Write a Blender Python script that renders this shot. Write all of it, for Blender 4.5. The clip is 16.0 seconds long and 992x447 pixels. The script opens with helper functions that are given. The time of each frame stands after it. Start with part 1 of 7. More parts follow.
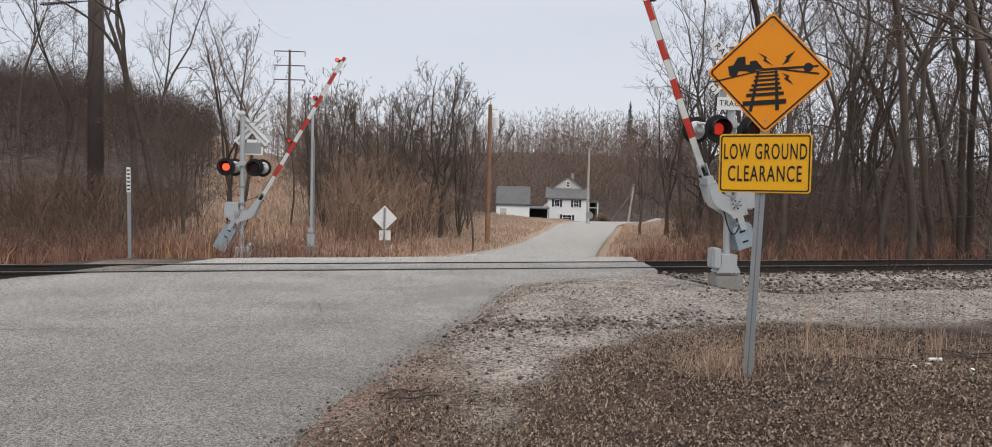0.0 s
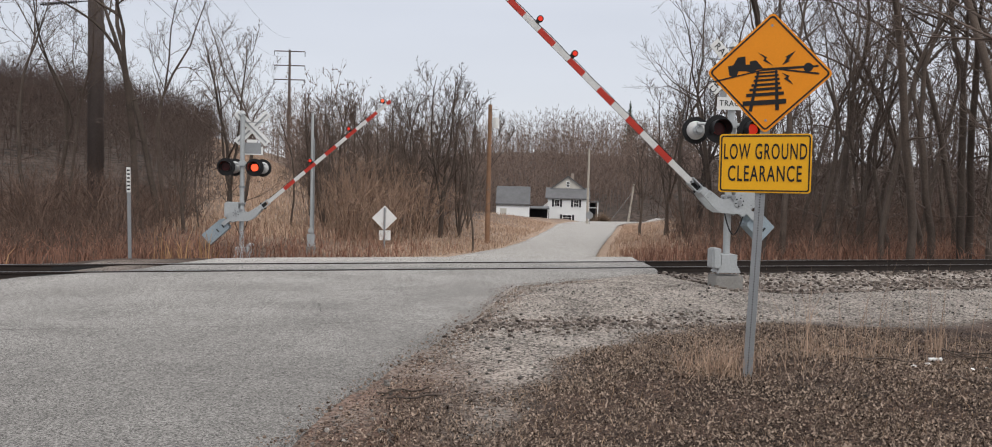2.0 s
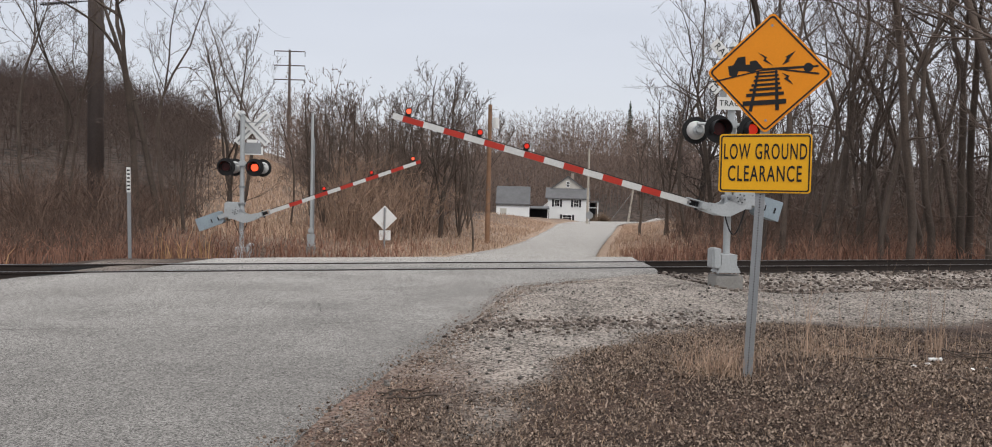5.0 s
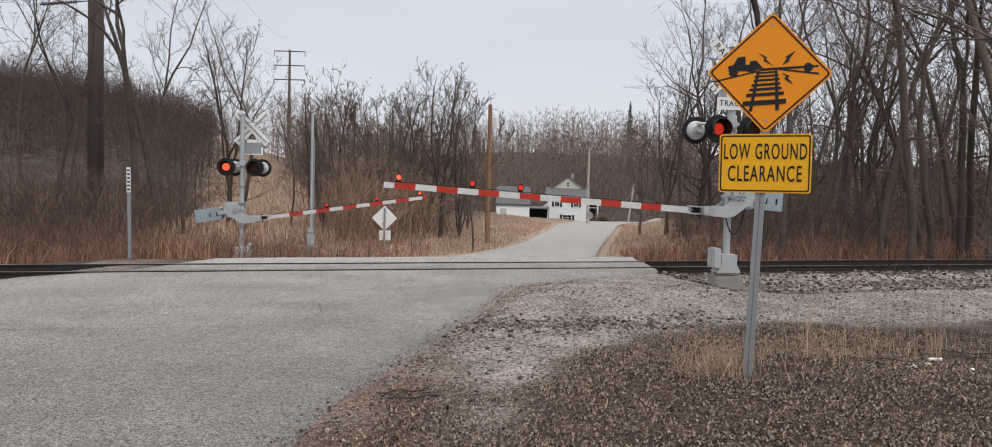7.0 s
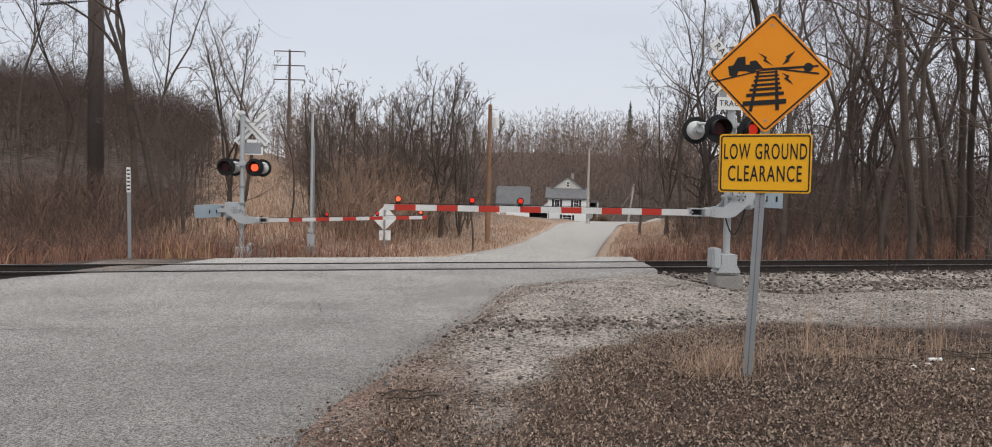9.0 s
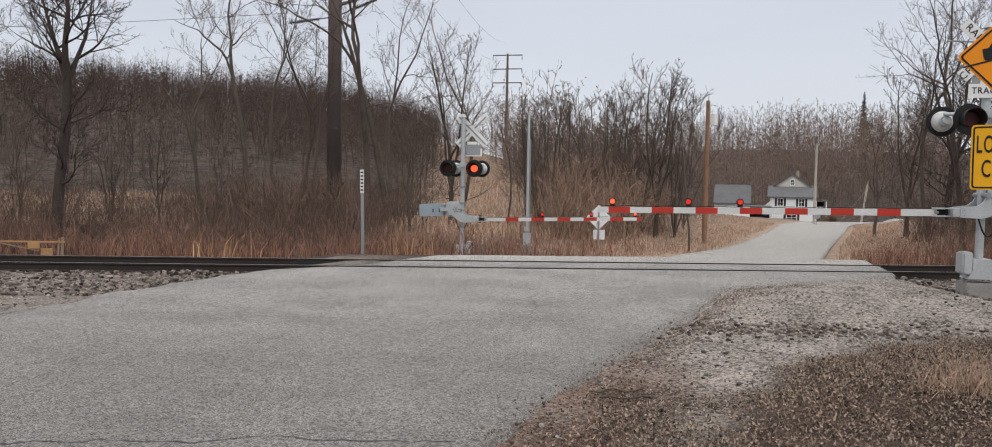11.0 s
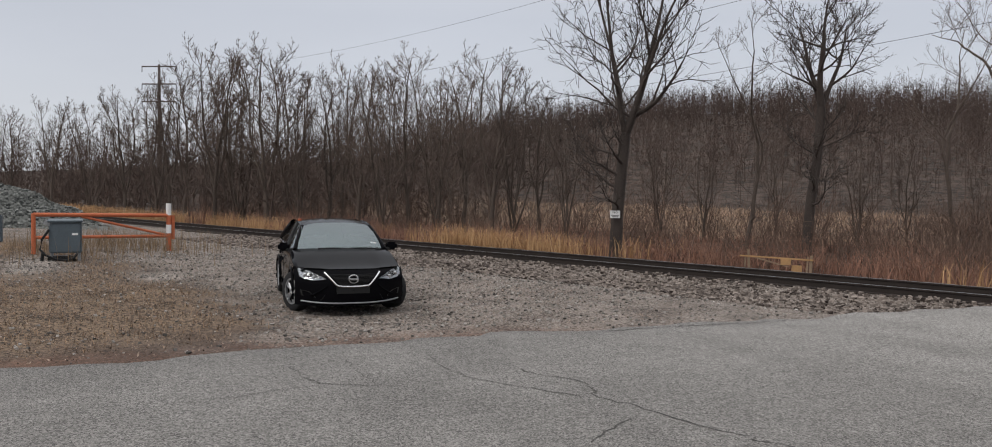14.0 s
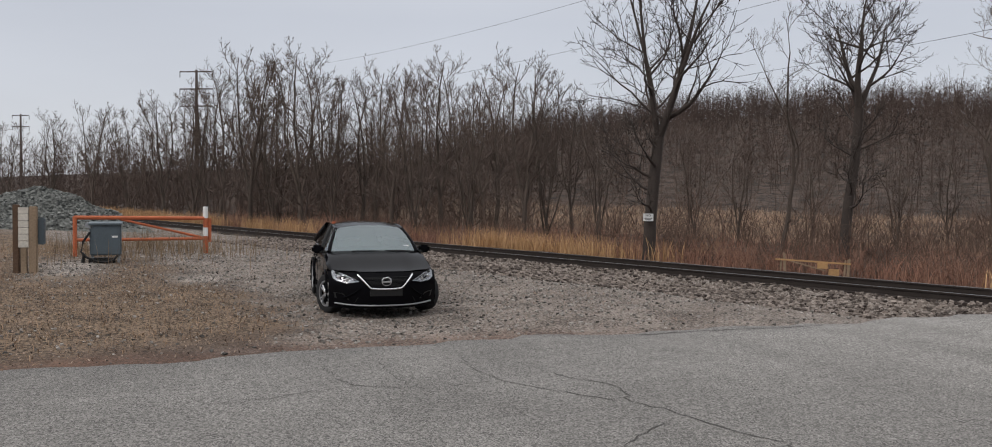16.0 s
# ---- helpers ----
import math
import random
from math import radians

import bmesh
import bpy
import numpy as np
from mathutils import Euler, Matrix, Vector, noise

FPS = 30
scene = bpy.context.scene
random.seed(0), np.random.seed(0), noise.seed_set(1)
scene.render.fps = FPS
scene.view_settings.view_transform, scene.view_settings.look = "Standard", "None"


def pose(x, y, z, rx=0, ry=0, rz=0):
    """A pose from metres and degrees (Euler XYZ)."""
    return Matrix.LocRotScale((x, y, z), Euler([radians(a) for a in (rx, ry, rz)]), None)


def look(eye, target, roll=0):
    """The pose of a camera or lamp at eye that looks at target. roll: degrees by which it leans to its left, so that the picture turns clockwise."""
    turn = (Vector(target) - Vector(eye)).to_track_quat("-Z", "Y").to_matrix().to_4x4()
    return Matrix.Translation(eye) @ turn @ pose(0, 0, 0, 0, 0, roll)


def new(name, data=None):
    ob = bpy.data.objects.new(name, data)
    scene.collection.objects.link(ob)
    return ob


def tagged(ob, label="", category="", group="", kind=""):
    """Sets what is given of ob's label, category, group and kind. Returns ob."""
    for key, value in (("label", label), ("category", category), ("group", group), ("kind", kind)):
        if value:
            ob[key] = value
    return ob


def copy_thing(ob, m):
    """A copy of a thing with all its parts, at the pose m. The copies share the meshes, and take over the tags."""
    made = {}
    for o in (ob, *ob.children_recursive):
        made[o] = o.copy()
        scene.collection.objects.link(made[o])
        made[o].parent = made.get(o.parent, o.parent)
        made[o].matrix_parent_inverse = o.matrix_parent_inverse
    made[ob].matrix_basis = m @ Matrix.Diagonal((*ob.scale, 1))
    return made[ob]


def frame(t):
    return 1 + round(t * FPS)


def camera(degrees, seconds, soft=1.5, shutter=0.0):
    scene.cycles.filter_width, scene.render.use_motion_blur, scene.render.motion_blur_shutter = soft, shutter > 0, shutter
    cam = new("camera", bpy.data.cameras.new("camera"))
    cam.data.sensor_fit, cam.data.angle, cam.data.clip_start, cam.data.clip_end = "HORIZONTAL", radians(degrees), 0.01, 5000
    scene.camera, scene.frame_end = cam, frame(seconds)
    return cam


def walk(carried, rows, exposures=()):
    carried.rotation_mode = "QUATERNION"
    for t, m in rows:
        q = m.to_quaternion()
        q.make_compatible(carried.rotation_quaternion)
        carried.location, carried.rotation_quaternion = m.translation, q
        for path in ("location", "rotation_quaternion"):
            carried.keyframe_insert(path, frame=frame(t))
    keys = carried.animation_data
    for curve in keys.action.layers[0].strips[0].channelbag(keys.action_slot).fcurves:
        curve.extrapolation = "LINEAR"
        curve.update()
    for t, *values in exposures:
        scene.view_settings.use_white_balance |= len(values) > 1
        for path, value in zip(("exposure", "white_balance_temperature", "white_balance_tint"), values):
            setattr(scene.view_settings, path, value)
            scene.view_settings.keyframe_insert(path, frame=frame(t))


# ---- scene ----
# ---- camera ----
cam = camera(61.7, 16.0, soft=1.0)
EYE_Z = 1.9


def held(yaw, pitch, roll):
    return pose(0, 0, EYE_Z, 90 + pitch, roll, yaw)


walk(cam, [
    (0.0, held(0.10, -2.60, -1.40)),
    (8.2, held(0.10, -2.60, -1.40)),
    (9.8, held(0.10, -2.60, -1.40)),
    (10.3, held(0.62, -2.63, -1.40)),
    (10.5, held(2.64, -2.71, -1.38)),
    (11.0, held(14.79, -2.95, -0.97)),
    (11.5, held(33.26, -3.15, -0.52)),
    (12.0, held(46.43, -3.03, -0.31)),
    (12.5, held(53.87, -2.78, -0.37)),
    (13.0, held(58.86, -2.56, -0.52)),
    (13.5, held(61.47, -2.36, -0.63)),
    (14.0, held(63.23, -2.21, -0.69)),
    (14.5, held(64.25, -2.13, -0.72)),
    (15.0, held(64.85, -2.08, -0.65)),
    (15.5, held(65.21, -2.05, -0.65)),
    (16.0, held(65.46, -2.03, -0.64)),
], exposures=[(0.0, 0.10), (10.5, 0.10), (12.5, -0.08), (16.0, -0.10)])

# ---- sky and sun: a bright overcast, lighter overhead than at the horizon ----
world = bpy.data.worlds.new("sky")
scene.world = world
world.use_nodes = True
wn, wl = world.node_tree.nodes, world.node_tree.links
wn.clear()
w_out = wn.new("ShaderNodeOutputWorld")
w_bg = wn.new("ShaderNodeBackground")
w_sky = wn.new("ShaderNodeTexSky")
w_sky.sky_type, w_sky.sun_disc = "NISHITA", False
w_sky.sun_elevation, w_sky.sun_rotation = radians(48), radians(160)
w_scale = wn.new("ShaderNodeVectorMath")
w_scale.operation = "SCALE"
w_scale.inputs["Scale"].default_value = 0.1
w_co = wn.new("ShaderNodeTexCoord")
w_sep = wn.new("ShaderNodeSeparateXYZ")
w_ramp = wn.new("ShaderNodeValToRGB")
w_ramp.color_ramp.elements[0].position = 0.0
w_ramp.color_ramp.elements[0].color = (0.72, 0.735, 0.785, 1)
w_ramp.color_ramp.elements[1].position = 1.0
w_ramp.color_ramp.elements[1].color = (1.56, 1.54, 1.52, 1)
mid = w_ramp.color_ramp.elements.new(0.2)
mid.color = (0.655, 0.68, 0.75, 1)
w_noise = wn.new("ShaderNodeTexNoise")
w_noise.inputs["Scale"].default_value = 2.2
w_noise.inputs["Detail"].default_value = 5
w_map = wn.new("ShaderNodeMapping")
w_map.inputs["Scale"].default_value = (1, 1, 3.5)
w_cl = wn.new("ShaderNodeMapRange")
w_cl.inputs["To Min"].default_value = 0.90
w_cl.inputs["To Max"].default_value = 1.10
w_mul = wn.new("ShaderNodeVectorMath")
w_mul.operation = "SCALE"
w_mix = wn.new("ShaderNodeMix")
w_mix.data_type = "RGBA"
w_mix.inputs["Factor"].default_value = 0.88
wl.new(w_co.outputs["Generated"], w_sep.inputs[0])
wl.new(w_sep.outputs["Z"], w_ramp.inputs["Fac"])
wl.new(w_co.outputs["Generated"], w_map.inputs["Vector"])
wl.new(w_map.outputs["Vector"], w_noise.inputs["Vector"])
wl.new(w_noise.outputs["Fac"], w_cl.inputs["Value"])
wl.new(w_ramp.outputs["Color"], w_mul.inputs[0])
wl.new(w_cl.outputs["Result"], w_mul.inputs["Scale"])
wl.new(w_sky.outputs["Color"], w_scale.inputs[0])
wl.new(w_scale.outputs["Vector"], w_mix.inputs["A"])
wl.new(w_mul.outputs["Vector"], w_mix.inputs["B"])
wl.new(w_mix.outputs["Result"], w_bg.inputs["Color"])
wl.new(w_bg.outputs["Background"], w_out.inputs["Surface"])
sun = new("sun", bpy.data.lights.new("sun", "SUN"))
sun.data.energy, sun.data.angle, sun.data.color = 1.15, radians(25), (1.0, 0.96, 0.90)
sun.matrix_world = look((0, 0, 40), (-12, 34, 0))


# ---- materials ----
def mat(name, base, rough=0.8, metal=0.0, var=0.2, scale=2.0, fine=40.0, bump=0.3, depth=0.005, tint=None,
        spec=0.3, rnd=0.0, coat=0.0, glow=None, power=0.0):
    """A node material: base colour that drifts to tint at two scales, fine bump, optional change by object."""
    m = bpy.data.materials.new(name)
    m.use_nodes = True
    n, l = m.node_tree.nodes, m.node_tree.links
    b = n["Principled BSDF"]
    b.inputs["Roughness"].default_value, b.inputs["Metallic"].default_value = rough, metal
    b.inputs["Specular IOR Level"].default_value = spec
    b.inputs["Coat Weight"].default_value = coat
    co = n.new("ShaderNodeTexCoord")
    big, small = n.new("ShaderNodeTexNoise"), n.new("ShaderNodeTexNoise")
    big.inputs["Scale"].default_value, small.inputs["Scale"].default_value = scale, fine
    big.inputs["Detail"].default_value, small.inputs["Detail"].default_value = 4, 3
    l.new(co.outputs["Object"], big.inputs["Vector"])
    l.new(co.outputs["Object"], small.inputs["Vector"])
    add = n.new("ShaderNodeMath")
    add.operation = "ADD"
    l.new(big.outputs["Fac"], add.inputs[0])
    l.new(small.outputs["Fac"], add.inputs[1])
    fac = n.new("ShaderNodeMapRange")
    fac.inputs["From Min"].default_value, fac.inputs["From Max"].default_value = 0.65, 1.35
    l.new(add.outputs[0], fac.inputs["Value"])
    mix = n.new("ShaderNodeMix")
    mix.data_type = "RGBA"
    t = tint or base
    mix.inputs["A"].default_value = (*[c * (1 - var) for c in base], 1)
    mix.inputs["B"].default_value = (*[min(1, c * (1 + var)) for c in t], 1)
    l.new(fac.outputs["Result"], mix.inputs["Factor"])
    last = mix.outputs["Result"]
    if rnd:
        info = n.new("ShaderNodeObjectInfo")
        rr = n.new("ShaderNodeMapRange")
        rr.inputs["To Min"].default_value, rr.inputs["To Max"].default_value = 1 - rnd, 1 + rnd
        l.new(info.outputs["Random"], rr.inputs["Value"])
        sc = n.new("ShaderNodeVectorMath")
        sc.operation = "SCALE"
        l.new(last, sc.inputs[0])
        l.new(rr.outputs["Result"], sc.inputs["Scale"])
        last = sc.outputs["Vector"]
    l.new(last, b.inputs["Base Color"])
    if bump:
        bp = n.new("ShaderNodeBump")
        bp.inputs["Strength"].default_value, bp.inputs["Distance"].default_value = bump, depth
        l.new(small.outputs["Fac"], bp.inputs["Height"])
        l.new(bp.outputs["Normal"], b.inputs["Normal"])
    if glow:
        b.inputs["Emission Color"].default_value = (*glow, 1)
        b.inputs["Emission Strength"].default_value = power
    return m


def island_mat(name, dark, light, rough=0.9, spec=0.2):
    """For heaps of small pieces in one mesh: each piece takes a colour of its own between two."""
    m = mat(name, dark, rough, spec=spec)
    n, l = m.node_tree.nodes, m.node_tree.links
    b = n["Principled BSDF"]
    geo = n.new("ShaderNodeNewGeometry")
    mix = n.new("ShaderNodeMix")
    mix.data_type = "RGBA"
    mix.inputs["A"].default_value, mix.inputs["B"].default_value = (*dark, 1), (*light, 1)
    l.new(geo.outputs["Random Per Island"], mix.inputs["Factor"])
    l.new(mix.outputs["Result"], b.inputs["Base Color"])
    return m


M_GALV = mat("galvanized steel", (0.30, 0.31, 0.32), 0.5, 0.5, 0.15, 3, 60, 0.1)
M_SILVER = mat("aluminium paint", (0.43, 0.45, 0.46), 0.5, 0.25, 0.14, 2, 30, 0.1)
M_SILVERD = mat("weathered steel plate", (0.30, 0.36, 0.40), 0.55, 0.3, 0.2, 2, 30, 0.15)
M_BLACK = mat("black paint", (0.012, 0.012, 0.013), 0.55, 0, 0.3, 3, 40, 0.1)
M_WHITE = mat("white sheeting", (0.72, 0.72, 0.71), 0.5, 0, 0.06, 3, 40, 0.05)
M_RED = mat("red sheeting", (0.42, 0.035, 0.022), 0.45, 0, 0.15, 3, 40, 0.05)
M_CONC = mat("concrete", (0.26, 0.25, 0.235), 0.9, 0, 0.2, 3, 30, 0.5)
M_LIT = mat("lit red lens", (0.5, 0.02, 0.01), 0.3, 0, 0.1, glow=(1.0, 0.05, 0.02), power=0.35)
M_HOT = mat("bright red lens", (0.6, 0.07, 0.04), 0.3, 0, 0.1, glow=(1.0, 0.10, 0.035), power=1.35)
M_DIM = mat("dim red lens", (0.20, 0.012, 0.012), 0.25, 0, 0.1, glow=(0.8, 0.03, 0.02), power=0.10)
M_ORANGE = mat("orange sheeting", (0.80, 0.27, 0.008), 0.5, 0, 0.05, 3, 60, 0.03)
M_YELLOW = mat("yellow sheeting", (0.78, 0.39, 0.010), 0.5, 0, 0.06, 3, 60, 0.03)
M_RAIL = mat("rusty rail side", (0.030, 0.023, 0.020), 0.85, 0.0, 0.3, 3, 50, 0.3)
M_RAILTOP = mat("worn rail head", (0.30, 0.30, 0.31), 0.3, 0.9, 0.1, 2, 60, 0.05)
M_TIE = mat("creosoted tie", (0.045, 0.035, 0.028), 0.9, 0, 0.3, 2, 30, 0.5, rnd=0.25)
M_RUBBER = mat("black rubber strip", (0.02, 0.02, 0.02), 0.8, 0, 0.2)
M_BARK = mat("grey brown bark", (0.088, 0.068, 0.056), 0.95, 0, 0.35, 1.2, 18, 0.8, 0.02, rnd=0.2)
M_TWIG = mat("brown twigs", (0.118, 0.090, 0.075), 0.95, 0, 0.25, 0.7, 9, 0.0, rnd=0.2)
M_WOOD = mat("weathered pole wood", (0.25, 0.145, 0.09), 0.9, 0, 0.25, 1.5, 30, 0.5, 0.01)


# ---- the plan: u runs along the track, v away from the viewer across it ----
TRACK_AZ = radians(18.06)
SA, CA = math.sin(TRACK_AZ), math.cos(TRACK_AZ)


def uv(x, y):
    return x * CA + y * SA, -x * SA + y * CA


def xy(u, v):
    return u * CA - v * SA, u * SA + v * CA


V_NEAR, V_FAR = 18.13, 19.63          # rail centres
U_L, U_R = -3.2, 9.6                  # ends of the crossing surface


def smooth(a, b, t):
    t = np.clip((np.asarray(t, float) - a) / (b - a), 0, 1)
    return t * t * (3 - 2 * t)


def road_z(u, v):
    """Height of the road's surface: level, over the rails, then down into the dip beyond."""
    z = np.interp(v, [-60, 13, 16.8, 21.2, 24, 28.5, 46, 84, 105, 140, 200],
                  [-0.10, -0.10, -0.025, -0.025, -0.30, -0.80, -1.45, -2.10, -2.5, -2.7, -3.0])
    return z - 1.8 * smooth(96, 124, v) * smooth(66, 56, u) * smooth(10, 30, u)


def road_edges(y):
    """Left and right edge of the road across x, at y."""
    l = np.interp(y, [-60, -1.2, 4.8, 10, 12.8, 15, 17.0, 22, 29.5, 40, 50, 70, 90, 100, 115, 135],
                  [-13.5, -10.4, -10.4, -9.8, -9.5, -9.0, -7.6, -6.2, -2.4, 0.0, 1.5, 4.2, 6.5, 8.6, 15.0, 27.0])
    r = np.interp(y, [-60, 6.1, 7.2, 8.8, 11.4, 14.0, 16.2, 17.6, 19.5, 31, 40, 50, 70, 90, 100, 115, 135],
                  [-6.0, -1.50, -1.36, -1.02, -0.50, -0.02, 0.40, 2.0, 4.0, 3.6, 5.0, 6.5, 9.9, 13.2, 15.6, 22.0, 34.0])
    return l, r


def lumps(x, y, s, seed=0.0):
    """Cheap smooth unevenness, about -1 to 1."""
    return (np.sin(x * s + seed) * np.cos(y * s * 1.13 + seed * 2) + 0.6 * np.sin(x * s * 2.3 + y * s * 1.7 + seed * 3)
            + 0.4 * np.cos(y * s * 3.9 - x * s * 2.1 + seed)) / 2.0


def ground_z(x, y):
    x, y = np.asarray(x, float), np.asarray(y, float)
    u, v = uv(x, y)
    z = road_z(u, v)
    # the open side: level verge, shallow ditch along the ballast, a rise towards the yard gate
    bed = smooth(13.0, 15.6, v) * (1 - smooth(16.6, 17.5, v)) * -0.14
    flat = -0.11 + 0.18 * smooth(-16, -26, u) * (1 - smooth(9, 14, v)) + bed
    off = np.maximum(smooth(U_L + 1.2, U_L - 1.2, u), smooth(U_R - 0.6, U_R + 1.2, u))
    side = np.where(v < 17.5, flat, np.where(v < 20.3, -0.22, z))
    side = np.where((v >= 20.3), -0.22 + (z + 0.22) * smooth(20.3, 23, v) - 0.12 * smooth(20.4, 23, v), side)
    near = smooth(12.0, 15.0, v)
    z = z * (1 - off * near) + side * off * near
    z = z - (1 - near) * 0.01 + (1 - near) * (flat - z) * smooth(-9, -14, u)
    # wooded hill beyond the far side, with the cleared strip below the power line
    far = smooth(38, 210, v)
    lft = smooth(40, -30, u)
    z = z + far * lft * (20.5 + 5.5 * smooth(-10, -105, u))
    z = z - far * lft * 9.5 * smooth(-112, -215, u) + 4.0 * smooth(26, 95, v) * smooth(-60, -110, u) * (1 - far)
    z = z + 0.20 * np.exp(-((x - 3.6) / 3.2) ** 2 - ((y - 8.6) / 1.9) ** 2)
    # rising woods behind the house and beyond the road
    back = smooth(150, 330, v) * (1 - lft)
    z = z + back * 13.0 + smooth(40, 120, v) * smooth(60, 110, u) * 6.0
    # roadside bank, higher than the road
    l, r = road_edges(y)
    bank = smooth(0.3, 6.0, np.maximum(l - x, x - r)) * smooth(24, 40, v) * (1 - smooth(100, 130, v))
    z = z + bank * 0.7
    rough = np.clip((np.maximum(l - x, x - r)) / 2.0, 0, 1)
    z = z + rough * 0.035 * lumps(x, y, 1.1) + smooth(24, 45, v) * rough * 0.25 * lumps(x, y, 0.17, 1.0)
    under = (x > l) & (x < r)
    return z - under * 0.03


# ---- builders ----
def mesh_of(name, verts, faces, material=None, smooth_faces=False):
    me = bpy.data.meshes.new(name)
    verts = np.asarray(verts, np.float32)
    faces = np.asarray(faces, np.int32)
    k = faces.shape[1]
    me.vertices.add(len(verts))
    me.vertices.foreach_set("co", verts.ravel())
    me.loops.add(faces.size)
    me.loops.foreach_set("vertex_index", faces.ravel())
    me.polygons.add(len(faces))
    me.polygons.foreach_set("loop_start", np.arange(0, faces.size, k, dtype=np.int32))
    me.polygons.foreach_set("use_smooth", np.full(len(faces), smooth_faces))
    me.update(calc_edges=True)
    if material:
        me.materials.append(material)
    return me


def thing(name, label, category, group="", kind="", at=None):
    ob = new(name)
    ob.empty_display_size = 0.2
    if at is not None:
        ob.matrix_world = at
    return tagged(ob, label, category, group, kind)


def part(name, bm, material, parent, label="", smooth_faces=False, bevel=0.0):
    """Links a bmesh as one mesh object under a thing or a part."""
    if bevel:
        bmesh.ops.bevel(bm, geom=[e for e in bm.edges if e.calc_face_angle(0) > 0.5], offset=bevel, segments=2, affect="EDGES")
    bmesh.ops.recalc_face_normals(bm, faces=bm.faces)
    me = bpy.data.meshes.new(name)
    for f in bm.faces:
        f.smooth = smooth_faces
    bm.to_mesh(me)
    bm.free()
    me.materials.append(material)
    ob = new(name, me)
    ob.parent = parent
    if label:
        ob["label"] = label
    return ob


def box(cx, cy, cz, sx, sy, sz, bm=None, turn=None):
    bm = bm or bmesh.new()
    m = Matrix.Translation((cx, cy, cz)) @ (turn or Matrix()) @ Matrix.Diagonal((sx, sy, sz, 1))
    bmesh.ops.create_cube(bm, size=1, matrix=m)
    return bm


def rod(p, q, r, r2=None, n=12, bm=None):
    """A round bar from p to q."""
    bm = bm or bmesh.new()
    p, q = Vector(p), Vector(q)
    m = Matrix.Translation((p + q) / 2) @ (q - p).to_track_quat("Z", "Y").to_matrix().to_4x4()
    bmesh.ops.create_cone(bm, cap_ends=True, segments=n, radius1=r, radius2=r if r2 is None else r2, depth=(q - p).length, matrix=m)
    return bm


def prism(points, y0, y1, bm=None):
    """A flat outline in x and z, given thickness from y0 to y1."""
    bm = bm or bmesh.new()
    a = [bm.verts.new((x, y0, z)) for x, z in points]
    b = [bm.verts.new((x, y1, z)) for x, z in points]
    k = len(points)
    bm.faces.new(a)
    bm.faces.new(b[::-1])
    for i in range(k):
        j = (i + 1) % k
        bm.faces.new((a[j], a[i], b[i], b[j]))
    return bm


def tubes(p0, p1, r0, r1, sides=3):
    """Vertices and quads of many thin tapered bars at once."""
    p0, p1 = np.asarray(p0, float), np.asarray(p1, float)
    d = p1 - p0
    d /= np.maximum(np.linalg.norm(d, axis=1, keepdims=True), 1e-6)
    ref = np.where(np.abs(d[:, 2:3]) > 0.9, np.array([[1.0, 0, 0]]), np.array([[0, 0, 1.0]]))
    a = np.cross(d, ref)
    a /= np.maximum(np.linalg.norm(a, axis=1, keepdims=True), 1e-6)
    b = np.cross(d, a)
    th = np.arange(sides) * 2 * math.pi / sides
    ring = a[:, None] * np.cos(th)[None, :, None] + b[:, None] * np.sin(th)[None, :, None]
    v0 = p0[:, None] + ring * np.asarray(r0, float)[:, None, None]
    v1 = p1[:, None] + ring * np.asarray(r1, float)[:, None, None]
    verts = np.concatenate([v0, v1], 1).reshape(-1, 3)
    base = (np.arange(len(p0)) * 2 * sides)[:, None]
    i = np.arange(sides)
    j = (i + 1) % sides
    quad = np.stack([i, j, j + sides, i + sides], 1)
    return verts, (base[:, :, None] + quad[None]).reshape(-1, 4)


def path_tube(points, r, sides=8):
    """One unbroken round tube along a line of points."""
    p = np.asarray(points, float)
    t = np.gradient(p, axis=0)
    t /= np.maximum(np.linalg.norm(t, axis=1, keepdims=True), 1e-9)
    ref = np.array([0.0, 0, 1]) if abs(t[:, 2]).mean() < 0.8 else np.array([1.0, 0, 0])
    a = np.cross(t, ref)
    a /= np.maximum(np.linalg.norm(a, axis=1, keepdims=True), 1e-9)
    b = np.cross(t, a)
    th = np.arange(sides) * 2 * math.pi / sides
    v = (p[:, None] + r * (a[:, None] * np.cos(th)[None, :, None] + b[:, None] * np.sin(th)[None, :, None])).reshape(-1, 3)
    i = (np.arange(len(p) - 1) * sides)[:, None]
    k = np.arange(sides)[None]
    k2 = (k + 1) % sides
    return v, np.stack([i + k, i + k2, i + k2 + sides, i + k + sides], -1).reshape(-1, 4)


def letters(text, size, material, parent, at, depth=0.004, width=None, name="lettering"):
    """Raised writing in the built-in font, centred, standing in x and z and facing -y."""
    cu = bpy.data.curves.new("lettering", "FONT")
    cu.body, cu.size, cu.extrude = text, size, depth
    cu.space_character = 1.15
    cu.align_x, cu.align_y, cu.offset, cu.resolution_u = "CENTER", "CENTER", size * 0.008, 3
    tmp = new("lettering", cu)
    bpy.context.view_layer.update()
    me = bpy.data.meshes.new_from_object(tmp.evaluated_get(bpy.context.evaluated_depsgraph_get()))
    bpy.data.objects.remove(tmp)
    me.materials.clear()
    me.materials.append(material)
    if width:
        xs = [v.co.x for v in me.vertices]
        k = width / (max(xs) - min(xs))
        for v in me.vertices:
            v.co.x *= k
    ob = new(name, me)
    ob.parent = parent
    ob.matrix_basis = at @ pose(0, 0, 0, 90)
    return ob


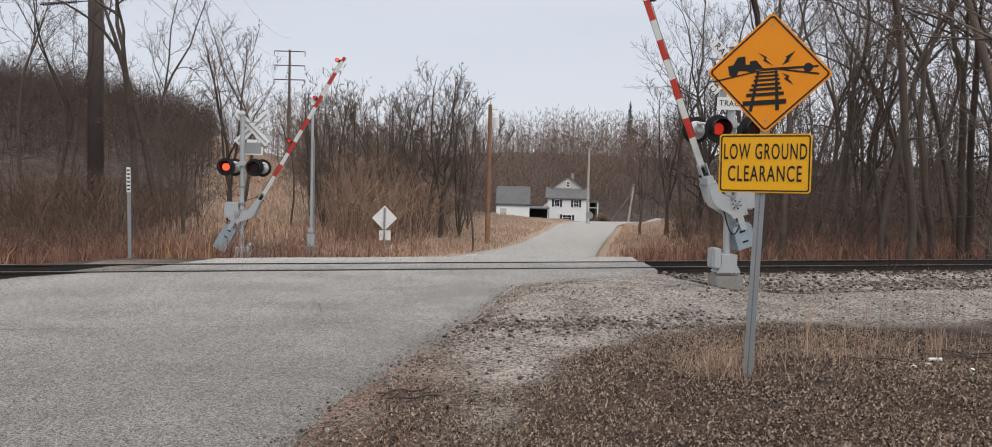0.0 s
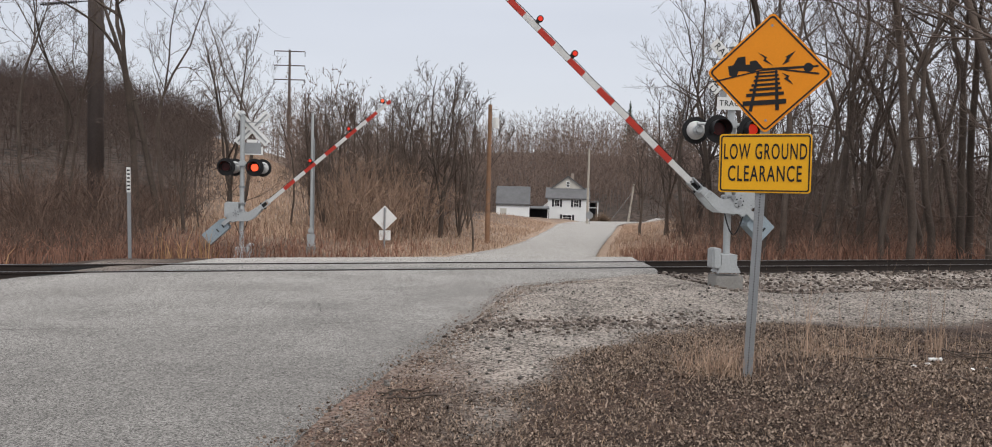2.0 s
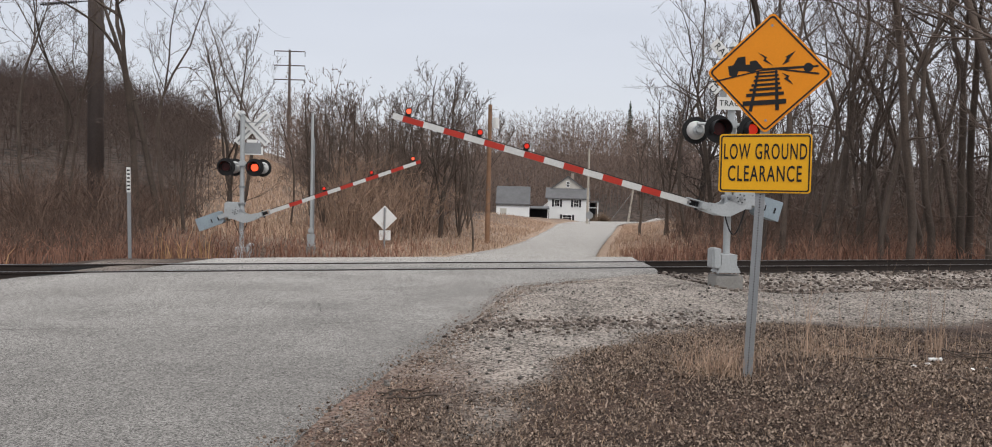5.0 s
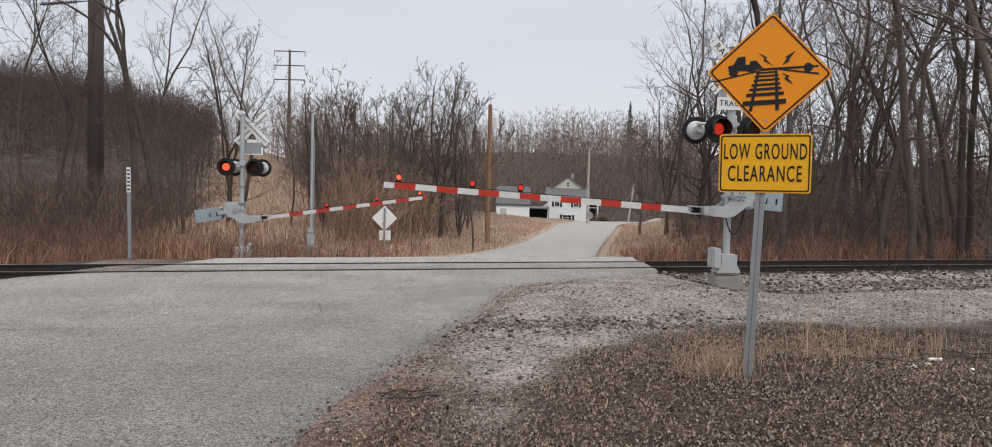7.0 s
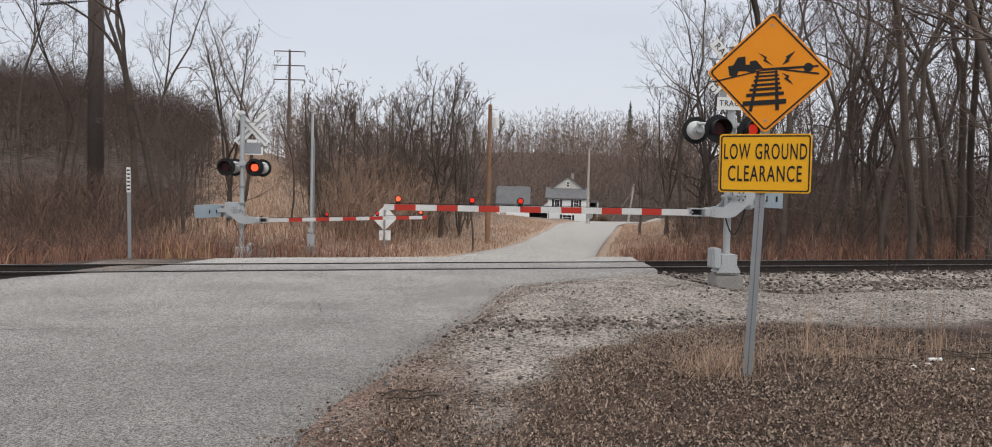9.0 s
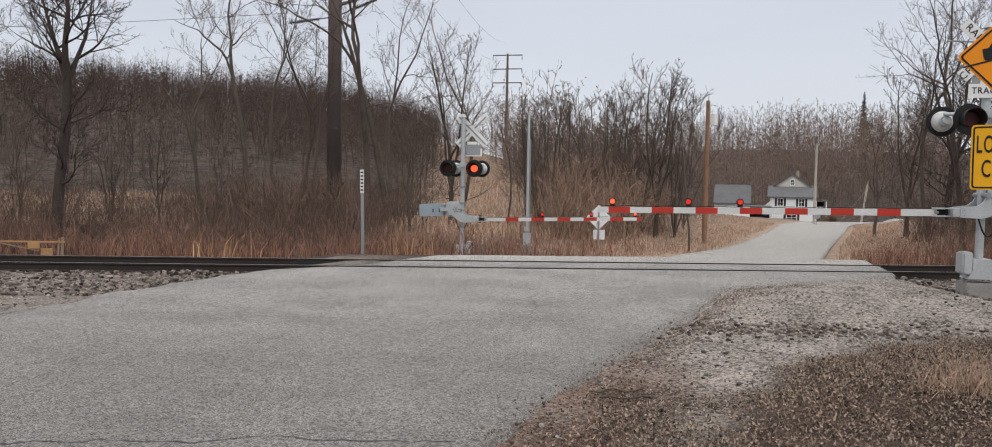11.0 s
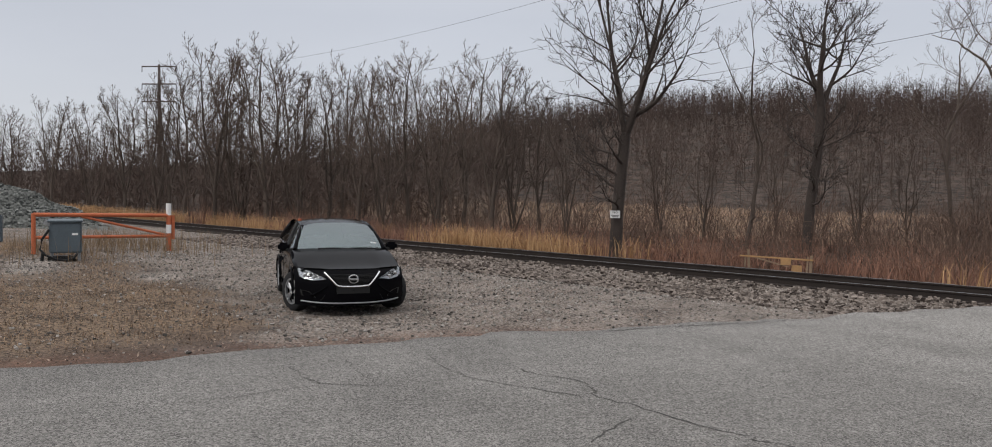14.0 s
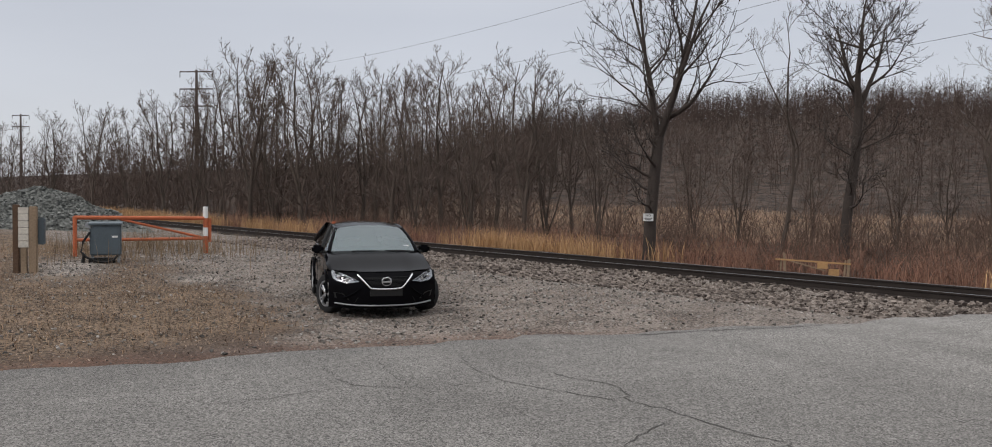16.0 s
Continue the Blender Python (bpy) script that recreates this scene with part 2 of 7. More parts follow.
# ---- ground, one sheet out to the horizon ----
def axis_steps(lo, hi, fine_lo, fine_hi, step):
    mid = np.arange(fine_lo, fine_hi + step / 2, step)
    up = fine_hi + np.cumsum(step * 1.09 ** np.arange(1, 80))
    dn = fine_lo - np.cumsum(step * 1.09 ** np.arange(1, 80))
    return np.concatenate([dn[dn > lo][::-1], mid, up[up < hi]])


gx, gy = axis_steps(-1500, 1500, -30, 16, 0.4), axis_steps(-1500, 1800, -3, 34, 0.4)
GX, GY = np.meshgrid(gx, gy)
gverts = np.stack([GX, GY, ground_z(GX, GY)], -1).reshape(-1, 3)
ii = np.arange(len(gx) * len(gy)).reshape(len(gy), len(gx))
gfaces = np.stack([ii[:-1, :-1], ii[:-1, 1:], ii[1:, 1:], ii[1:, :-1]], -1).reshape(-1, 4)


def ground_zones(x, y):
    """Shares of gravel and of dry grass; the rest is leaf litter and soil."""
    u, v = uv(x, y)
    l, r = road_edges(y)
    wob = 0.5 * lumps(x, y, 1.3, 2.0) + 0.35 * lumps(x, y, 3.1, 5.0)
    edge = np.interp(u, [-2, 1.9, 3.5, 6.5, 11.7, 40], [4.2, 6.0, 8.2, 10.6, 10.2, 9.0])
    gravel_r = smooth(-0.5, 0.6, v - edge + wob * 0.7) * smooth(1.0, 3.0, u)
    lawn = smooth(0.6, -1.2, v - np.interp(u, [-60, -26, -14, -9], [9, 8.6, 7.4, 5.5]) + wob * 1.2)
    gravel_l = (0.62 - 0.5 * lawn + 0.18 * wob) * smooth(0, -3, u)
    yard = np.exp(-((x + 22.9) / 3.0) ** 2 - ((y + 1.0 + 0.4 * wob) / 1.1) ** 2) + 0.8 * np.exp(-((x + 20.0) / 1.2) ** 2 - ((y - 1.7) / 0.9) ** 2)
    yard = np.clip(yard * (1.2 + 0.5 * wob), 0, 1)
    gravel_l = np.maximum(gravel_l, 0.9 * yard)
    gravel_r = np.maximum(gravel_r, 0.75 * smooth(0.75, 0.0, x - r + 0.5 * wob) * (v > 2))
    gravel = np.where(x > (l + r) / 2, gravel_r, gravel_l) * (v < 21.0) * smooth(-90, -60, u)
    grass_near = (1 - yard) * lawn * smooth(-9.5, -12, u) * smooth(-1.0, 2.0, v)
    road_side = smooth(9.0, 0.5, np.abs(np.maximum(l - x, x - r))) * smooth(26, 32, v) * (v < 110)
    strip = np.exp(-((x + 0.292 * y) / (2.4 + y * 0.024)) ** 2) * smooth(30, 36, v)
    field = smooth(42, 46, v) * (1 - smooth(66, 72, v)) * smooth(-17, -27, u) * smooth(-92, -70, u)
    grass = np.clip(np.maximum.reduce([grass_near, field]), 0, 1)
    verge = np.clip(np.maximum(road_side, strip * 0.72), 0, 1)
    wood = np.maximum(smooth(40, 60, v), smooth(-42, -55, u) * smooth(24, 30, v)) * (1 - grass) * (1 - verge)
    rust = smooth(1.5, 0.1, x - r + 0.6 * wob) * smooth(10.5, 7.5, y) * (x > r - 0.3) * (y > 0) * (0.55 + 0.45 * np.clip(wob, -1, 1))
    rust = np.maximum(rust, 0.45 * smooth(0.9, 0.1, l - x + 0.4 * wob) * (x < l + 0.3) * smooth(11, 8, v))
    return gravel, grass, wood, verge, np.clip(rust, 0, 1)


g_gravel, g_grass, g_wood, g_verge, g_rust = ground_zones(GX.ravel(), GY.ravel())
# soil kept near black: the deep shade between leaves is put into its colour
M_GROUND = mat("leaf litter and soil", (0.012, 0.008, 0.007), 1.0, 0, 0.5, 1.5, 40, 1.0, 0.03, tint=(0.070, 0.045, 0.034))
gn, gl = M_GROUND.node_tree.nodes, M_GROUND.node_tree.links
g_bsdf = gn["Principled BSDF"]
g_last = g_bsdf.inputs["Base Color"].links[0].from_socket
lv, lsep, lmap, lsc = gn.new("ShaderNodeTexVoronoi"), gn.new("ShaderNodeSeparateColor"), gn.new("ShaderNodeMapRange"), gn.new("ShaderNodeVectorMath")
lco = gn.new("ShaderNodeTexCoord")
lv.inputs["Scale"].default_value = 48.0
lmap.inputs["To Min"].default_value, lmap.inputs["To Max"].default_value = 0.35, 1.9
lsc.operation = "SCALE"
gl.new(lco.outputs["Object"], lv.inputs["Vector"])
gl.new(lv.outputs["Color"], lsep.inputs[0])
gl.new(lsep.outputs[0], lmap.inputs["Value"])
gl.new(g_last, lsc.inputs[0])
gl.new(lmap.outputs["Result"], lsc.inputs["Scale"])
g_last = lsc.outputs["Vector"]
for attr, dark, light, sc in (("gravel", (0.045, 0.038, 0.033), (0.46, 0.405, 0.36), 36.0), ("grass", (0.026, 0.018, 0.013), (0.25, 0.178, 0.122), 26.0),
                              ("wood", (0.022, 0.016, 0.013), (0.092, 0.066, 0.053), 1.3),
                              ("verge", (0.17, 0.118, 0.085), (0.46, 0.335, 0.25), 14.0), ("rust", (0.030, 0.017, 0.013), (0.25, 0.130, 0.090), 44.0)):
    a = gn.new("ShaderNodeAttribute")
    a.attribute_name = attr
    nz = gn.new("ShaderNodeTexVoronoi")
    nz.inputs["Scale"].default_value = sc
    sepc = gn.new("ShaderNodeSeparateColor")
    gl.new(nz.outputs["Color"], sepc.inputs[0])
    n2 = gn.new("ShaderNodeTexNoise")
    n2.inputs["Scale"].default_value, n2.inputs["Detail"].default_value = 1.1, 4
    co = gn.new("ShaderNodeTexCoord")
    gl.new(co.outputs["Object"], nz.inputs["Vector"])
    gl.new(co.outputs["Object"], n2.inputs["Vector"])
    ad = gn.new("ShaderNodeMath")
    ad.operation = "ADD"
    gl.new(sepc.outputs[0], ad.inputs[0])
    gl.new(n2.outputs["Fac"], ad.inputs[1])
    rng = gn.new("ShaderNodeMapRange")
    rng.inputs["From Min"].default_value, rng.inputs["From Max"].default_value = 0.55, 1.45
    gl.new(ad.outputs[0], rng.inputs["Value"])
    cm = gn.new("ShaderNodeMix")
    cm.data_type = "RGBA"
    cm.inputs["A"].default_value, cm.inputs["B"].default_value = (*dark, 1), (*light, 1)
    gl.new(rng.outputs["Result"], cm.inputs["Factor"])
    om = gn.new("ShaderNodeMix")
    om.data_type = "RGBA"
    gl.new(a.outputs["Fac"], om.inputs["Factor"])
    gl.new(g_last, om.inputs["A"])
    gl.new(cm.outputs["Result"], om.inputs["B"])
    g_last = om.outputs["Result"]
gl.new(g_last, g_bsdf.inputs["Base Color"])
gme = mesh_of("ground", gverts, gfaces, M_GROUND, True)
for nm, val in (("gravel", g_gravel), ("grass", g_grass), ("wood", g_wood), ("verge", g_verge), ("rust", g_rust)):
    gme.attributes.new(nm, "FLOAT", "POINT").data.foreach_set("value", val.astype(np.float32))
ground = tagged(new("ground", gme), "brown leaf litter, gravel and dry grass ground", "ground", kind="structure")

# ---- road: weathered asphalt in two lengths, with the crossing between them ----
M_ASPHALT = mat("weathered asphalt", (0.198, 0.188, 0.179), 0.95, 0, 0.14, 0.55, 90, 0.8, 0.009, tint=(0.250, 0.239, 0.227), spec=0.15)
an, al = M_ASPHALT.node_tree.nodes, M_ASPHALT.node_tree.links
a_last = an["Principled BSDF"].inputs["Base Color"].links[0].from_socket
a_co = an.new("ShaderNodeTexCoord")
for stretch, low, high, gain in (((0.35, 0.9, 1), 0.30, 0.70, 0.93), ((6.0, 0.5, 1), 0.35, 0.65, 0.97), ((60, 60, 1), 0.30, 0.60, 0.66), ((11, 11, 1), 0.35, 0.60, 0.88)):
    mp = an.new("ShaderNodeMapping")
    mp.inputs["Scale"].default_value = stretch
    mp.inputs["Rotation"].default_value = (0, 0, radians(8))
    nz = an.new("ShaderNodeTexNoise")
    nz.inputs["Scale"].default_value, nz.inputs["Detail"].default_value = 1.6, 6
    rg = an.new("ShaderNodeMapRange")
    rg.inputs["From Min"].default_value, rg.inputs["From Max"].default_value = low, high
    rg.inputs["To Min"].default_value, rg.inputs["To Max"].default_value = gain, 1.06
    sc = an.new("ShaderNodeVectorMath")
    sc.operation = "SCALE"
    al.new(a_co.outputs["Object"], mp.inputs["Vector"])
    al.new(mp.outputs["Vector"], nz.inputs["Vector"])
    al.new(nz.outputs["Fac"], rg.inputs["Value"])
    al.new(a_last, sc.inputs[0])
    al.new(rg.outputs["Result"], sc.inputs["Scale"])
    a_last = sc.outputs["Vector"]
vor = an.new("ShaderNodeTexVoronoi")
vor.inputs["Scale"].default_value = 75.0
vs_ = an.new("ShaderNodeSeparateColor")
vr = an.new("ShaderNodeMapRange")
vr.inputs["To Min"].default_value, vr.inputs["To Max"].default_value = 0.40, 1.62
sc = an.new("ShaderNodeVectorMath")
sc.operation = "SCALE"
al.new(a_co.outputs["Object"], vor.inputs["Vector"])
al.new(vor.outputs["Color"], vs_.inputs[0])
al.new(vs_.outputs[0], vr.inputs["Value"])
al.new(a_last, sc.inputs[0])
al.new(vr.outputs["Result"], sc.inputs["Scale"])
# sky sheen painted in: paler towards the crossing, darker over the patch before it
a_dot = an.new("ShaderNodeVectorMath")
a_dot.operation = "DOT_PRODUCT"
a_dot.inputs[1].default_value = (-math.sin(radians(18.06)), math.cos(radians(18.06)), 0)
a_sheen = an.new("ShaderNodeMapRange")
a_sheen.interpolation_type = "SMOOTHSTEP"
for k, val in (("From Min", 5.0), ("From Max", 17.5), ("To Min", 0.84), ("To Max", 1.22)):
    a_sheen.inputs[k].default_value = val
sc2 = an.new("ShaderNodeVectorMath")
sc2.operation = "SCALE"
al.new(a_co.outputs["Object"], a_dot.inputs[0])
al.new(a_dot.outputs["Value"], a_sheen.inputs["Value"])
al.new(sc.outputs["Vector"], sc2.inputs[0])
al.new(a_sheen.outputs["Result"], sc2.inputs["Scale"])
al.new(sc2.outputs["Vector"], an["Principled BSDF"].inputs["Base Color"])


M_ASPHALT_PALE = M_ASPHALT.copy()
M_ASPHALT_PALE.name = "bleached asphalt"
for nd in M_ASPHALT_PALE.node_tree.nodes:
    if nd.type == "MAP_RANGE" and nd.interpolation_type == "SMOOTHSTEP":
        nd.inputs["To Max"].default_value = 1.0
    if nd.type == "MIX":
        nd.inputs["A"].default_value, nd.inputs["B"].default_value = (0.32, 0.305, 0.285, 1), (0.42, 0.40, 0.38, 1)


def road_sheet(name, v0, v1, label, material):
    """A draped sheet between two lines across the track's direction, 2 cm proud, ragged at its edges."""
    verts, faces = [], []
    rows, cols = max(8, int((v1 - v0) / (0.35 if v1 < 40 else 1.2))), 28
    for i in range(rows + 1):
        v = v0 + (v1 - v0) * i / rows
        # find where the edges meet this line
        us = np.linspace(-60, 80, 1401)
        X, Y = xy(us, v)
        l, r = road_edges(Y)
        ins = np.where((X > l) & (X < r))[0]
        ua, ub = us[ins[0]], us[ins[-1]]
        rag = 1.0 if v < 25 else 0.35
        ua += rag * (0.22 * lumps(v, 0.3, 2.1) + 0.10 * lumps(v, 3.0, 6.3))
        ub += rag * (0.05 * lumps(v, 7.0, 1.9) + 0.06 * lumps(v, 5.0, 6.9))
        for j in range(cols + 1):
            w = (0.0, 0.006)[j] if j < 2 else (0.994, 1.0)[j - cols + 1] if j > cols - 2 else j / cols
            u = ua + (ub - ua) * w
            X, Y = xy(u, v)
            z = float(road_z(u, v)) + 0.02 + 0.012 * float(lumps(X, Y, 0.6)) * (0 if 16.5 < v < 21.5 else 1)
            if j in (0, cols):
                z -= 0.09
            verts.append((X, Y, z))
    for i in range(rows):
        for j in range(cols):
            a = i * (cols + 1) + j
            faces.append((a, a + 1, a + cols + 2, a + cols + 1))
    return tagged(new(name, mesh_of(name, verts, faces, material, True)), label, "road", kind="structure")


road_sheet("road", -42, V_NEAR - 0.16, "cracked pale grey asphalt road up to the crossing", M_ASPHALT)
road_sheet("road", V_NEAR + 0.18, V_FAR - 0.18, "asphalt strip between the rails of the crossing", M_ASPHALT)
road_sheet("road", V_FAR + 0.16, 126, "pale asphalt road running down beyond the crossing", M_ASPHALT_PALE)

# ---- railway track ----
track = thing("railway_track", "single railway track with dark rusty rails on grey ballast", "railway track", kind="structure")
for v in (V_NEAR, V_FAR):
    prof = [(-0.075, -0.180), (0.075, -0.180), (0.075, -0.168), (0.012, -0.150), (0.010, -0.045), (0.036, -0.034), (0.036, -0.004),
            (0.028, 0.0), (-0.028, 0.0), (-0.036, -0.004), (-0.036, -0.034), (-0.010, -0.045), (-0.012, -0.150), (-0.075, -0.168)]
    bm = bmesh.new()
    ends = []
    for u in (-420.0, 420.0):
        ends.append([bm.verts.new((*xy(u, v + dv), dz + 0.006)) for dv, dz in prof])
    for i in range(len(prof)):
        j = (i + 1) % len(prof)
        fc = bm.faces.new((ends[0][i], ends[0][j], ends[1][j], ends[1][i]))
        fc.material_index = 1 if i == 7 else 0
    rail = part("rail", bm, M_RAIL, track)
    rail.data.materials.append(M_RAILTOP)
    for s in (-1, 1):
        bm = bmesh.new()
        quad = [xy(U_L - 0.3, v + s * 0.05), xy(U_R + 0.2, v + s * 0.05), xy(U_R + 0.2, v + s * 0.125), xy(U_L - 0.3, v + s * 0.125)]
        bm.faces.new([bm.verts.new((*q, -0.045)) for q in quad])
        geo = bmesh.ops.extrude_face_region(bm, geom=bm.faces[:])
        bmesh.ops.translate(bm, verts=[g for g in geo["geom"] if isinstance(g, bmesh.types.BMVert)], vec=(0, 0, -0.1))
        part("flangeway_seal", bm, M_RUBBER, track, "black rubber seal beside the rail")

bm = box(0, 0, 0, 0.23, 2.6, 0.18)
bmesh.ops.bevel(bm, geom=bm.edges[:], offset=0.012, segments=1, affect="EDGES")
tie_mesh = bpy.data.meshes.new("tie")
bm.to_mesh(tie_mesh)
bm.free()
tie_mesh.materials.append(M_TIE)
tr = random.Random(4)
for u in [-40 + 0.52 * k for k in range(70)] + [10.1 + 0.52 * k for k in range(44)]:
    tie = new("tie", tie_mesh)
    tie.parent = track
    tie.matrix_basis = pose(*xy(u, (V_NEAR + V_FAR) / 2 + tr.uniform(-0.06, 0.06)), -0.265 + tr.uniform(-0.01, 0.01), 0, 0, 18.06 + tr.uniform(-1, 1))


# ---- crossing gates ----
M_ARMWHITE = mat("worn white sheeting", (0.56, 0.56, 0.55), 0.55, 0, 0.12, 2.5, 30, 0.05)
M_DARKRED = mat("unlit lens red", (0.055, 0.008, 0.008), 0.35, 0, 0.15)
LENS_FLAPS = []


def lamp_unit(parent, x, y, z, toward, lens, name="flashing_light"):
    """A round black backing with a hooded red lens; toward is 1 or -1 along y."""
    bm = rod((x, y, z), (x, y + toward * 0.025, z), 0.29, n=32)
    back = part(name, bm, M_BLACK, parent, "round black backing of a flashing light", bevel=0.004)
    bm = bmesh.new()
    for a, r in ((0.14, 0.13), (0.20, 0.08)):
        rod((x, y - toward * (a - 0.02), z), (x, y - toward * (a + 0.07), z), r, r * 0.8, 20, bm)
    part("lamp_housing", bm, M_SILVER, back, "silver lamp housing")
    bm = bmesh.new()
    for a, b, r, r2 in ((0.003, 0.03, 0.20, 0.198), (0.03, 0.10, 0.198, 0.17), (0.10, 0.15, 0.17, 0.12)):
        rod((x, y - toward * a, z), (x, y - toward * b, z), r, r2, 32, bm)
    part("backing_cover", bm, M_ARMWHITE, back, "domed pale back of the lamp", smooth_faces=False)
    rod_n = 24
    bm = bmesh.new()
    rings = []
    for k in range(rod_n + 1):
        a = radians(-35 + 250 * k / rod_n)
        ca, sa = math.cos(a), math.sin(a)
        depth = 0.30 if 0 < k < rod_n else 0.12
        rings.append([bm.verts.new((x + ca * r, y + toward * d, z + sa * r)) for r, d in ((0.185, 0.02), (0.20, depth), (0.19, depth), (0.175, 0.02))])
    for k in range(rod_n):
        for i in range(4):
            j = (i + 1) % 4
            bm.faces.new((rings[k][i], rings[k][j], rings[k + 1][j], rings[k + 1][i]))
    part("hood", bm, M_BLACK, back, "black lamp hood")
    bm = rod((x, y + toward * 0.02, z), (x, y + toward * 0.05, z), 0.125, 0.10, 24)
    part("lens", bm, lens, back, "round red lens")
    # added flap, no part of a real lamp: covers the glow to look unlit
    flap = part("shutter", rod((0, 0, -0.127), (0, toward * 0.004, -0.127), 0.127, n=24), M_DARKRED, back, "added dark red flap standing for the unlit lens")
    flap.matrix_basis = pose(x, y + toward * 0.056, z + 0.127)
    LENS_FLAPS.append((flap, x, toward))
    return back


def gate_arm(gate, length, stripe, first, lamps, tall, weight):
    """The striped arm, its bracket and its counterweight, turning about the pivot at the origin; weight is the counterweight's far end."""
    side = [(-0.44, 0.20), (-0.02, 0.20), (0.0, 0.14), (-0.01, 0.02), (0.06, -0.12), (0.16, -0.20), (0.46, -0.24), (0.46, -0.42), (0.10, -0.44), (-0.06, -0.40),
            (-0.20, -0.28), (-0.34, -0.16), (-0.44, -0.14)]
    arm = part("gate_arm", prism(side, 0.22, 0.26), M_SILVER, gate, "striped crossing gate arm with its bracket", bevel=0.006)
    part("bracket_plate", prism(side, -0.26, -0.22), M_SILVER, arm, "silver bracket plate", bevel=0.006)
    for s in (0.262, -0.262):
        e = 0.012 if s > 0 else -0.012
        part("pivot_cap", rod((-0.17, s, 0.02), (-0.17, s + e, 0.02), 0.12, n=24), M_SILVER, arm)
        part("pivot_hub", rod((-0.17, s, 0.02), (-0.17, s + 3 * e, 0.02), 0.045, n=12), M_GALV, arm)
        for a in range(6):
            cx, cz = -0.17 + 0.085 * math.cos(a * 1.047), 0.02 + 0.085 * math.sin(a * 1.047)
            part("bolt", rod((cx, s, cz), (cx, s + 2.2 * e, cz), 0.016, n=8), M_BLACK, arm)
        for cx, cz in ((-0.40, 0.15), (-0.10, 0.15), (0.40, -0.28), (0.40, -0.38)):
            part("bolt", rod((cx, s, cz), (cx, s + 1.5 * e, cz), 0.014, n=8), M_GALV, arm)
    for s in (0.235, -0.235):
        part("counterweight_bar", box(-0.56, s, 0.02, 0.34, 0.03, 0.13), M_SILVER, arm)
    bm = prism([(weight, 0.20), (-0.68, 0.21), (-0.62, 0.17), (-0.62, -0.16), (-0.68, -0.20), (weight, -0.22)], -0.20, 0.20)
    part("counterweight", bm, M_SILVERD, arm, "blue-grey steel counterweight", bevel=0.012)
    for cx in (-0.76, -0.98):
        for s in (0.20, -0.20):
            part("weight_bolt", box(cx, s, -0.02, 0.035, 0.03, 0.12), M_BLACK, arm, bevel=0.004)
    # the hinged clamp that holds the beam
    part("clamp_block", box(0.50, 0, -0.33, 0.16, 0.46, 0.16), M_SILVER, arm, bevel=0.01)
    for dz in (-0.255, -0.405):
        part("clamp_plate", box(0.68, 0, dz, 0.36, 0.17, 0.025), M_SILVER, arm, bevel=0.004)
    part("clamp_pin", rod((0.62, 0, -0.46), (0.62, 0, -0.20), 0.03), M_BLACK, arm)
    part("clamp_spring", box(0.70, -0.06, -0.33, 0.14, 0.05, 0.10), M_BLACK, arm, bevel=0.008)
    part("clamp_bolt", rod((0.82, -0.12, -0.33), (0.82, 0.12, -0.33), 0.025), M_GALV, arm)
    z = -0.34
    # tapered white beam with red bands
    h0, h1 = tall, tall * 0.86
    edges = [0.80] + [first + stripe * k for k in range(60) if first + stripe * k < length] + [length]
    for k in range(len(edges) - 1):
        a, b = edges[k], edges[k + 1]
        ha, hb = (h0 + (h1 - h0) * a / length) / 2, (h0 + (h1 - h0) * b / length) / 2
        bm = prism([(a, z - ha), (b, z - hb), (b, z + hb), (a, z + ha)], -0.022, 0.022)
        part("band", bm, M_RED if k % 2 else M_ARMWHITE, arm, "red reflective band" if k % 2 else "white reflective band")
    # cable along the top, and the arm lamps
    pts = [(0.9 + (length - 1.0) * k / 24, 0.0, z + h0 / 2 + 0.012 + 0.008 * math.sin(k * 2.1)) for k in range(25)]
    v, q = path_tube(pts, 0.008, 6)
    cab = new("cable", mesh_of("cable", v, q, M_BLACK, True))
    cab.parent = arm
    for a, glow in lamps:
        bm = box(a, 0, z + h0 / 2 + 0.025, 0.10, 0.07, 0.05)
        part("lamp_foot", bm, M_BLACK, arm)
        bm = rod((a, -0.05, z + h0 / 2 + 0.105), (a, 0.05, z + h0 / 2 + 0.105), 0.05, n=16)
        lens = part("arm_lamp", bm, glow, arm, "red gate arm lamp")
        lens.data.materials.append(M_BLACK)
        part("lamp_guard", rod((a, -0.035, z + h0 / 2 + 0.105), (a, 0.035, z + h0 / 2 + 0.105), 0.07, n=16), M_BLACK, arm)
    return arm


def blade(parent, turn, z, y, words, shift, name="crossbuck_blade"):
    """One white board of the crossbuck, at a slant, its writing on the +y side."""
    m = pose(shift, y, z, 0, turn, 0)
    bm = box(0, 0, 0, 1.42, 0.02, 0.24)
    ob = part(name, bm, M_WHITE, parent, "white crossbuck board", bevel=0.006)
    ob.matrix_basis = m
    part("stiffener", box(0, -0.022, 0, 1.3, 0.02, 0.05), M_GALV, ob)
    for text, cx in words:
        letters(text, 0.19, M_BLACK, ob, pose(cx, 0.012, 0, 0, 0, 180))
    return ob


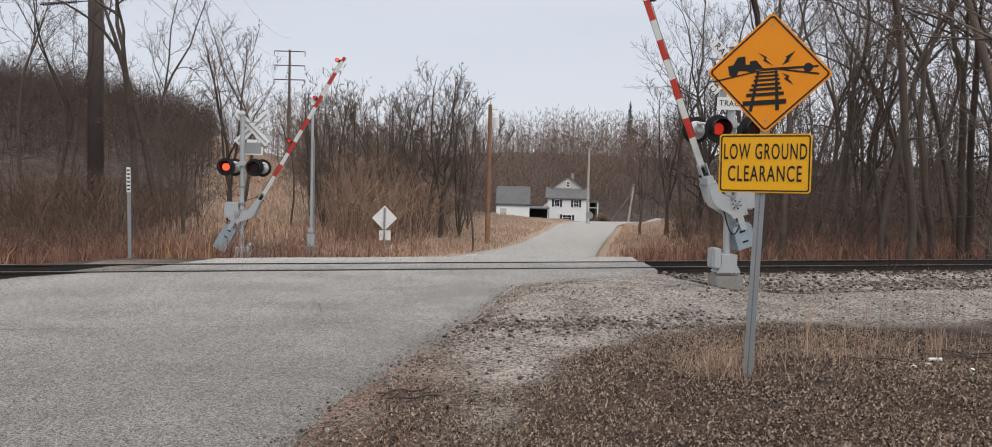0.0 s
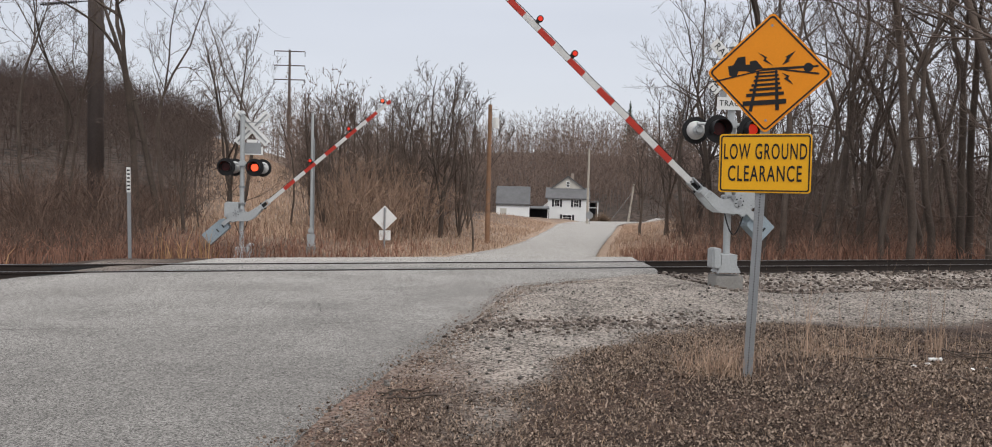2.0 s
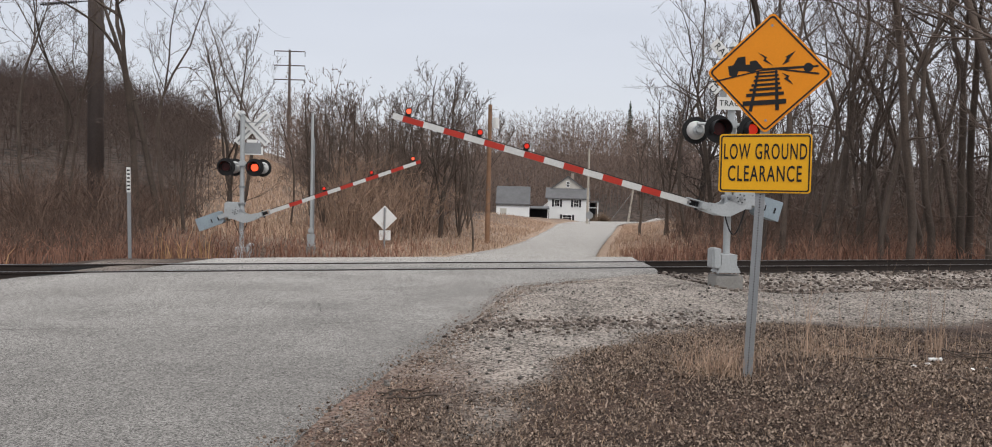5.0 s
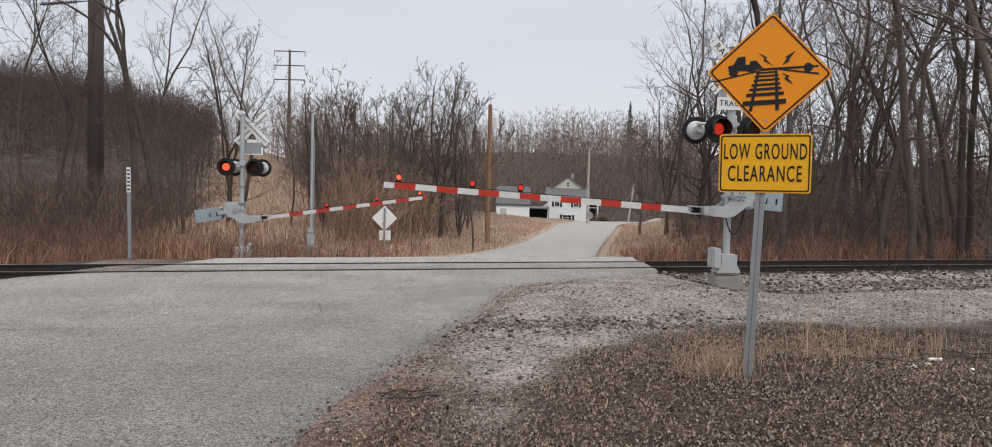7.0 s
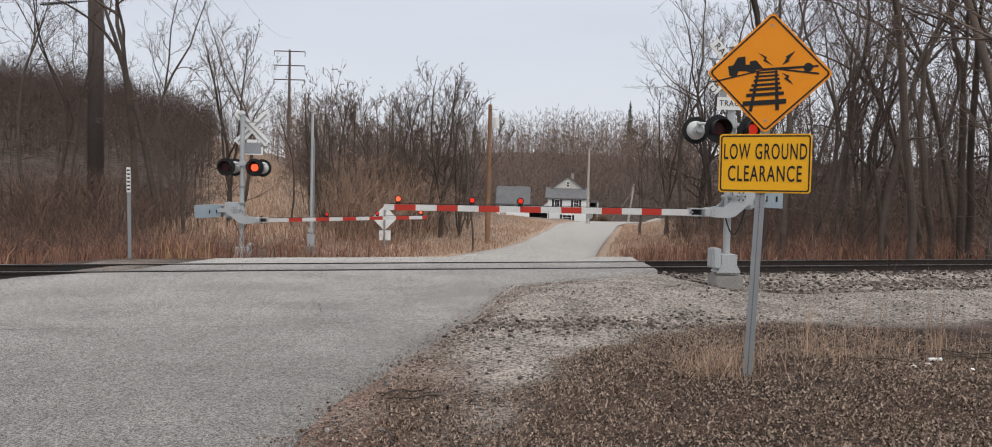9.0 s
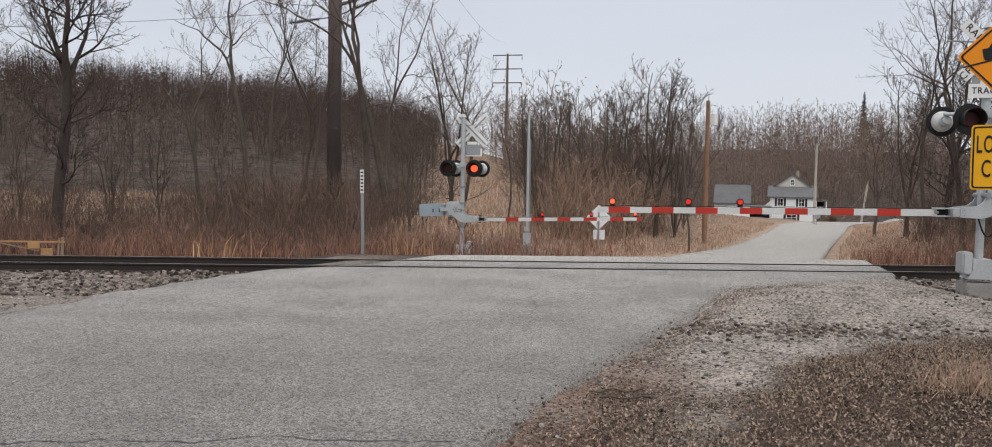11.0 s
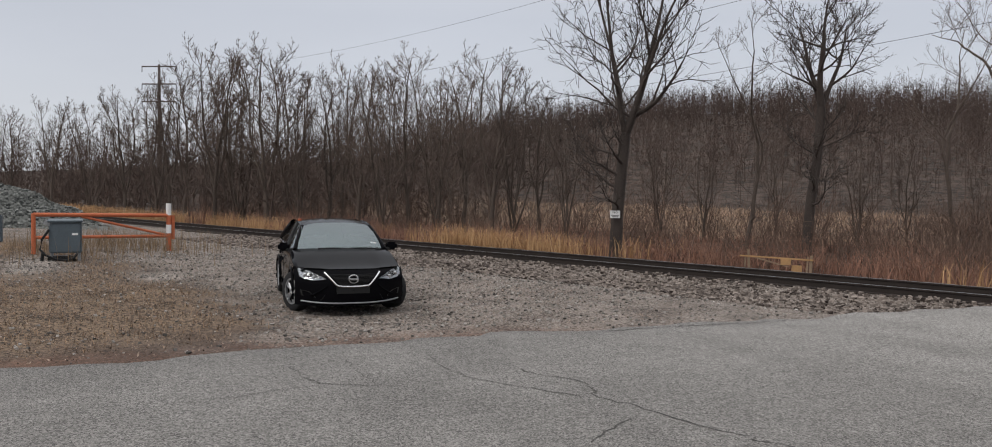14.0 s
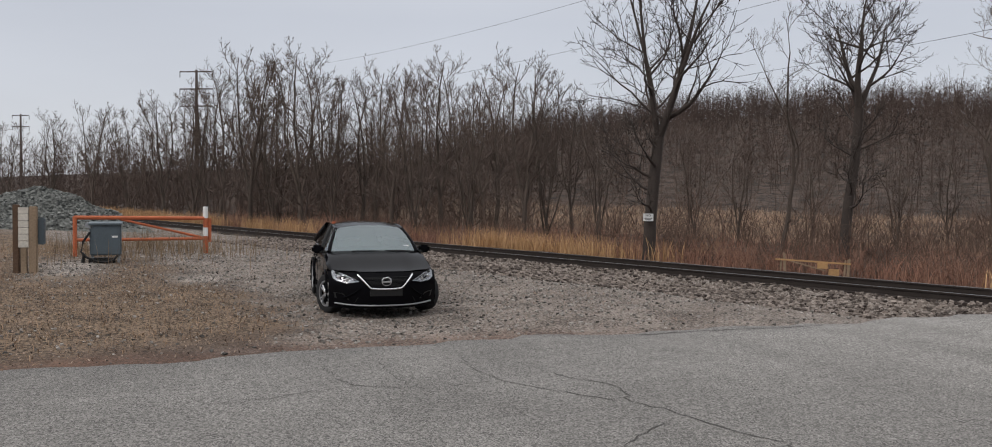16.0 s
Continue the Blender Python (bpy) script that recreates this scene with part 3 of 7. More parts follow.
def crossing_gate(label, at, arm_len, stripe, first, lamps, tall, weight, rear_lens, front_lens, words, shift, front_x, rear_x):
    gate = thing("crossing_gate", label, "railroad gate", "crossing gates", at=at)
    part("footing", box(0, 0, -0.26, 0.60, 0.50, 0.5), M_CONC, gate, "concrete footing", bevel=0.02)
    for sx in (-0.22, 0.22):
        for sy in (-0.15, 0.15):
            part("anchor_bolt", rod((sx, sy, 0.02), (sx, sy, 0.16), 0.022, n=8), M_GALV, gate)
    bm = prism([(-0.26, 0.06), (0.26, 0.06), (0.17, 0.22), (0.17, 0.44), (-0.17, 0.44), (-0.17, 0.22)], -0.19, 0.19)
    part("mast_base", bm, M_SILVER, gate, "cast mast base", bevel=0.02)
    part("junction_box", box(0.27, 0.05, 0.36, 0.17, 0.34, 0.42), M_SILVER, gate, "grey junction box", bevel=0.02)
    part("junction_lid", box(0.365, 0.05, 0.36, 0.02, 0.29, 0.37), M_SILVER, gate, bevel=0.006)
    part("mast", rod((0, 0, 0.3), (0, 0, 4.72), 0.075, n=20), M_SILVER, gate, "aluminium mast", smooth_faces=False)
    part("mast_cap", rod((0, 0, 4.72), (0, 0, 4.80), 0.09, 0.03, 20), M_SILVER, gate)
    part("mast_collar", rod((0, 0, 2.38), (0, 0, 2.46), 0.10, n=20), M_GALV, gate)
    # gate mechanism
    part("mechanism_case", box(-0.30, 0, 1.66, 0.42, 0.36, 0.52), M_SILVER, gate, "gate mechanism case", bevel=0.03)
    part("mechanism_door", box(-0.52, 0, 1.66, 0.02, 0.30, 0.44), M_SILVER, gate, bevel=0.006)
    for z in (1.40, 1.88):
        part("mast_clamp", box(-0.06, 0, z, 0.34, 0.22, 0.06), M_GALV, gate, bevel=0.008)
    part("pivot_shaft", rod((0, -0.30, 1.65), (0, 0.30, 1.65), 0.05), M_GALV, gate)
    pts = [(-0.3 + 0.02 * k, 0.2, 1.42 - 0.55 * math.sin(k / 24 * math.pi)) for k in range(25)]
    v, q = path_tube(pts, 0.016, 8)
    new("conduit", mesh_of("conduit", v, q, M_BLACK, True)).parent = gate
    # lights on their cross-arm
    part("light_arm", rod((-0.70, 0, 3.18), (0.74, 0, 3.18), 0.035), M_SILVER, gate, "pipe that carries the lights")
    part("arm_box", box(0, 0, 3.18, 0.2, 0.24, 0.18), M_SILVER, gate, bevel=0.02)
    for x, lens in zip(front_x, front_lens):
        lamp_unit(gate, x, 0.30, 3.06, 1, lens)
        part("lamp_stem", rod((x, 0.18, 3.06), (x, 0.02, 3.18), 0.03), M_SILVER, gate)
    for x, lens in zip(rear_x, rear_lens):
        lamp_unit(gate, x, -0.30, 3.06, -1, lens)
        part("lamp_stem", rod((x, -0.18, 3.06), (x, -0.02, 3.18), 0.03), M_SILVER, gate)
    # crossbuck and its plate
    blade(gate, 45, 4.36, 0.13, words[1], shift)
    blade(gate, -45, 4.36, 0.155, words[0], shift)
    bm = prism([(-0.36, 3.48), (0.36, 3.48), (0.36, 3.74), (0.16, 3.74), (0.16, 3.98), (-0.16, 3.98), (-0.16, 3.74), (-0.36, 3.74)], 0.10, 0.115)
    plate = part("track_plate", bm, M_WHITE, gate, "white plate with black letters")
    plate.location.x = shift
    part("plate_back", box(0, 0.094, 3.70, 0.60, 0.006, 0.36), M_GALV, plate, "bare grey back of the plate")
    letters("TRACKS", 0.165, M_BLACK, plate, pose(0, 0.118, 3.61, 0, 0, 180), width=0.62)
    part("sensor_bar", rod((-0.1, 0, 4.52), (0.72, 0, 4.56), 0.014), M_GALV, gate, "thin metal bracket")
    part("bell", rod((0, 0, 4.80), (0, 0, 4.90), 0.11, 0.05, 20), M_SILVER, gate, "warning bell")
    arm = gate_arm(gate, arm_len, stripe, first, lamps, tall, weight)
    return gate, arm


WORDS = ([("RAIL", 0.43), ("ROAD", -0.43)], [("CROSS", 0.42), ("ING", -0.42)])
near_gate, near_arm = crossing_gate("silver crossing gate, red flashing lights, long striped arm, beside gravel", pose(4.90, 17.63, 0.13, 0, 0, 186.5),
                                    7.24, 0.429, 1.45, ((4.45, M_LIT), (5.45, M_LIT), (6.95, M_HOT)), 0.135, -1.12,
                                    (M_DIM, M_DIM), (M_LIT, M_LIT), WORDS, 0.0, (-0.33, 0.40), (-0.05, 0.66))
far_gate, far_arm = crossing_gate("silver crossing gate, red flashing lights, striped arm, beyond the rails", pose(-8.37, 27.24, -0.76, 0, 0, 6.5),
                                  6.06, 0.44, 1.50, ((2.75, M_LIT), (4.4, M_LIT), (5.85, M_HOT)), 0.125, -1.46,
                                  (M_HOT, M_HOT), (M_DIM, M_DIM), WORDS, 0.28, (-0.30, 0.60), (-0.45, 0.45))
PIVOT = 1.65
NEAR_ARM = [(0, 68.9), (0.5, 62.2), (1, 56.0), (1.5, 48.8), (2, 42.4), (2.5, 35.8), (3, 30.7), (3.5, 26.0), (4, 21.9), (5.2, 13.2), (6.5, 6.0), (7, 3.4), (7.5, 2.1),
            (8, 1.2), (9, -0.2), (10.3, -0.7), (16, -0.7)]
FAR_ARM = [(0, 60.8), (0.5, 54.8), (1, 49.7), (1.5, 45.2), (2, 41.3), (2.5, 37.2), (3, 32.9), (3.5, 29.0), (4, 26.0), (5.2, 18.9), (6.5, 11.6), (7, 8.6), (7.5, 6.3),
           (8, 4.2), (9, 2.2), (10.3, 1.5), (16, 1.5)]


# ---- the warning sign beside the road ----
def px_shape(points, s=1 / 2.4 / 162.0, c=(430, 278), lean=radians(5.1)):
    """Outline of a symbol in metres about the panel's centre, turned upright."""
    out = []
    for a, b in points:
        x, z = (a - c[0]) * s, (c[1] - b) * s
        out.append((x * math.cos(lean) - z * math.sin(lean), x * math.sin(lean) + z * math.cos(lean)))
    return out


def disc(c, r, n=20):
    return [(c[0] + r * math.cos(2 * math.pi * k / n), c[1] + r * math.sin(2 * math.pi * k / n)) for k in range(n)]


def rounded(w, h, r, n=5):
    out = []
    for cx, cz, a0 in ((w - r, h - r, 0), (r - w, h - r, 90), (r - w, r - h, 180), (w - r, r - h, 270)):
        for k in range(n + 1):
            a = radians(a0 + 90 * k / n)
            out.append((cx + r * math.cos(a), cz + r * math.sin(a)))
    return out


def turned(points, deg):
    c, s = math.cos(radians(deg)), math.sin(radians(deg))
    return [(x * c - z * s, x * s + z * c) for x, z in points]


def ring(outer, inner, y0, y1):
    bm = bmesh.new()
    k = len(outer)
    vs = [[bm.verts.new((x, y, z)) for x, z in pts] for pts in (outer, inner) for y in (y0, y1)]
    for i in range(k):
        j = (i + 1) % k
        for a, b in ((0, 2), (2, 3), (3, 1), (1, 0)):
            bm.faces.new((vs[a][i], vs[a][j], vs[b][j], vs[b][i]))
    return bm


sign = thing("warning_sign", "orange diamond warning sign and yellow plate on a perforated post", "road sign",
             at=pose(2.535, 8.21, 0.0, 0, 1.8, -20))
bm = prism([(-0.045, -0.4), (-0.03, -0.4), (-0.03, 2.0), (-0.03, 3.2), (-0.045, 3.2)], 0.0, 0.045)
prism([(0.03, -0.4), (0.045, -0.4), (0.045, 3.2), (0.03, 3.2)], 0.0, 0.045, bm)
prism([(-0.03, -0.4), (0.03, -0.4), (0.03, 3.2), (-0.03, 3.2)], 0.0, 0.006, bm)
post = part("post", bm, M_GALV, sign, "perforated galvanized steel post")
bm = bmesh.new()
for k in range(74):
    rod((0, -0.0015, 0.1 + k * 0.0254), (0, 0.0, 0.1 + k * 0.0254), 0.0065, n=8, bm=bm)
part("punched_holes", bm, M_BLACK, post)
S_DIA = 0.418
bm = prism(turned(rounded(S_DIA, S_DIA, 0.045), 45), -0.012, -0.006)
diamond = part("diamond_panel", bm, M_ORANGE, sign, "orange diamond panel")
diamond.matrix_basis = pose(0, 0, 3.065)
part("border", ring(turned(rounded(S_DIA - 0.018, S_DIA - 0.018, 0.035), 45), turned(rounded(S_DIA - 0.034, S_DIA - 0.034, 0.025), 45), -0.0155, -0.0115),
     M_BLACK, diamond, "black border line")
symbol = [
    [(281, 240), (300, 238), (318, 210), (346, 208), (346, 240), (362, 240), (362, 228), (385, 226), (408, 256), (408, 262), (388, 262), (375, 270),
     (355, 268), (345, 264), (320, 262), (312, 280), (298, 284), (285, 276)],
    [(400, 258), (606, 262), (606, 270), (404, 268)], disc((570, 268), 17), disc((370, 262), 13),
    [(222, 293), (405, 263), (405, 268), (222, 299)], [(466, 263), (608, 291), (608, 298), (466, 269)],
    [(393, 198), (425, 218), (420, 226), (445, 250), (410, 230), (416, 220)],
    [(528, 202), (500, 236), (508, 238), (478, 252), (496, 226), (490, 222)],
    [(476, 280), (504, 294), (498, 302), (516, 328), (484, 304), (492, 296)],
    [(388, 268), (396, 268), (366, 420), (353, 418)], [(452, 270), (460, 270), (464, 420), (450, 420)],
]
for y, a, b, w in ((275, 384, 462, 6), (288, 378, 465, 7), (303, 374, 468, 8), (320, 366, 470, 9), (337, 358, 474, 10), (357, 346, 482, 12), (388, 332, 490, 18)):
    symbol.append([(a, y - w / 2), (b, y - w / 2), (b, y + w / 2), (a, y + w / 2)])
for i, s in enumerate(symbol):
    nm = "truck_symbol" if i < 4 else "ground_symbol" if i < 6 else "spark_symbol" if i < 9 else "track_symbol"
    part(nm, prism(px_shape(s), -0.0150 - 0.0002 * i, -0.0115), M_BLACK, diamond)
for x, z in ((0, 0.46), (0, -0.46), (0.06, -0.37 - 0.30)):
    part("bolt_head", rod((x, -0.018, z), (x, -0.01, z), 0.012, n=10), M_GALV, diamond)
plate = part("plate", prism(rounded(0.432, 0.288, 0.03), -0.012, -0.006), M_YELLOW, sign, "yellow rectangular plate")
plate.matrix_basis = pose(0.02, -0.01, 2.185, 0, -2.2, 0)
part("border", ring(rounded(0.418, 0.274, 0.025), rounded(0.405, 0.261, 0.018), -0.0155, -0.0115), M_BLACK, plate, "black border line")
letters("LOW GROUND", 0.22, M_BLACK, plate, pose(0, -0.0125, 0.108), width=0.775)
letters("CLEARANCE", 0.22, M_BLACK, plate, pose(0, -0.0125, -0.108), width=0.69)

# ---- posts and poles ----
def gz(x, y):
    return float(ground_z(x, y))


back = thing("road_sign", "back of a diamond road sign with small plate on post", "road sign", at=pose(-4.55, 33.69, gz(-4.55, 33.69), 0, 0, 5))
top = 1.0 - gz(-4.55, 33.69)
part("post", prism([(-0.04, -0.3), (0.04, -0.3), (0.04, top - 0.1), (-0.04, top - 0.1)], -0.05, 0.0), M_GALV, back)
p = part("diamond_panel", prism(turned(rounded(0.36, 0.36, 0.03), 45), 0.004, 0.012), M_WHITE, back, "bare aluminium back of the diamond panel")
p.matrix_basis = pose(0, 0, top - 0.52)
p = part("plate", prism(rounded(0.235, 0.20, 0.02), 0.004, 0.012), M_WHITE, back, "small plate seen from behind")
p.matrix_basis = pose(0.02, 0, top - 1.22)

gp = thing("signal_pole", "tall thin galvanized pole with a small box near its foot", "pole", at=pose(-6.54, 29.28, gz(-6.54, 29.28)))
hz = 4.3 - gz(-6.54, 29.28)
part("pole", rod((0, 0, 0.3), (0, 0, hz), 0.055, 0.045), M_SILVER, gp)
part("pipe", rod((0.09, -0.04, 0.5), (0.07, -0.02, hz - 0.9), 0.025), M_GALV, gp)
part("box", box(0, 0, 0.52, 0.26, 0.2, 0.44), M_SILVER, gp, "small grey box", bevel=0.02)
part("foot", box(0, 0, 0.12, 0.30, 0.3, 0.36), M_CONC, gp, bevel=0.02)
part("clamp", box(0, -0.02, 0.86, 0.18, 0.16, 0.16), M_SILVER, gp, bevel=0.02)

wp = thing("marker_post", "slim grey post with a narrow white marker strip", "post", at=pose(-9.70, 21.95, gz(-9.7, 21.95), 0, -1.0, 12))
hz = 2.15 - gz(-9.7, 21.95)
part("post", box(0, 0, hz / 2 - 0.15, 0.085, 0.06, hz + 0.3), M_GALV, wp, bevel=0.006)
part("strip", box(0, -0.036, hz - 0.33, 0.10, 0.012, 0.66), M_WHITE, wp, "narrow white strip with dark marks", bevel=0.004)
for k in range(6):
    part("mark", box(0, -0.0435, hz - 0.08 - 0.1 * k, 0.07, 0.004, 0.045), M_BLACK, wp)


def pole(label, x, y, top_z, r, lean=0.0, material=M_WOOD):
    z = gz(x, y)
    t = thing("utility_pole", label, "utility pole", "poles along the road", at=pose(x, y, z, 0, lean, 0))
    part("shaft", rod((0, 0, -0.5), (0, 0, top_z - z), r, r * 0.75, 14), material, t)
    return t, top_z - z


t, h = pole("reddish brown wooden utility pole with a white transformer", -0.52, 48.0, 6.55, 0.15)
part("transformer", rod((0.34, -0.1, h - 1.35), (0.34, -0.1, h - 0.75), 0.19, n=16), M_WHITE, t, "small white can")
part("bracket", box(0.13, -0.02, h - 0.95, 0.24, 0.06, 0.06), M_GALV, t)
part("top_pin", rod((0.02, 0, h), (0.02, 0, h + 0.25), 0.02), M_GALV, t)
M_PALE = mat("pale weathered wood", (0.40, 0.36, 0.31), 0.9, 0, 0.2, 1.5, 20, 0.3)
t, h = pole("pale grey wooden utility pole beside the house", 10.3, 94.4, 6.4, 0.15, 0, M_PALE)
part("top_pin", rod((0, 0, h), (0, 0, h + 0.2), 0.02), M_GALV, t)
t, h = pole("leaning pale wooden pole by the side road", 17.2, 108.6, 2.6, 0.14, 7, M_PALE)
part("stay", rod((-2.3, 0, 0), (0, 0, h * 0.8), 0.02), M_GALV, t)

# weathering-steel monopole of the power line, with its arms and insulators
M_CORTEN = mat("weathering steel", (0.135, 0.110, 0.102), 0.8, 0.2, 0.18, 0.6, 14, 0.2)
mono = thing("transmission_pole", "massive brown steel power line pole with insulator arms", "power pole", at=pose(-20.9, 43.2, gz(-20.9, 43.2) - 0.4))
H = 24.0
part("shaft", rod((0, 0, 0), (0, 0, H), 0.40, 0.35, 24), M_CORTEN, mono, smooth_faces=True)
for z, s, ln in ((12.6, 1, 2.3), (16.4, -1, 2.4), (20.0, 1, 2.4)):
    arm_ = part("cross_arm", rod((0.3 * s, 0, z), (ln * s, 0.0, z + 0.5), 0.10, 0.05), M_CORTEN, mono)
for z0, end in ((11.95, (-2.0, -1.6, 11.35)), (11.95, (1.9, 1.6, 13.2))):
    bm = bmesh.new()
    a, b = Vector((0, 0, z0)), Vector(end)
    rod(a, b, 0.03, n=8, bm=bm)
    for k in range(14):
        c = a + (b - a) * (0.35 + 0.045 * k)
        rod(c, c + (b - a).normalized() * 0.05, 0.09, n=10, bm=bm)
    part("insulator", bm, M_BLACK, mono, "dark string of insulator discs")


def pylon(x, y, top_z, n_arms, span, label, turn=8):
    z = gz(x, y)
    t = thing("transmission_pole", label, "power pole", "distant power line poles", at=pose(x, y, z - 0.5, 0, 0, turn))
    h = top_z - z + 0.5
    part("shaft", rod((0, 0, 0), (0, 0, h), 0.45, 0.22, 12), M_CORTEN, t)
    for k in range(n_arms):
        zz = h - 0.3 - k * 3.1
        part("cross_arm", rod((-span / 2, 0, zz - 0.1), (span / 2, 0, zz), 0.12, n=8), M_CORTEN, t)
        for s in (-1, 1):
            part("insulator", rod((s * span / 2, 0, zz - 0.1), (s * span / 2, 0, zz - 1.1), 0.07, n=8), M_BLACK, t)
    return t


pylon(-46.4, 184.2, 30.7, 3, 6.6, "distant dark power line pole on the cleared hill")
pylon(-159.5, 13.2, 23.7, 3, 6.0, "distant dark power line pole above the woods", 65)
pylon(-264.0, -24.0, 22.5, 2, 4.5, "far power line pole above the woods", 70)

# wires of the line, sagging between the poles
M_WIRE = mat("wire", (0.05, 0.05, 0.055), 0.6, 0.5, 0.1)


def wire(p, q, sag, r=0.013):
    t = np.linspace(0, 1, 33)
    pts = np.array(p)[None] * (1 - t[:, None]) + np.array(q)[None] * t[:, None]
    pts[:, 2] -= 4 * sag * t * (1 - t)
    v, f = path_tube(pts, r, 5)
    tagged(new("power_line", mesh_of("power_line", v, f, M_WIRE, True)), "thin dark power line wire against the sky", "wire", "power line wires")


for dz, sag in ((12.2, 3.2), (16.6, 3.2), (20.3, 3.0)):
    wire((-22.5, 42.0, gz(-20.9, 43.2) + dz - 0.6), (-159.5, 16.0, dz + 3.0), sag)
    wire((-19.5, 44.4, gz(-20.9, 43.2) + dz + 0.6), (-46.4, 184.2, dz + 13.0), sag)


# ---- parked car ----
M_PAINT = mat("black car paint", (0.005, 0.005, 0.006), 0.08, 0.0, 0.1, 2, 200, 0.0, spec=0.12)
M_PLASTIC = mat("black plastic", (0.014, 0.014, 0.014), 0.5, 0, 0.2, 3, 60, 0.1)
M_CHROME = mat("chrome", (0.72, 0.73, 0.75), 0.12, 1.0, 0.05, 3, 60, 0)
M_ALLOY = mat("alloy wheel", (0.45, 0.46, 0.48), 0.35, 0.8, 0.08, 3, 60, 0)
M_TYRE = mat("tyre rubber", (0.016, 0.016, 0.017), 0.85, 0, 0.3, 4, 60, 0.3)
M_SEAT = mat("dark seat cloth", (0.03, 0.03, 0.032), 0.95, 0, 0.2, 4, 60, 0.2)


def glass(name, tint, rough=0.02, ior=1.5):
    m = bpy.data.materials.new(name)
    m.use_nodes = True
    b = m.node_tree.nodes["Principled BSDF"]
    b.inputs["Base Color"].default_value = (*tint, 1)
    b.inputs["Roughness"].default_value = rough
    b.inputs["IOR"].default_value = ior
    b.inputs["Transmission Weight"].default_value = 1.0
    return m


M_PAINT.node_tree.nodes["Principled BSDF"].inputs["IOR"].default_value = 1.2
M_GLASS = glass("tinted car glass", (0.62, 0.72, 0.76), 0.02, 2.6)
M_GLASS.node_tree.nodes["Principled BSDF"].inputs["Specular Tint"].default_value = (0.80, 0.94, 1.0, 1)
M_REFLECT = mat("satin reflector", (0.26, 0.27, 0.285), 0.32, 0.85, 0.15)
M_LAMP = glass("clear lamp cover", (0.9, 0.92, 0.95), 0.08)


def sheet(f, us, vs, bm=None):
    """A surface patch from a function of two numbers."""
    bm = bm or bmesh.new()
    rows = [[bm.verts.new(f(a, b)) for b in vs] for a in us]
    for i in range(len(us) - 1):
        for j in range(len(vs) - 1):
            bm.faces.new((rows[i][j], rows[i][j + 1], rows[i + 1][j + 1], rows[i + 1][j]))
    return bm


def ramp(a, b, t):
    return float(smooth(a, b, t))


def nose(y, z):
    """How far forward the front of the car reaches at a height and a half-width."""
    return 2.31 - 0.40 * (abs(y) / 0.88) ** 2.6 - 0.20 * ramp(0.58, 0.86, z) - 0.05 * ramp(0.40, 0.18, z)


def flank(x, z):
    w = 0.885 - 0.10 * ramp(1.45, 2.1, x) - 0.10 * ramp(-1.5, -2.3, x)
    return w - 0.045 * ((z - 0.55) / 0.4) ** 2 - 0.03 * ramp(0.62, 0.70, z) * ramp(0.80, 0.70, z)


def belt(x):
    return 0.735 + 0.195 * ramp(2.1, 0.7, x) + 0.07 * ramp(0.5, -1.8, x)


def hood_z(x, y):
    return 0.735 + 0.28 * ramp(2.45, 0.75, x) - 0.055 * (abs(y) / 0.8) ** 2.5 + 0.012 * ramp(0.38, 0.5, abs(y))


def front_panel(name, outline, material, car, lift=0.012, depth=0.03, label=""):
    """A piece let into the front, given by its outline across and up, following the nose's curve."""
    bm = bmesh.new()
    a = [bm.verts.new((nose(y, z) + lift, y, z)) for y, z in outline]
    b = [bm.verts.new((nose(y, z) + lift - depth, y, z)) for y, z in outline]
    k = len(outline)
    bm.faces.new(a)
    bm.faces.new(b[::-1])
    for i in range(k):
        j = (i + 1) % k
        bm.faces.new((a[j], a[i], b[i], b[j]))
    bmesh.ops.triangulate(bm, faces=[f for f in bm.faces if len(f.verts) > 4])
    return part(name, bm, material, car, label)


def strip(points, r, material, car, name, label="", n=8):
    v, f = path_tube(points, r, n)
    ob = new(name, mesh_of(name, v, f, material, True))
    ob.parent = car
    if label:
        ob["label"] = label
    return ob


def wheel(car, x, y, steer):
    w = part("wheel", bmesh.new(), M_TYRE, car)
    w.matrix_basis = pose(x, y, 0.325, 0, 0, steer)
    s = 1 if y > 0 else -1
    bm = bmesh.new()
    prof = [(0.215, -0.10), (0.30, -0.105), (0.322, -0.085), (0.325, 0.0), (0.322, 0.085), (0.30, 0.105), (0.215, 0.10)]
    rings = [[bm.verts.new((r * math.cos(2 * math.pi * k / 36), o, r * math.sin(2 * math.pi * k / 36))) for r, o in prof] for k in range(36)]
    for k in range(36):
        for i in range(len(prof) - 1):
            bm.faces.new((rings[k][i], rings[k][i + 1], rings[(k + 1) % 36][i + 1], rings[(k + 1) % 36][i]))
    part("tyre", bm, M_TYRE, w, smooth_faces=True)
    bm = rod((0, -0.09 * s, 0), (0, 0.02 * s, 0), 0.21, n=36)
    part("hub_drum", bm, M_PLASTIC, w)
    rim = ring(disc((0, 0), 0.218, 36), disc((0, 0), 0.195, 36), 0.06 * s, 0.10 * s)
    for k in range(5):
        for e in (-0.16, 0.16):
            a = 2 * math.pi * k / 5 + e
            rod((0.03 * math.cos(a), 0.085 * s, 0.03 * math.sin(a)), (0.2 * math.cos(a), 0.075 * s, 0.2 * math.sin(a)), 0.020, 0.016, 6, rim)
    rod((0, 0.05 * s, 0), (0, 0.095 * s, 0), 0.055, n=16, bm=rim)
    part("rim", rim, M_ALLOY, w, "five-spoke alloy rim")


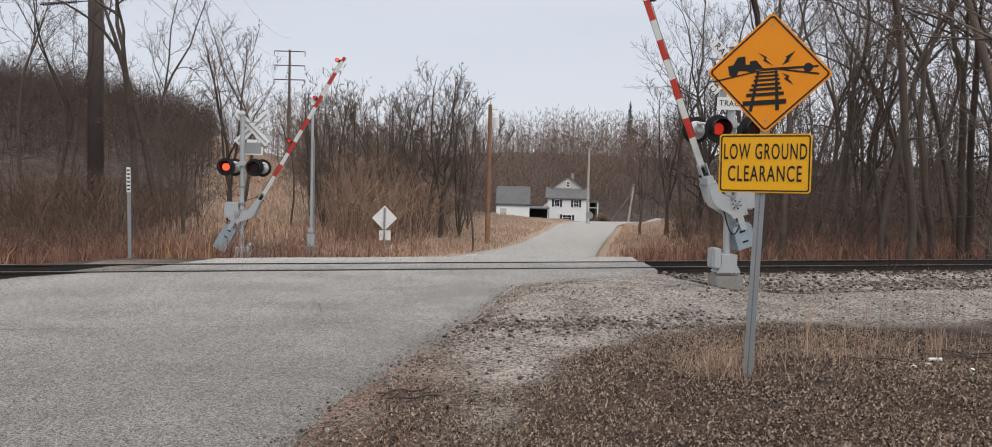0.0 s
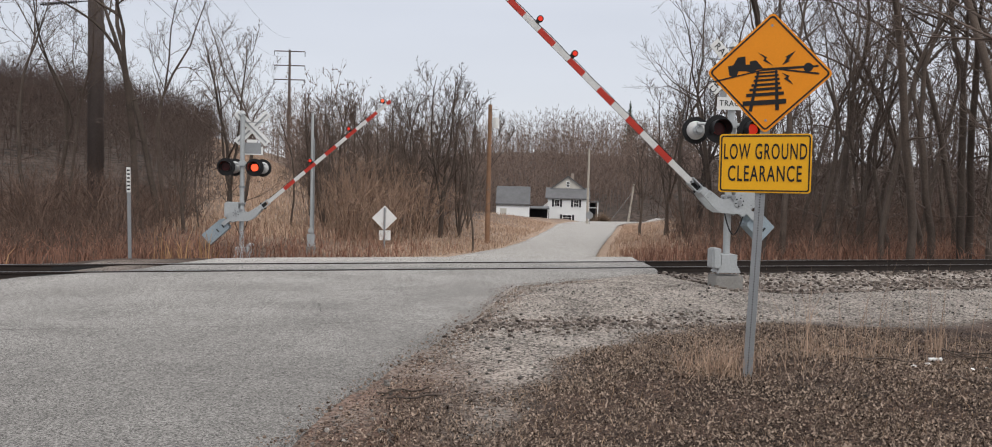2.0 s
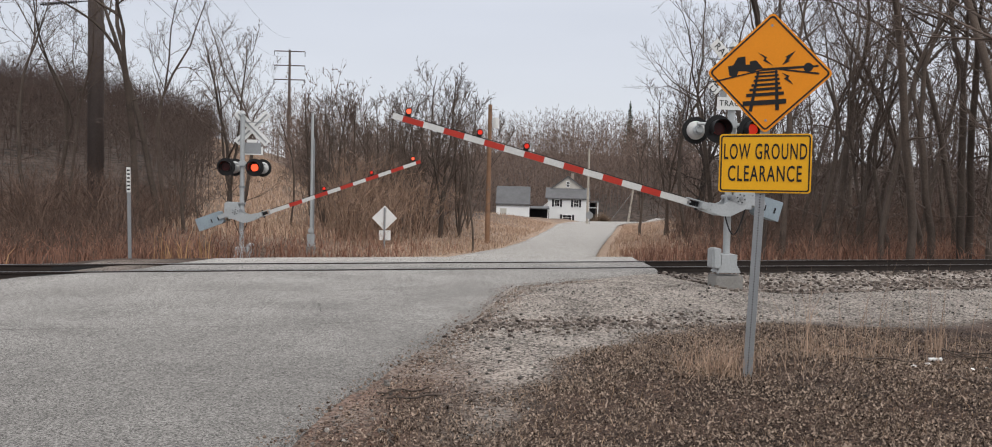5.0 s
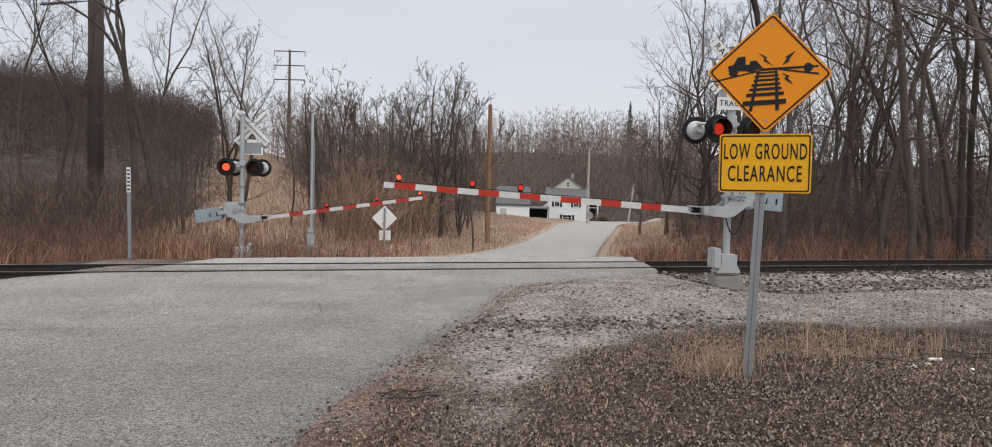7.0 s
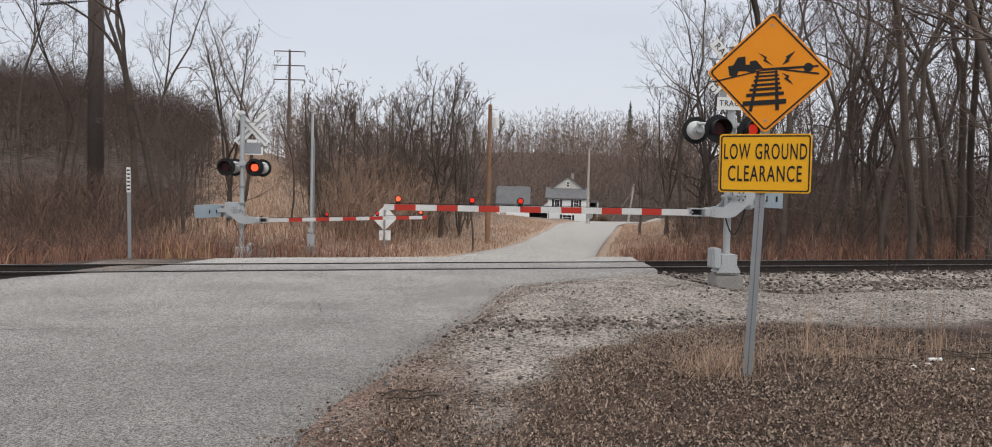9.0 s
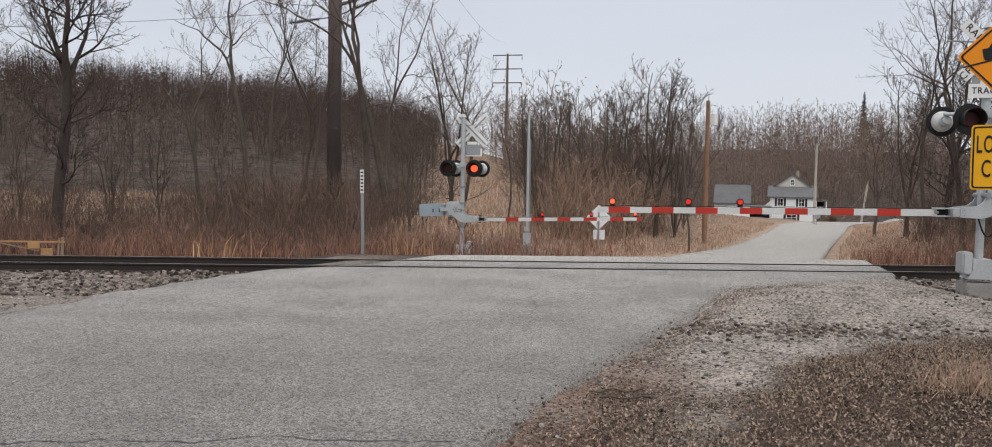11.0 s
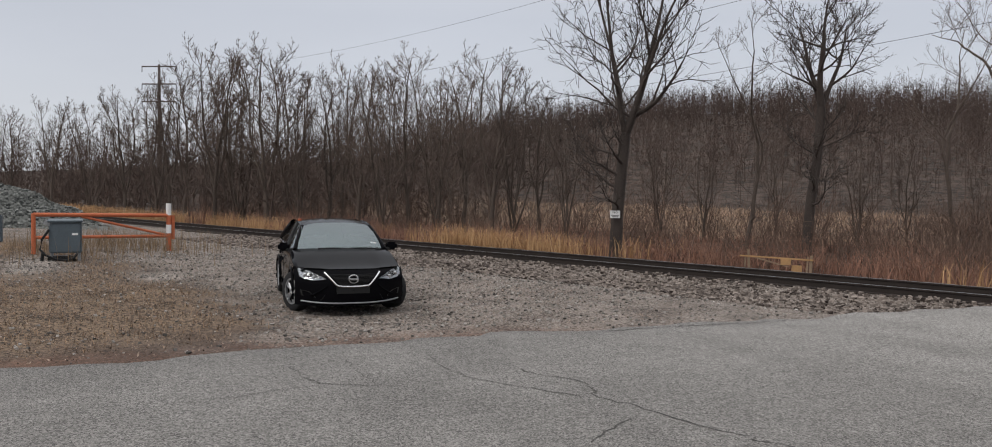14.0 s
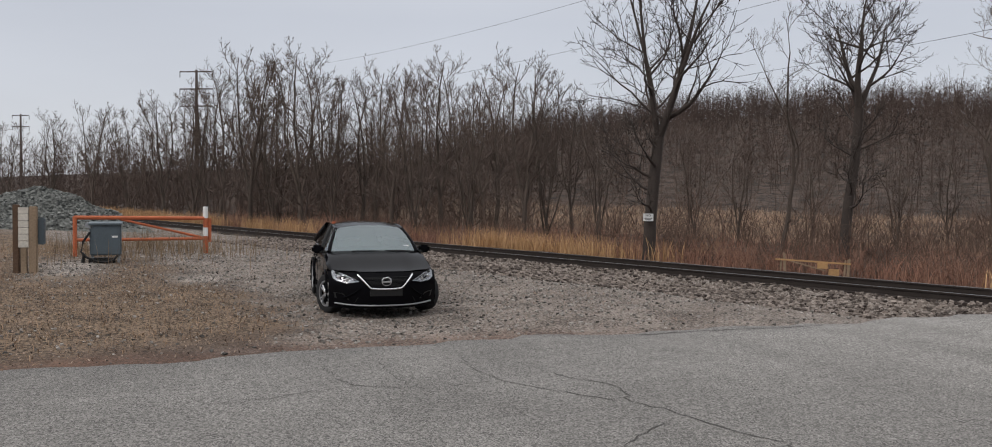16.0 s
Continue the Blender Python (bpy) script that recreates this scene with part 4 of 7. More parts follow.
def parked_car(at):
    car = thing("car", "black compact sedan parked on gravel, wheels turned", "car", at=at)
    ys = [-0.87 + 1.74 * k / 28 for k in range(29)]
    zs = [0.17, 0.20, 0.26, 0.34, 0.42, 0.50, 0.57, 0.64, 0.69, 0.735]
    part("front_bumper", sheet(lambda y, z: (nose(y, z), y, z), ys, zs), M_PAINT, car, "glossy black front bumper", smooth_faces=True)
    part("hood", sheet(lambda y, t: ((lambda x: (x, y, hood_z(x, y)))(nose(y, 0.735) + (0.92 - 0.10 * (abs(y) / 0.8) ** 2 - nose(y, 0.735)) * t)),
                       [-0.82 + 1.64 * k / 24 for k in range(25)], [k / 14 for k in range(15)]), M_PAINT, car, "glossy black hood with soft creases", smooth_faces=True)
    for s in (-1, 1):
        bm = bmesh.new()
        xs = [1.98 - 0.055 * k for k in range(78)]
        grid = []
        for x in xs:
            top = belt(x)
            grid.append([bm.verts.new((x, s * flank(x, z), z)) for z in [0.20 + (top - 0.20) * q / 12 for q in range(13)]]
                        + [bm.verts.new((x, s * (flank(x, top) - 0.06), top + 0.025))])
        for i in range(len(xs) - 1):
            for j in range(13):
                vs = (grid[i][j], grid[i][j + 1], grid[i + 1][j + 1], grid[i + 1][j])
                cx, cz = sum(v.co.x for v in vs) / 4, sum(v.co.z for v in vs) / 4
                if min(math.hypot(cx - 1.38, cz - 0.33), math.hypot(cx + 1.32, cz - 0.33)) > 0.375:
                    bm.faces.new(vs)
        part("body_side", bm, M_PAINT, car, "glossy black body side", smooth_faces=True)
        for ax in (1.38, -1.32):
            pts = [(ax + 0.385 * math.cos(a), s * (flank(ax, 0.55) + 0.004), 0.33 + 0.385 * math.sin(a)) for a in [math.pi * k / 18 - 0.25 * (1 - 2 * k / 18) for k in range(19)]]
            strip(pts, 0.022, M_PAINT, car, "wheel_arch")
            wheel(car, ax, s * 0.79, 24 if ax > 0 else 0)
        for dx in (0.95, -0.22, -1.05):
            strip([(dx, s * (flank(dx, z) + 0.001), z) for z in (0.28, 0.45, 0.62, 0.78, belt(dx))], 0.004, M_PLASTIC, car, "door_gap", n=5)
        for dx in (-0.12, -0.98):
            part("door_handle", box(dx, s * (flank(dx, 0.80) + 0.02), 0.80, 0.20, 0.03, 0.035), M_CHROME if dx > -0.5 else M_PAINT, car, bevel=0.008)
        part("sill", box(0.05, s * 0.80, 0.20, 2.0, 0.12, 0.08), M_PLASTIC, car, bevel=0.015)
        # mirror
        bm = box(0.62, s * 0.945, 1.01, 0.13, 0.20, 0.145)
        m = part("mirror", bm, M_PAINT, car, "black door mirror", bevel=0.035)
        part("mirror_glass", box(0.552, s * 0.945, 1.01, 0.008, 0.16, 0.10), M_CHROME, m)
        part("mirror_arm", box(0.66, s * 0.84, 0.965, 0.08, 0.14, 0.04), M_PLASTIC, m, bevel=0.01)
        # headlamp: swept cover over bright reflectors
        out = [(s * y, z) for y, z in ((0.42, 0.600), (0.50, 0.640), (0.66, 0.715), (0.80, 0.750), (0.825, 0.73), (0.81, 0.64), (0.74, 0.595), (0.60, 0.575))]
        lamp = front_panel("headlight", out, M_REFLECT, car, 0.008, 0.05, "swept headlight with a chrome reflector")
        front_panel("lamp_cover", out, M_LAMP, lamp, 0.026, 0.010, "clear lamp cover")
        inner = [(s * y, z) for y, z in ((0.47, 0.618), (0.64, 0.690), (0.78, 0.733), (0.79, 0.713), (0.63, 0.660), (0.50, 0.608))]
        front_panel("lamp_bezel", inner, M_PLASTIC, lamp, 0.0125, 0.01)
        for cy, cz in ((0.60, 0.620), (0.72, 0.650)):
            part("reflector", rod((nose(s * cy, cz) + 0.0, s * cy, cz), (nose(s * cy, cz) + 0.015, s * cy, cz), 0.035, 0.028, 16), M_CHROME, lamp)
        # lower corner intake, fog lamp bezel and side air line
        front_panel("fog_bezel", [(s * y, z) for y, z in ((0.56, 0.30), (0.78, 0.33), (0.80, 0.42), (0.66, 0.40))], M_PLASTIC, car, 0.006, 0.02)
        strip([(nose(s * y, z) + 0.012, s * y, z) for y, z in ((0.40, 0.50), (0.50, 0.42), (0.60, 0.36), (0.66, 0.34))], 0.012, M_PAINT, car, "bumper_crease")
    # grille, chrome chevron and round badge
    front_panel("grille", [(-0.40, 0.685), (0.40, 0.685), (0.25, 0.505), (0.20, 0.49), (-0.20, 0.49), (-0.25, 0.505)], M_PLASTIC, car, 0.005, 0.03, "black mesh grille")
    for k in range(9):
        z = 0.515 + 0.019 * k
        w = 0.21 + 0.019 * k
        strip([(nose(y, z) + 0.012, y, z) for y in np.linspace(-w, w, 9)], 0.0045, M_PLASTIC, car, "grille_bar", n=5)
    chev = [(-0.44, 0.700), (-0.36, 0.615), (-0.27, 0.515), (-0.235, 0.492), (-0.12, 0.483), (0, 0.481), (0.12, 0.483), (0.235, 0.492), (0.27, 0.515), (0.36, 0.615), (0.44, 0.700)]
    strip([(nose(y, z) + 0.018, y, z) for y, z in chev], 0.016, M_CHROME, car, "grille_trim", "bright chrome V-shaped grille trim")
    bm = bmesh.new()
    for k in range(24):
        a, b = 2 * math.pi * k / 24, 2 * math.pi * (k + 1) / 24
        rod((2.328, 0.075 * math.cos(a), 0.60 + 0.062 * math.sin(a)), (2.328, 0.075 * math.cos(b), 0.60 + 0.062 * math.sin(b)), 0.011, n=6, bm=bm)
    part("badge", bm, M_CHROME, car, "plain round chrome badge")
    part("badge_bar", box(2.330, 0, 0.60, 0.015, 0.16, 0.030), M_CHROME, car, bevel=0.004)
    front_panel("plate_panel", [(-0.26, 0.37), (0.26, 0.37), (0.26, 0.475), (-0.26, 0.475)], M_PLASTIC, car, 0.018, 0.02)
    front_panel("lower_intake", [(-0.50, 0.255), (0.50, 0.255), (0.44, 0.345), (-0.44, 0.345)], M_PLASTIC, car, 0.004, 0.02, "black lower intake")
    # dark lip given grey metal, to stand for the highlights along it
    strip([(nose(y, 0.215) + 0.02, y, 0.215 + 0.03 * (abs(y) / 0.8) ** 3) for y in np.linspace(-0.78, 0.78, 17)], 0.012, M_GALV, car, "bumper_lip", "lower bumper lip, greyed for its highlights")
    # tail
    part("tail", sheet(lambda y, z: (-2.30 + 0.18 * (abs(y) / 0.84) ** 3, y, z), ys[2:-2], [0.25, 0.5, 0.75, 1.0]), M_PAINT, car, smooth_faces=True)
    part("trunk_lid", sheet(lambda y, x: (x, y, 1.00 + 0.05 * (1 - (abs(y) / 0.8) ** 2) + 0.02 * ramp(-2.3, -1.7, x)), ys[3:-3], [-2.28, -2.1, -1.9, -1.6, -1.4]), M_PAINT, car, smooth_faces=True)
    part("underbody", box(0.0, 0, 0.27, 4.0, 1.45, 0.16), M_PLASTIC, car, bevel=0.02)
    # cabin
    def roof(y, x):
        return (x, y, 1.462 - 0.065 * (abs(y) / 0.60) ** 3.6 - 0.085 * ((x + 0.45) / 1.0) ** 2)
    part("roof", sheet(roof, [-0.60 + 1.2 * k / 14 for k in range(15)], [0.30 - 1.55 * k / 12 for k in range(13)]), M_PAINT, car, "glossy black roof", smooth_faces=True)
    front_rim = [(0.30, y, roof(y, 0.30)[2]) for y in np.linspace(-0.58, 0.58, 13)]
    cowl = [(1.02 - 0.16 * (abs(y) / 0.72) ** 2, y, 0.985) for y in np.linspace(-0.74, 0.74, 13)]
    part("windshield", sheet(lambda i, t: tuple(Vector(cowl[i]).lerp(Vector(front_rim[i]), t) + Vector((0.05 * t * (1 - t) * 4 * 0.5, 0, 0.05 * t * (1 - t) * 2))),
                             list(range(13)), [k / 8 for k in range(9)]), M_GLASS, car, "tinted windshield", smooth_faces=True)
    part("rear_window", sheet(lambda i, t: tuple(Vector((-1.25, front_rim[i][1], roof(front_rim[i][1], -1.25)[2])).lerp(Vector((-1.95, cowl[i][1] * 0.95, 1.06)), t)),
                              list(range(13)), [k / 4 for k in range(5)]), M_GLASS, car, smooth_faces=True)
    for s in (-1, 1):
        strip([tuple(Vector((0.86, s * 0.77, 0.97)).lerp(Vector((0.27, s * 0.595, 1.345)), k / 6) + Vector((0, 0, 0.05 * (k / 6) * (1 - k / 6) * 4 * 0.4))) for k in range(7)],
              0.040, M_PAINT, car, "windshield_pillar")
        strip([(x, s * 0.605, roof(0.60, x)[2] + 0.0) for x in np.linspace(0.30, -1.25, 9)], 0.03, M_PAINT, car, "roof_rail")
        strip([(-0.22, s * 0.80, 0.95), (-0.25, s * 0.70, 1.22), (-0.27, s * 0.61, 1.40)], 0.04, M_PLASTIC, car, "door_pillar")
        strip([(-1.25, s * 0.60, 1.36), (-1.6, s * 0.70, 1.18), (-1.95, s * 0.76, 1.03)], 0.07, M_PAINT, car, "rear_pillar")
        part("side_window", sheet(lambda x, t: (x, s * (0.815 - 0.20 * t), belt(x) + 0.01 + (min(roof(0.6, max(x, -1.2))[2], 0.98 + (0.86 - x) * 0.76) - belt(x)) * t),
                                  [0.80 - 0.10 * k for k in range(24)], [0, 0.5, 1.0]), M_GLASS, car, "dark side window", smooth_faces=True)
        strip([(x, s * 0.82, belt(x) + 0.015) for x in np.linspace(0.86, -1.7, 14)], 0.012, M_CHROME if s < 0 else M_PLASTIC, car, "window_trim")
        seat = part("front_seat", box(-0.15, s * 0.36, 0.62, 0.5, 0.48, 0.2), M_SEAT, car, bevel=0.04)
        part("seat_back", box(-0.42, s * 0.36, 0.95, 0.16, 0.46, 0.62, turn=pose(0, 0, 0, 0, -14, 0)), M_SEAT, seat, bevel=0.05)
        part("headrest", box(-0.53, s * 0.36, 1.32, 0.10, 0.26, 0.16), M_SEAT, seat, bevel=0.04)
    part("rear_seat", box(-1.25, 0, 0.90, 0.25, 1.2, 0.55), M_SEAT, car, bevel=0.05)
    part("dashboard", sheet(lambda y, t: (1.0 - 0.45 * t, y, 0.975 - 0.03 * t - 0.25 * t ** 6), [-0.72 + 1.44 * k / 8 for k in range(9)], [k / 6 for k in range(7)]), M_PLASTIC, car, smooth_faces=True)
    bm = bmesh.new()
    for k in range(20):
        a, b = 2 * math.pi * k / 20, 2 * math.pi * (k + 1) / 20
        rod((0.42, 0.36 + 0.18 * math.cos(a), 0.93 + 0.17 * math.sin(a)), (0.42, 0.36 + 0.18 * math.cos(b), 0.93 + 0.17 * math.sin(b)), 0.015, n=6, bm=bm)
    part("steering_wheel", bm, M_PLASTIC, car)
    for y in (0.28, -0.20):
        strip([(0.99, y + 0.40, 0.99), (1.00, y + 0.10, 1.005), (0.97, y - 0.2, 1.0)], 0.009, M_PLASTIC, car, "wiper")
    part("sticker", box(0.80, 0.58, 1.075, 0.004, 0.10, 0.03, turn=pose(0, 0, 0, 0, -38, 0)), M_WHITE, car, "small white sticker on the windshield")
    return car


parked_car(pose(-14.98, 4.22, gz(-14.2, 4.1) + 0.0, 0, 0, -8.0))

# ---- yard gate, cabinet, posts and stone heap ----
M_GATE = mat("faded orange paint", (0.46, 0.125, 0.055), 0.6, 0, 0.22, 2, 25, 0.2)
M_STEELBLUE = mat("blue grey enamel", (0.095, 0.118, 0.135), 0.5, 0.1, 0.15, 2, 30, 0.1)
M_TIMBER = mat("old brown timber", (0.115, 0.072, 0.048), 0.95, 0, 0.3, 2, 26, 0.6, 0.01)
M_TIMBERP = mat("weathered tan timber", (0.26, 0.19, 0.13), 0.95, 0, 0.25, 2, 26, 0.5, 0.01)

gA, gB = Vector((-25.6, -1.05, 0)), Vector((-26.9, 2.48, 0))
along = (gB - gA).normalized()
yard = thing("yard_gate", "faded orange pipe gate with a white-topped post", "gate", at=pose(gA.x, gA.y, gz(gA.x, gA.y), 0, 0, math.degrees(math.atan2(along.y, along.x))))
L = (gB - gA).length
dz = gz(gB.x, gB.y) - gz(gA.x, gA.y)
part("post", rod((0, 0, -0.4), (0, 0, 1.10), 0.055), M_GATE, yard)
part("top_rail", rod((0, 0, 1.07), (L, 0, 1.00), 0.055), M_GATE, yard)
part("lower_rail", rod((0, 0, 0.45), (L, 0, 0.38), 0.045), M_GATE, yard)
part("brace", rod((L * 0.33, 0, 1.0), (L * 0.97, 0, 0.42), 0.035), M_GATE, yard)
part("end_post", rod((L, 0, dz - 0.4), (L, 0, 1.0), 0.07), M_GATE, yard)
part("latch_post", rod((L + 0.13, 0.0, dz - 0.4 + 0.75), (L + 0.13, 0.0, 1.0), 0.055), M_GATE, yard)
part("white_band", rod((L, 0, 1.01), (L, 0, 1.36), 0.075), M_WHITE, yard, "white painted post top")
part("white_patch", rod((L, 0, 0.46), (L, 0, 0.72), 0.076), M_WHITE, yard, "white painted band")

cx, cy = -23.9, -0.26
cab = thing("electrical_cabinet", "blue-grey steel electrical cabinet with a black cable on legs", "electrical box", at=pose(cx, cy, gz(cx, cy), 0, 0, 88))
part("case", box(0, 0, 0.60, 0.74, 0.42, 0.80), M_STEELBLUE, cab, bevel=0.025)
part("hood", box(0, -0.02, 1.02, 0.80, 0.50, 0.05, turn=pose(0, 0, 0, 4, 0, 0)), M_STEELBLUE, cab, bevel=0.01)
part("door", box(0.02, -0.215, 0.58, 0.64, 0.02, 0.70), M_STEELBLUE, cab, bevel=0.006)
part("label_plate", box(0.22, -0.228, 0.68, 0.14, 0.006, 0.05), M_WHITE, cab, "small white label")
part("meter", box(-0.38, -0.12, 0.96, 0.2, 0.18, 0.12, turn=pose(0, 0, 0, 0, 25, 0)), M_GALV, cab, bevel=0.015)
for sx in (-0.31, 0.31):
    part("leg", box(sx, 0, 0.08, 0.06, 0.3, 0.5), M_GALV, cab)
part("base_stone", box(-0.1, 0.0, 0.03, 0.6, 0.4, 0.18), M_PLASTIC, cab, bevel=0.03)
strip([(-0.36, -0.24, 0.80), (-0.52, -0.26, 0.55), (-0.56, -0.27, 0.30), (-0.44, -0.29, 0.16), (-0.2, -0.31, 0.05), (0.02, -0.31, 0.02), (0.2, -0.30, 0.08), (0.28, -0.28, 0.20)],
      0.03, M_BLACK, cab, "cable", "thick black looping cable")
strip([(-0.5, -0.2, 0.24), (-0.54, -0.2, -0.1)], 0.04, M_PLASTIC, cab, "cable_pipe")

px_, py_ = -21.95, -1.92
posts = thing("timber_posts", "two brown timber posts with white boards between", "posts", at=pose(px_, py_, gz(px_, py_), 0, 0, 86))
part("post", box(-0.19, 0.05, 0.62, 0.13, 0.2, 1.9), M_TIMBER, posts, bevel=0.015)
part("post", box(0.17, -0.05, 0.58, 0.16, 0.2, 1.9), M_TIMBERP, posts, bevel=0.015)
part("post", box(-0.02, -0.06, 0.15, 0.12, 0.16, 0.9), M_TIMBERP, posts, bevel=0.015)
M_BOARD = mat("dirty white boards", (0.55, 0.51, 0.45), 0.9, 0, 0.25, 5, 30, 0.3)
for k in range(6):
    part("board", box(-0.02, -0.13, 0.66 + 0.155 * k, 0.21, 0.05, 0.145), M_BOARD, posts, "dirty white board", bevel=0.006)
part("box", box(0.32, 0.1, 0.95, 0.14, 0.2, 0.62), M_STEELBLUE, posts, "grey box behind the post", bevel=0.02)

# heap of crushed stone: a lumpy cone under loose stones
hx, hy = -48.2, -3.6
M_HEAP = mat("crushed grey stone", (0.05, 0.053, 0.05), 1.0, 0, 0.45, 2, 9, 1.0, 0.12, tint=(0.16, 0.165, 0.155))
rr = np.random.default_rng(3)


def heap_z(r, a):
    return 2.10 * np.clip(1 - (r / (5.1 + 0.6 * np.sin(2 * a + 0.5))) ** 1.25, -0.8, 1) + 0.10 * np.sin(3.1 * r + 2 * a) * np.clip(r / 2, 0, 1)


bm = sheet(lambda r, a: (r * math.cos(a), r * math.sin(a), float(heap_z(r, a)) - 0.05), [0.001 + 0.24 * k for k in range(34)], [2 * math.pi * k / 48 for k in range(49)])
heap = thing("stone_heap", "tall heap of crushed grey stone", "stone heap", at=pose(hx, hy, gz(hx, hy)))
part("mound", bm, M_HEAP, heap, smooth_faces=True)

# ---- across the track: notice on the tree and the small orange barrier ----
nx, ny = -math.sin(radians(55.05)) * 30.55, math.cos(radians(55.05)) * 30.55
notice = thing("notice", "small white notice nailed to a tree trunk", "sign", at=pose(nx, ny, 1.12, 0, 0, 55 - 8))
part("panel", box(0, 0, 0, 0.37, 0.012, 0.27), M_WHITE, notice, bevel=0.004)
letters("NO", 0.115, M_BLACK, notice, pose(0, -0.007, 0.065))
for z, w in ((-0.035, 0.28), (-0.085, 0.22)):
    part("text_bar", box(0, -0.008, z, w, 0.004, 0.022), M_BLACK, notice)

M_SIGNORANGE = mat("orange plank paint", (0.42, 0.25, 0.115), 0.8, 0, 0.25, 3, 30, 0.2)
ax_, ay_, bx_, by_ = -19.5, 18.7, -18.2, 19.95
bz = gz(-18.9, 19.3)
bar = thing("barrier", "small orange wooden barrier with leaning stakes beyond the rails", "barrier", at=pose(ax_, ay_, bz, 0, 0, math.degrees(math.atan2(by_ - ay_, bx_ - ax_))))
bar.scale = (1, 1, 0.66)
W = math.hypot(bx_ - ax_, by_ - ay_)
for x0, hh, w in ((0.0, 0.95, 0.07), (W, 0.75, 0.08), (-0.12, 0.7, 0.04), (W - 0.1, 0.7, 0.05)):
    part("stake", box(x0, 0.0, hh / 2 - 0.2, w, 0.06, hh + 0.4, turn=pose(0, 0, 0, 0, 2 if x0 else -2, 0)), M_TIMBERP, bar, bevel=0.006)
part("rail", box(W / 2 - 0.1, -0.05, 0.60, W + 0.35, 0.03, 0.07, turn=pose(0, 0, 0, 0, 3, 0)), M_SIGNORANGE, bar, bevel=0.005)
part("brace", box(W / 2 - 0.3, -0.04, 0.42, W * 0.7, 0.025, 0.045, turn=pose(0, 0, 0, 0, 22, 0)), M_TIMBERP, bar)
part("panel", box(W * 0.60, -0.07, 0.42, 0.30, 0.03, 0.26), M_SIGNORANGE, bar, "faded orange panel", bevel=0.006)
part("pot", box(W * 0.78, 0.04, 0.12, 0.3, 0.05, 0.3), M_SIGNORANGE, bar)

# orange marker behind the car
mx_, my_ = -math.sin(radians(76.5)) * 40.6, math.cos(radians(76.5)) * 40.6
mk = thing("marker_post", "short orange marker post beside the rails", "post", at=pose(mx_, my_, gz(mx_, my_)))
part("post", rod((0, 0, -0.2), (0, 0, 0.5 - gz(mx_, my_)), 0.09, n=16), M_GATE, mk, bevel=0.01)

# ---- the white house and its outbuildings ----
M_SIDING = mat("white clapboard", (0.86, 0.86, 0.85), 0.7, 0, 0.05, 0.6, 6, 0.2)
M_GABLE = mat("cream gable boards", (0.55, 0.52, 0.47), 0.8, 0, 0.08, 0.8, 8, 0.2)
M_SHINGLE = mat("grey shingles", (0.13, 0.13, 0.135), 0.9, 0, 0.2, 1, 9, 0.4)
M_PANE = glass("window glass", (0.35, 0.38, 0.42), 0.03)
# near black stands for the shade inside windows, porch and carport
M_DARK = mat("interior shade", (0.015, 0.015, 0.017), 0.9, 0, 0.2)
M_SHUTTER = mat("charcoal shutters", (0.03, 0.03, 0.034), 0.7, 0, 0.1)


def window(parent, x, y, z, w, h, shutters=0.0):
    win = part("window", box(x, y - 0.02, z, w, 0.06, h), M_DARK, parent, "dark window with white frame")
    for dx, dz, sw, sh in ((0, h / 2, w + 0.16, 0.09), (0, -h / 2, w + 0.16, 0.09), (-w / 2, 0, 0.08, h), (w / 2, 0, 0.08, h), (0, 0, 0.05, h), (0, 0, w, 0.05)):
        part("frame", box(x + dx, y - 0.07, z + dz, sw, 0.08, sh), M_SIDING, win)
    part("pane", box(x, y - 0.055, z, w - 0.05, 0.01, h - 0.05), M_PANE, win)
    if shutters:
        for s in (-1, 1):
            part("shutter", box(x + s * (w / 2 + shutters / 2 + 0.09), y - 0.07, z, shutters, 0.05, h + 0.1), M_SHUTTER, win, "charcoal shutter")


house = thing("house", "two-storey white clapboard house with grey shingle roof", "house", at=pose(11.85, 139.8, -4.5, 0, 0, -5))
part("wall", box(0, 3.5, 2.3, 6.5, 7.0, 4.6), M_SIDING, house, "white clapboard wall")
for k in range(17):
    part("clapboard", box(0, -0.012, 0.35 + 0.26 * k, 6.5, 0.03, 0.235), M_SIDING, house)
bm = prism([(-0.35, 4.45), (3.2, 6.2), (3.2, 6.35), (-0.35, 4.62)], -3.75, 3.75)
bmesh.ops.rotate(bm, verts=bm.verts, matrix=Matrix.Rotation(radians(90), 3, "Z"))
part("roof", bm, M_SHINGLE, house, "grey shingle front roof")
part("gable_wall", prism([(-2.6, 5.8), (2.6, 5.8), (2.6, 6.3), (0, 8.2), (-2.6, 6.3)], 3.0, 8.0), M_GABLE, house, "cream gable wall")
for s in (-1, 1):
    bm = prism([(0, 8.2), (s * 3.0, 6.05), (s * 3.0, 6.22), (0, 8.42)], 2.7, 8.2)
    part("gable_roof", bm, M_SHINGLE, house)
window(house, 0.0, 2.98, 6.95, 0.55, 0.95)
part("chimney", box(0.75, 4.0, 7.9, 0.45, 0.45, 1.9), mat("brick chimney", (0.32, 0.27, 0.23), 0.9, 0, 0.2, 3, 12, 0.4), house)
for x in (-1.75, 1.45):
    window(house, x, 0, 3.75, 0.85, 1.15, 0.32)
window(house, 0.0, 0, 1.35, 1.5, 0.9, 0.35)
part("side_gable", prism([(-4.4, 2.9), (-3.2, 4.0), (-3.2, 2.3)], 0.5, 4.0), M_SIDING, house)
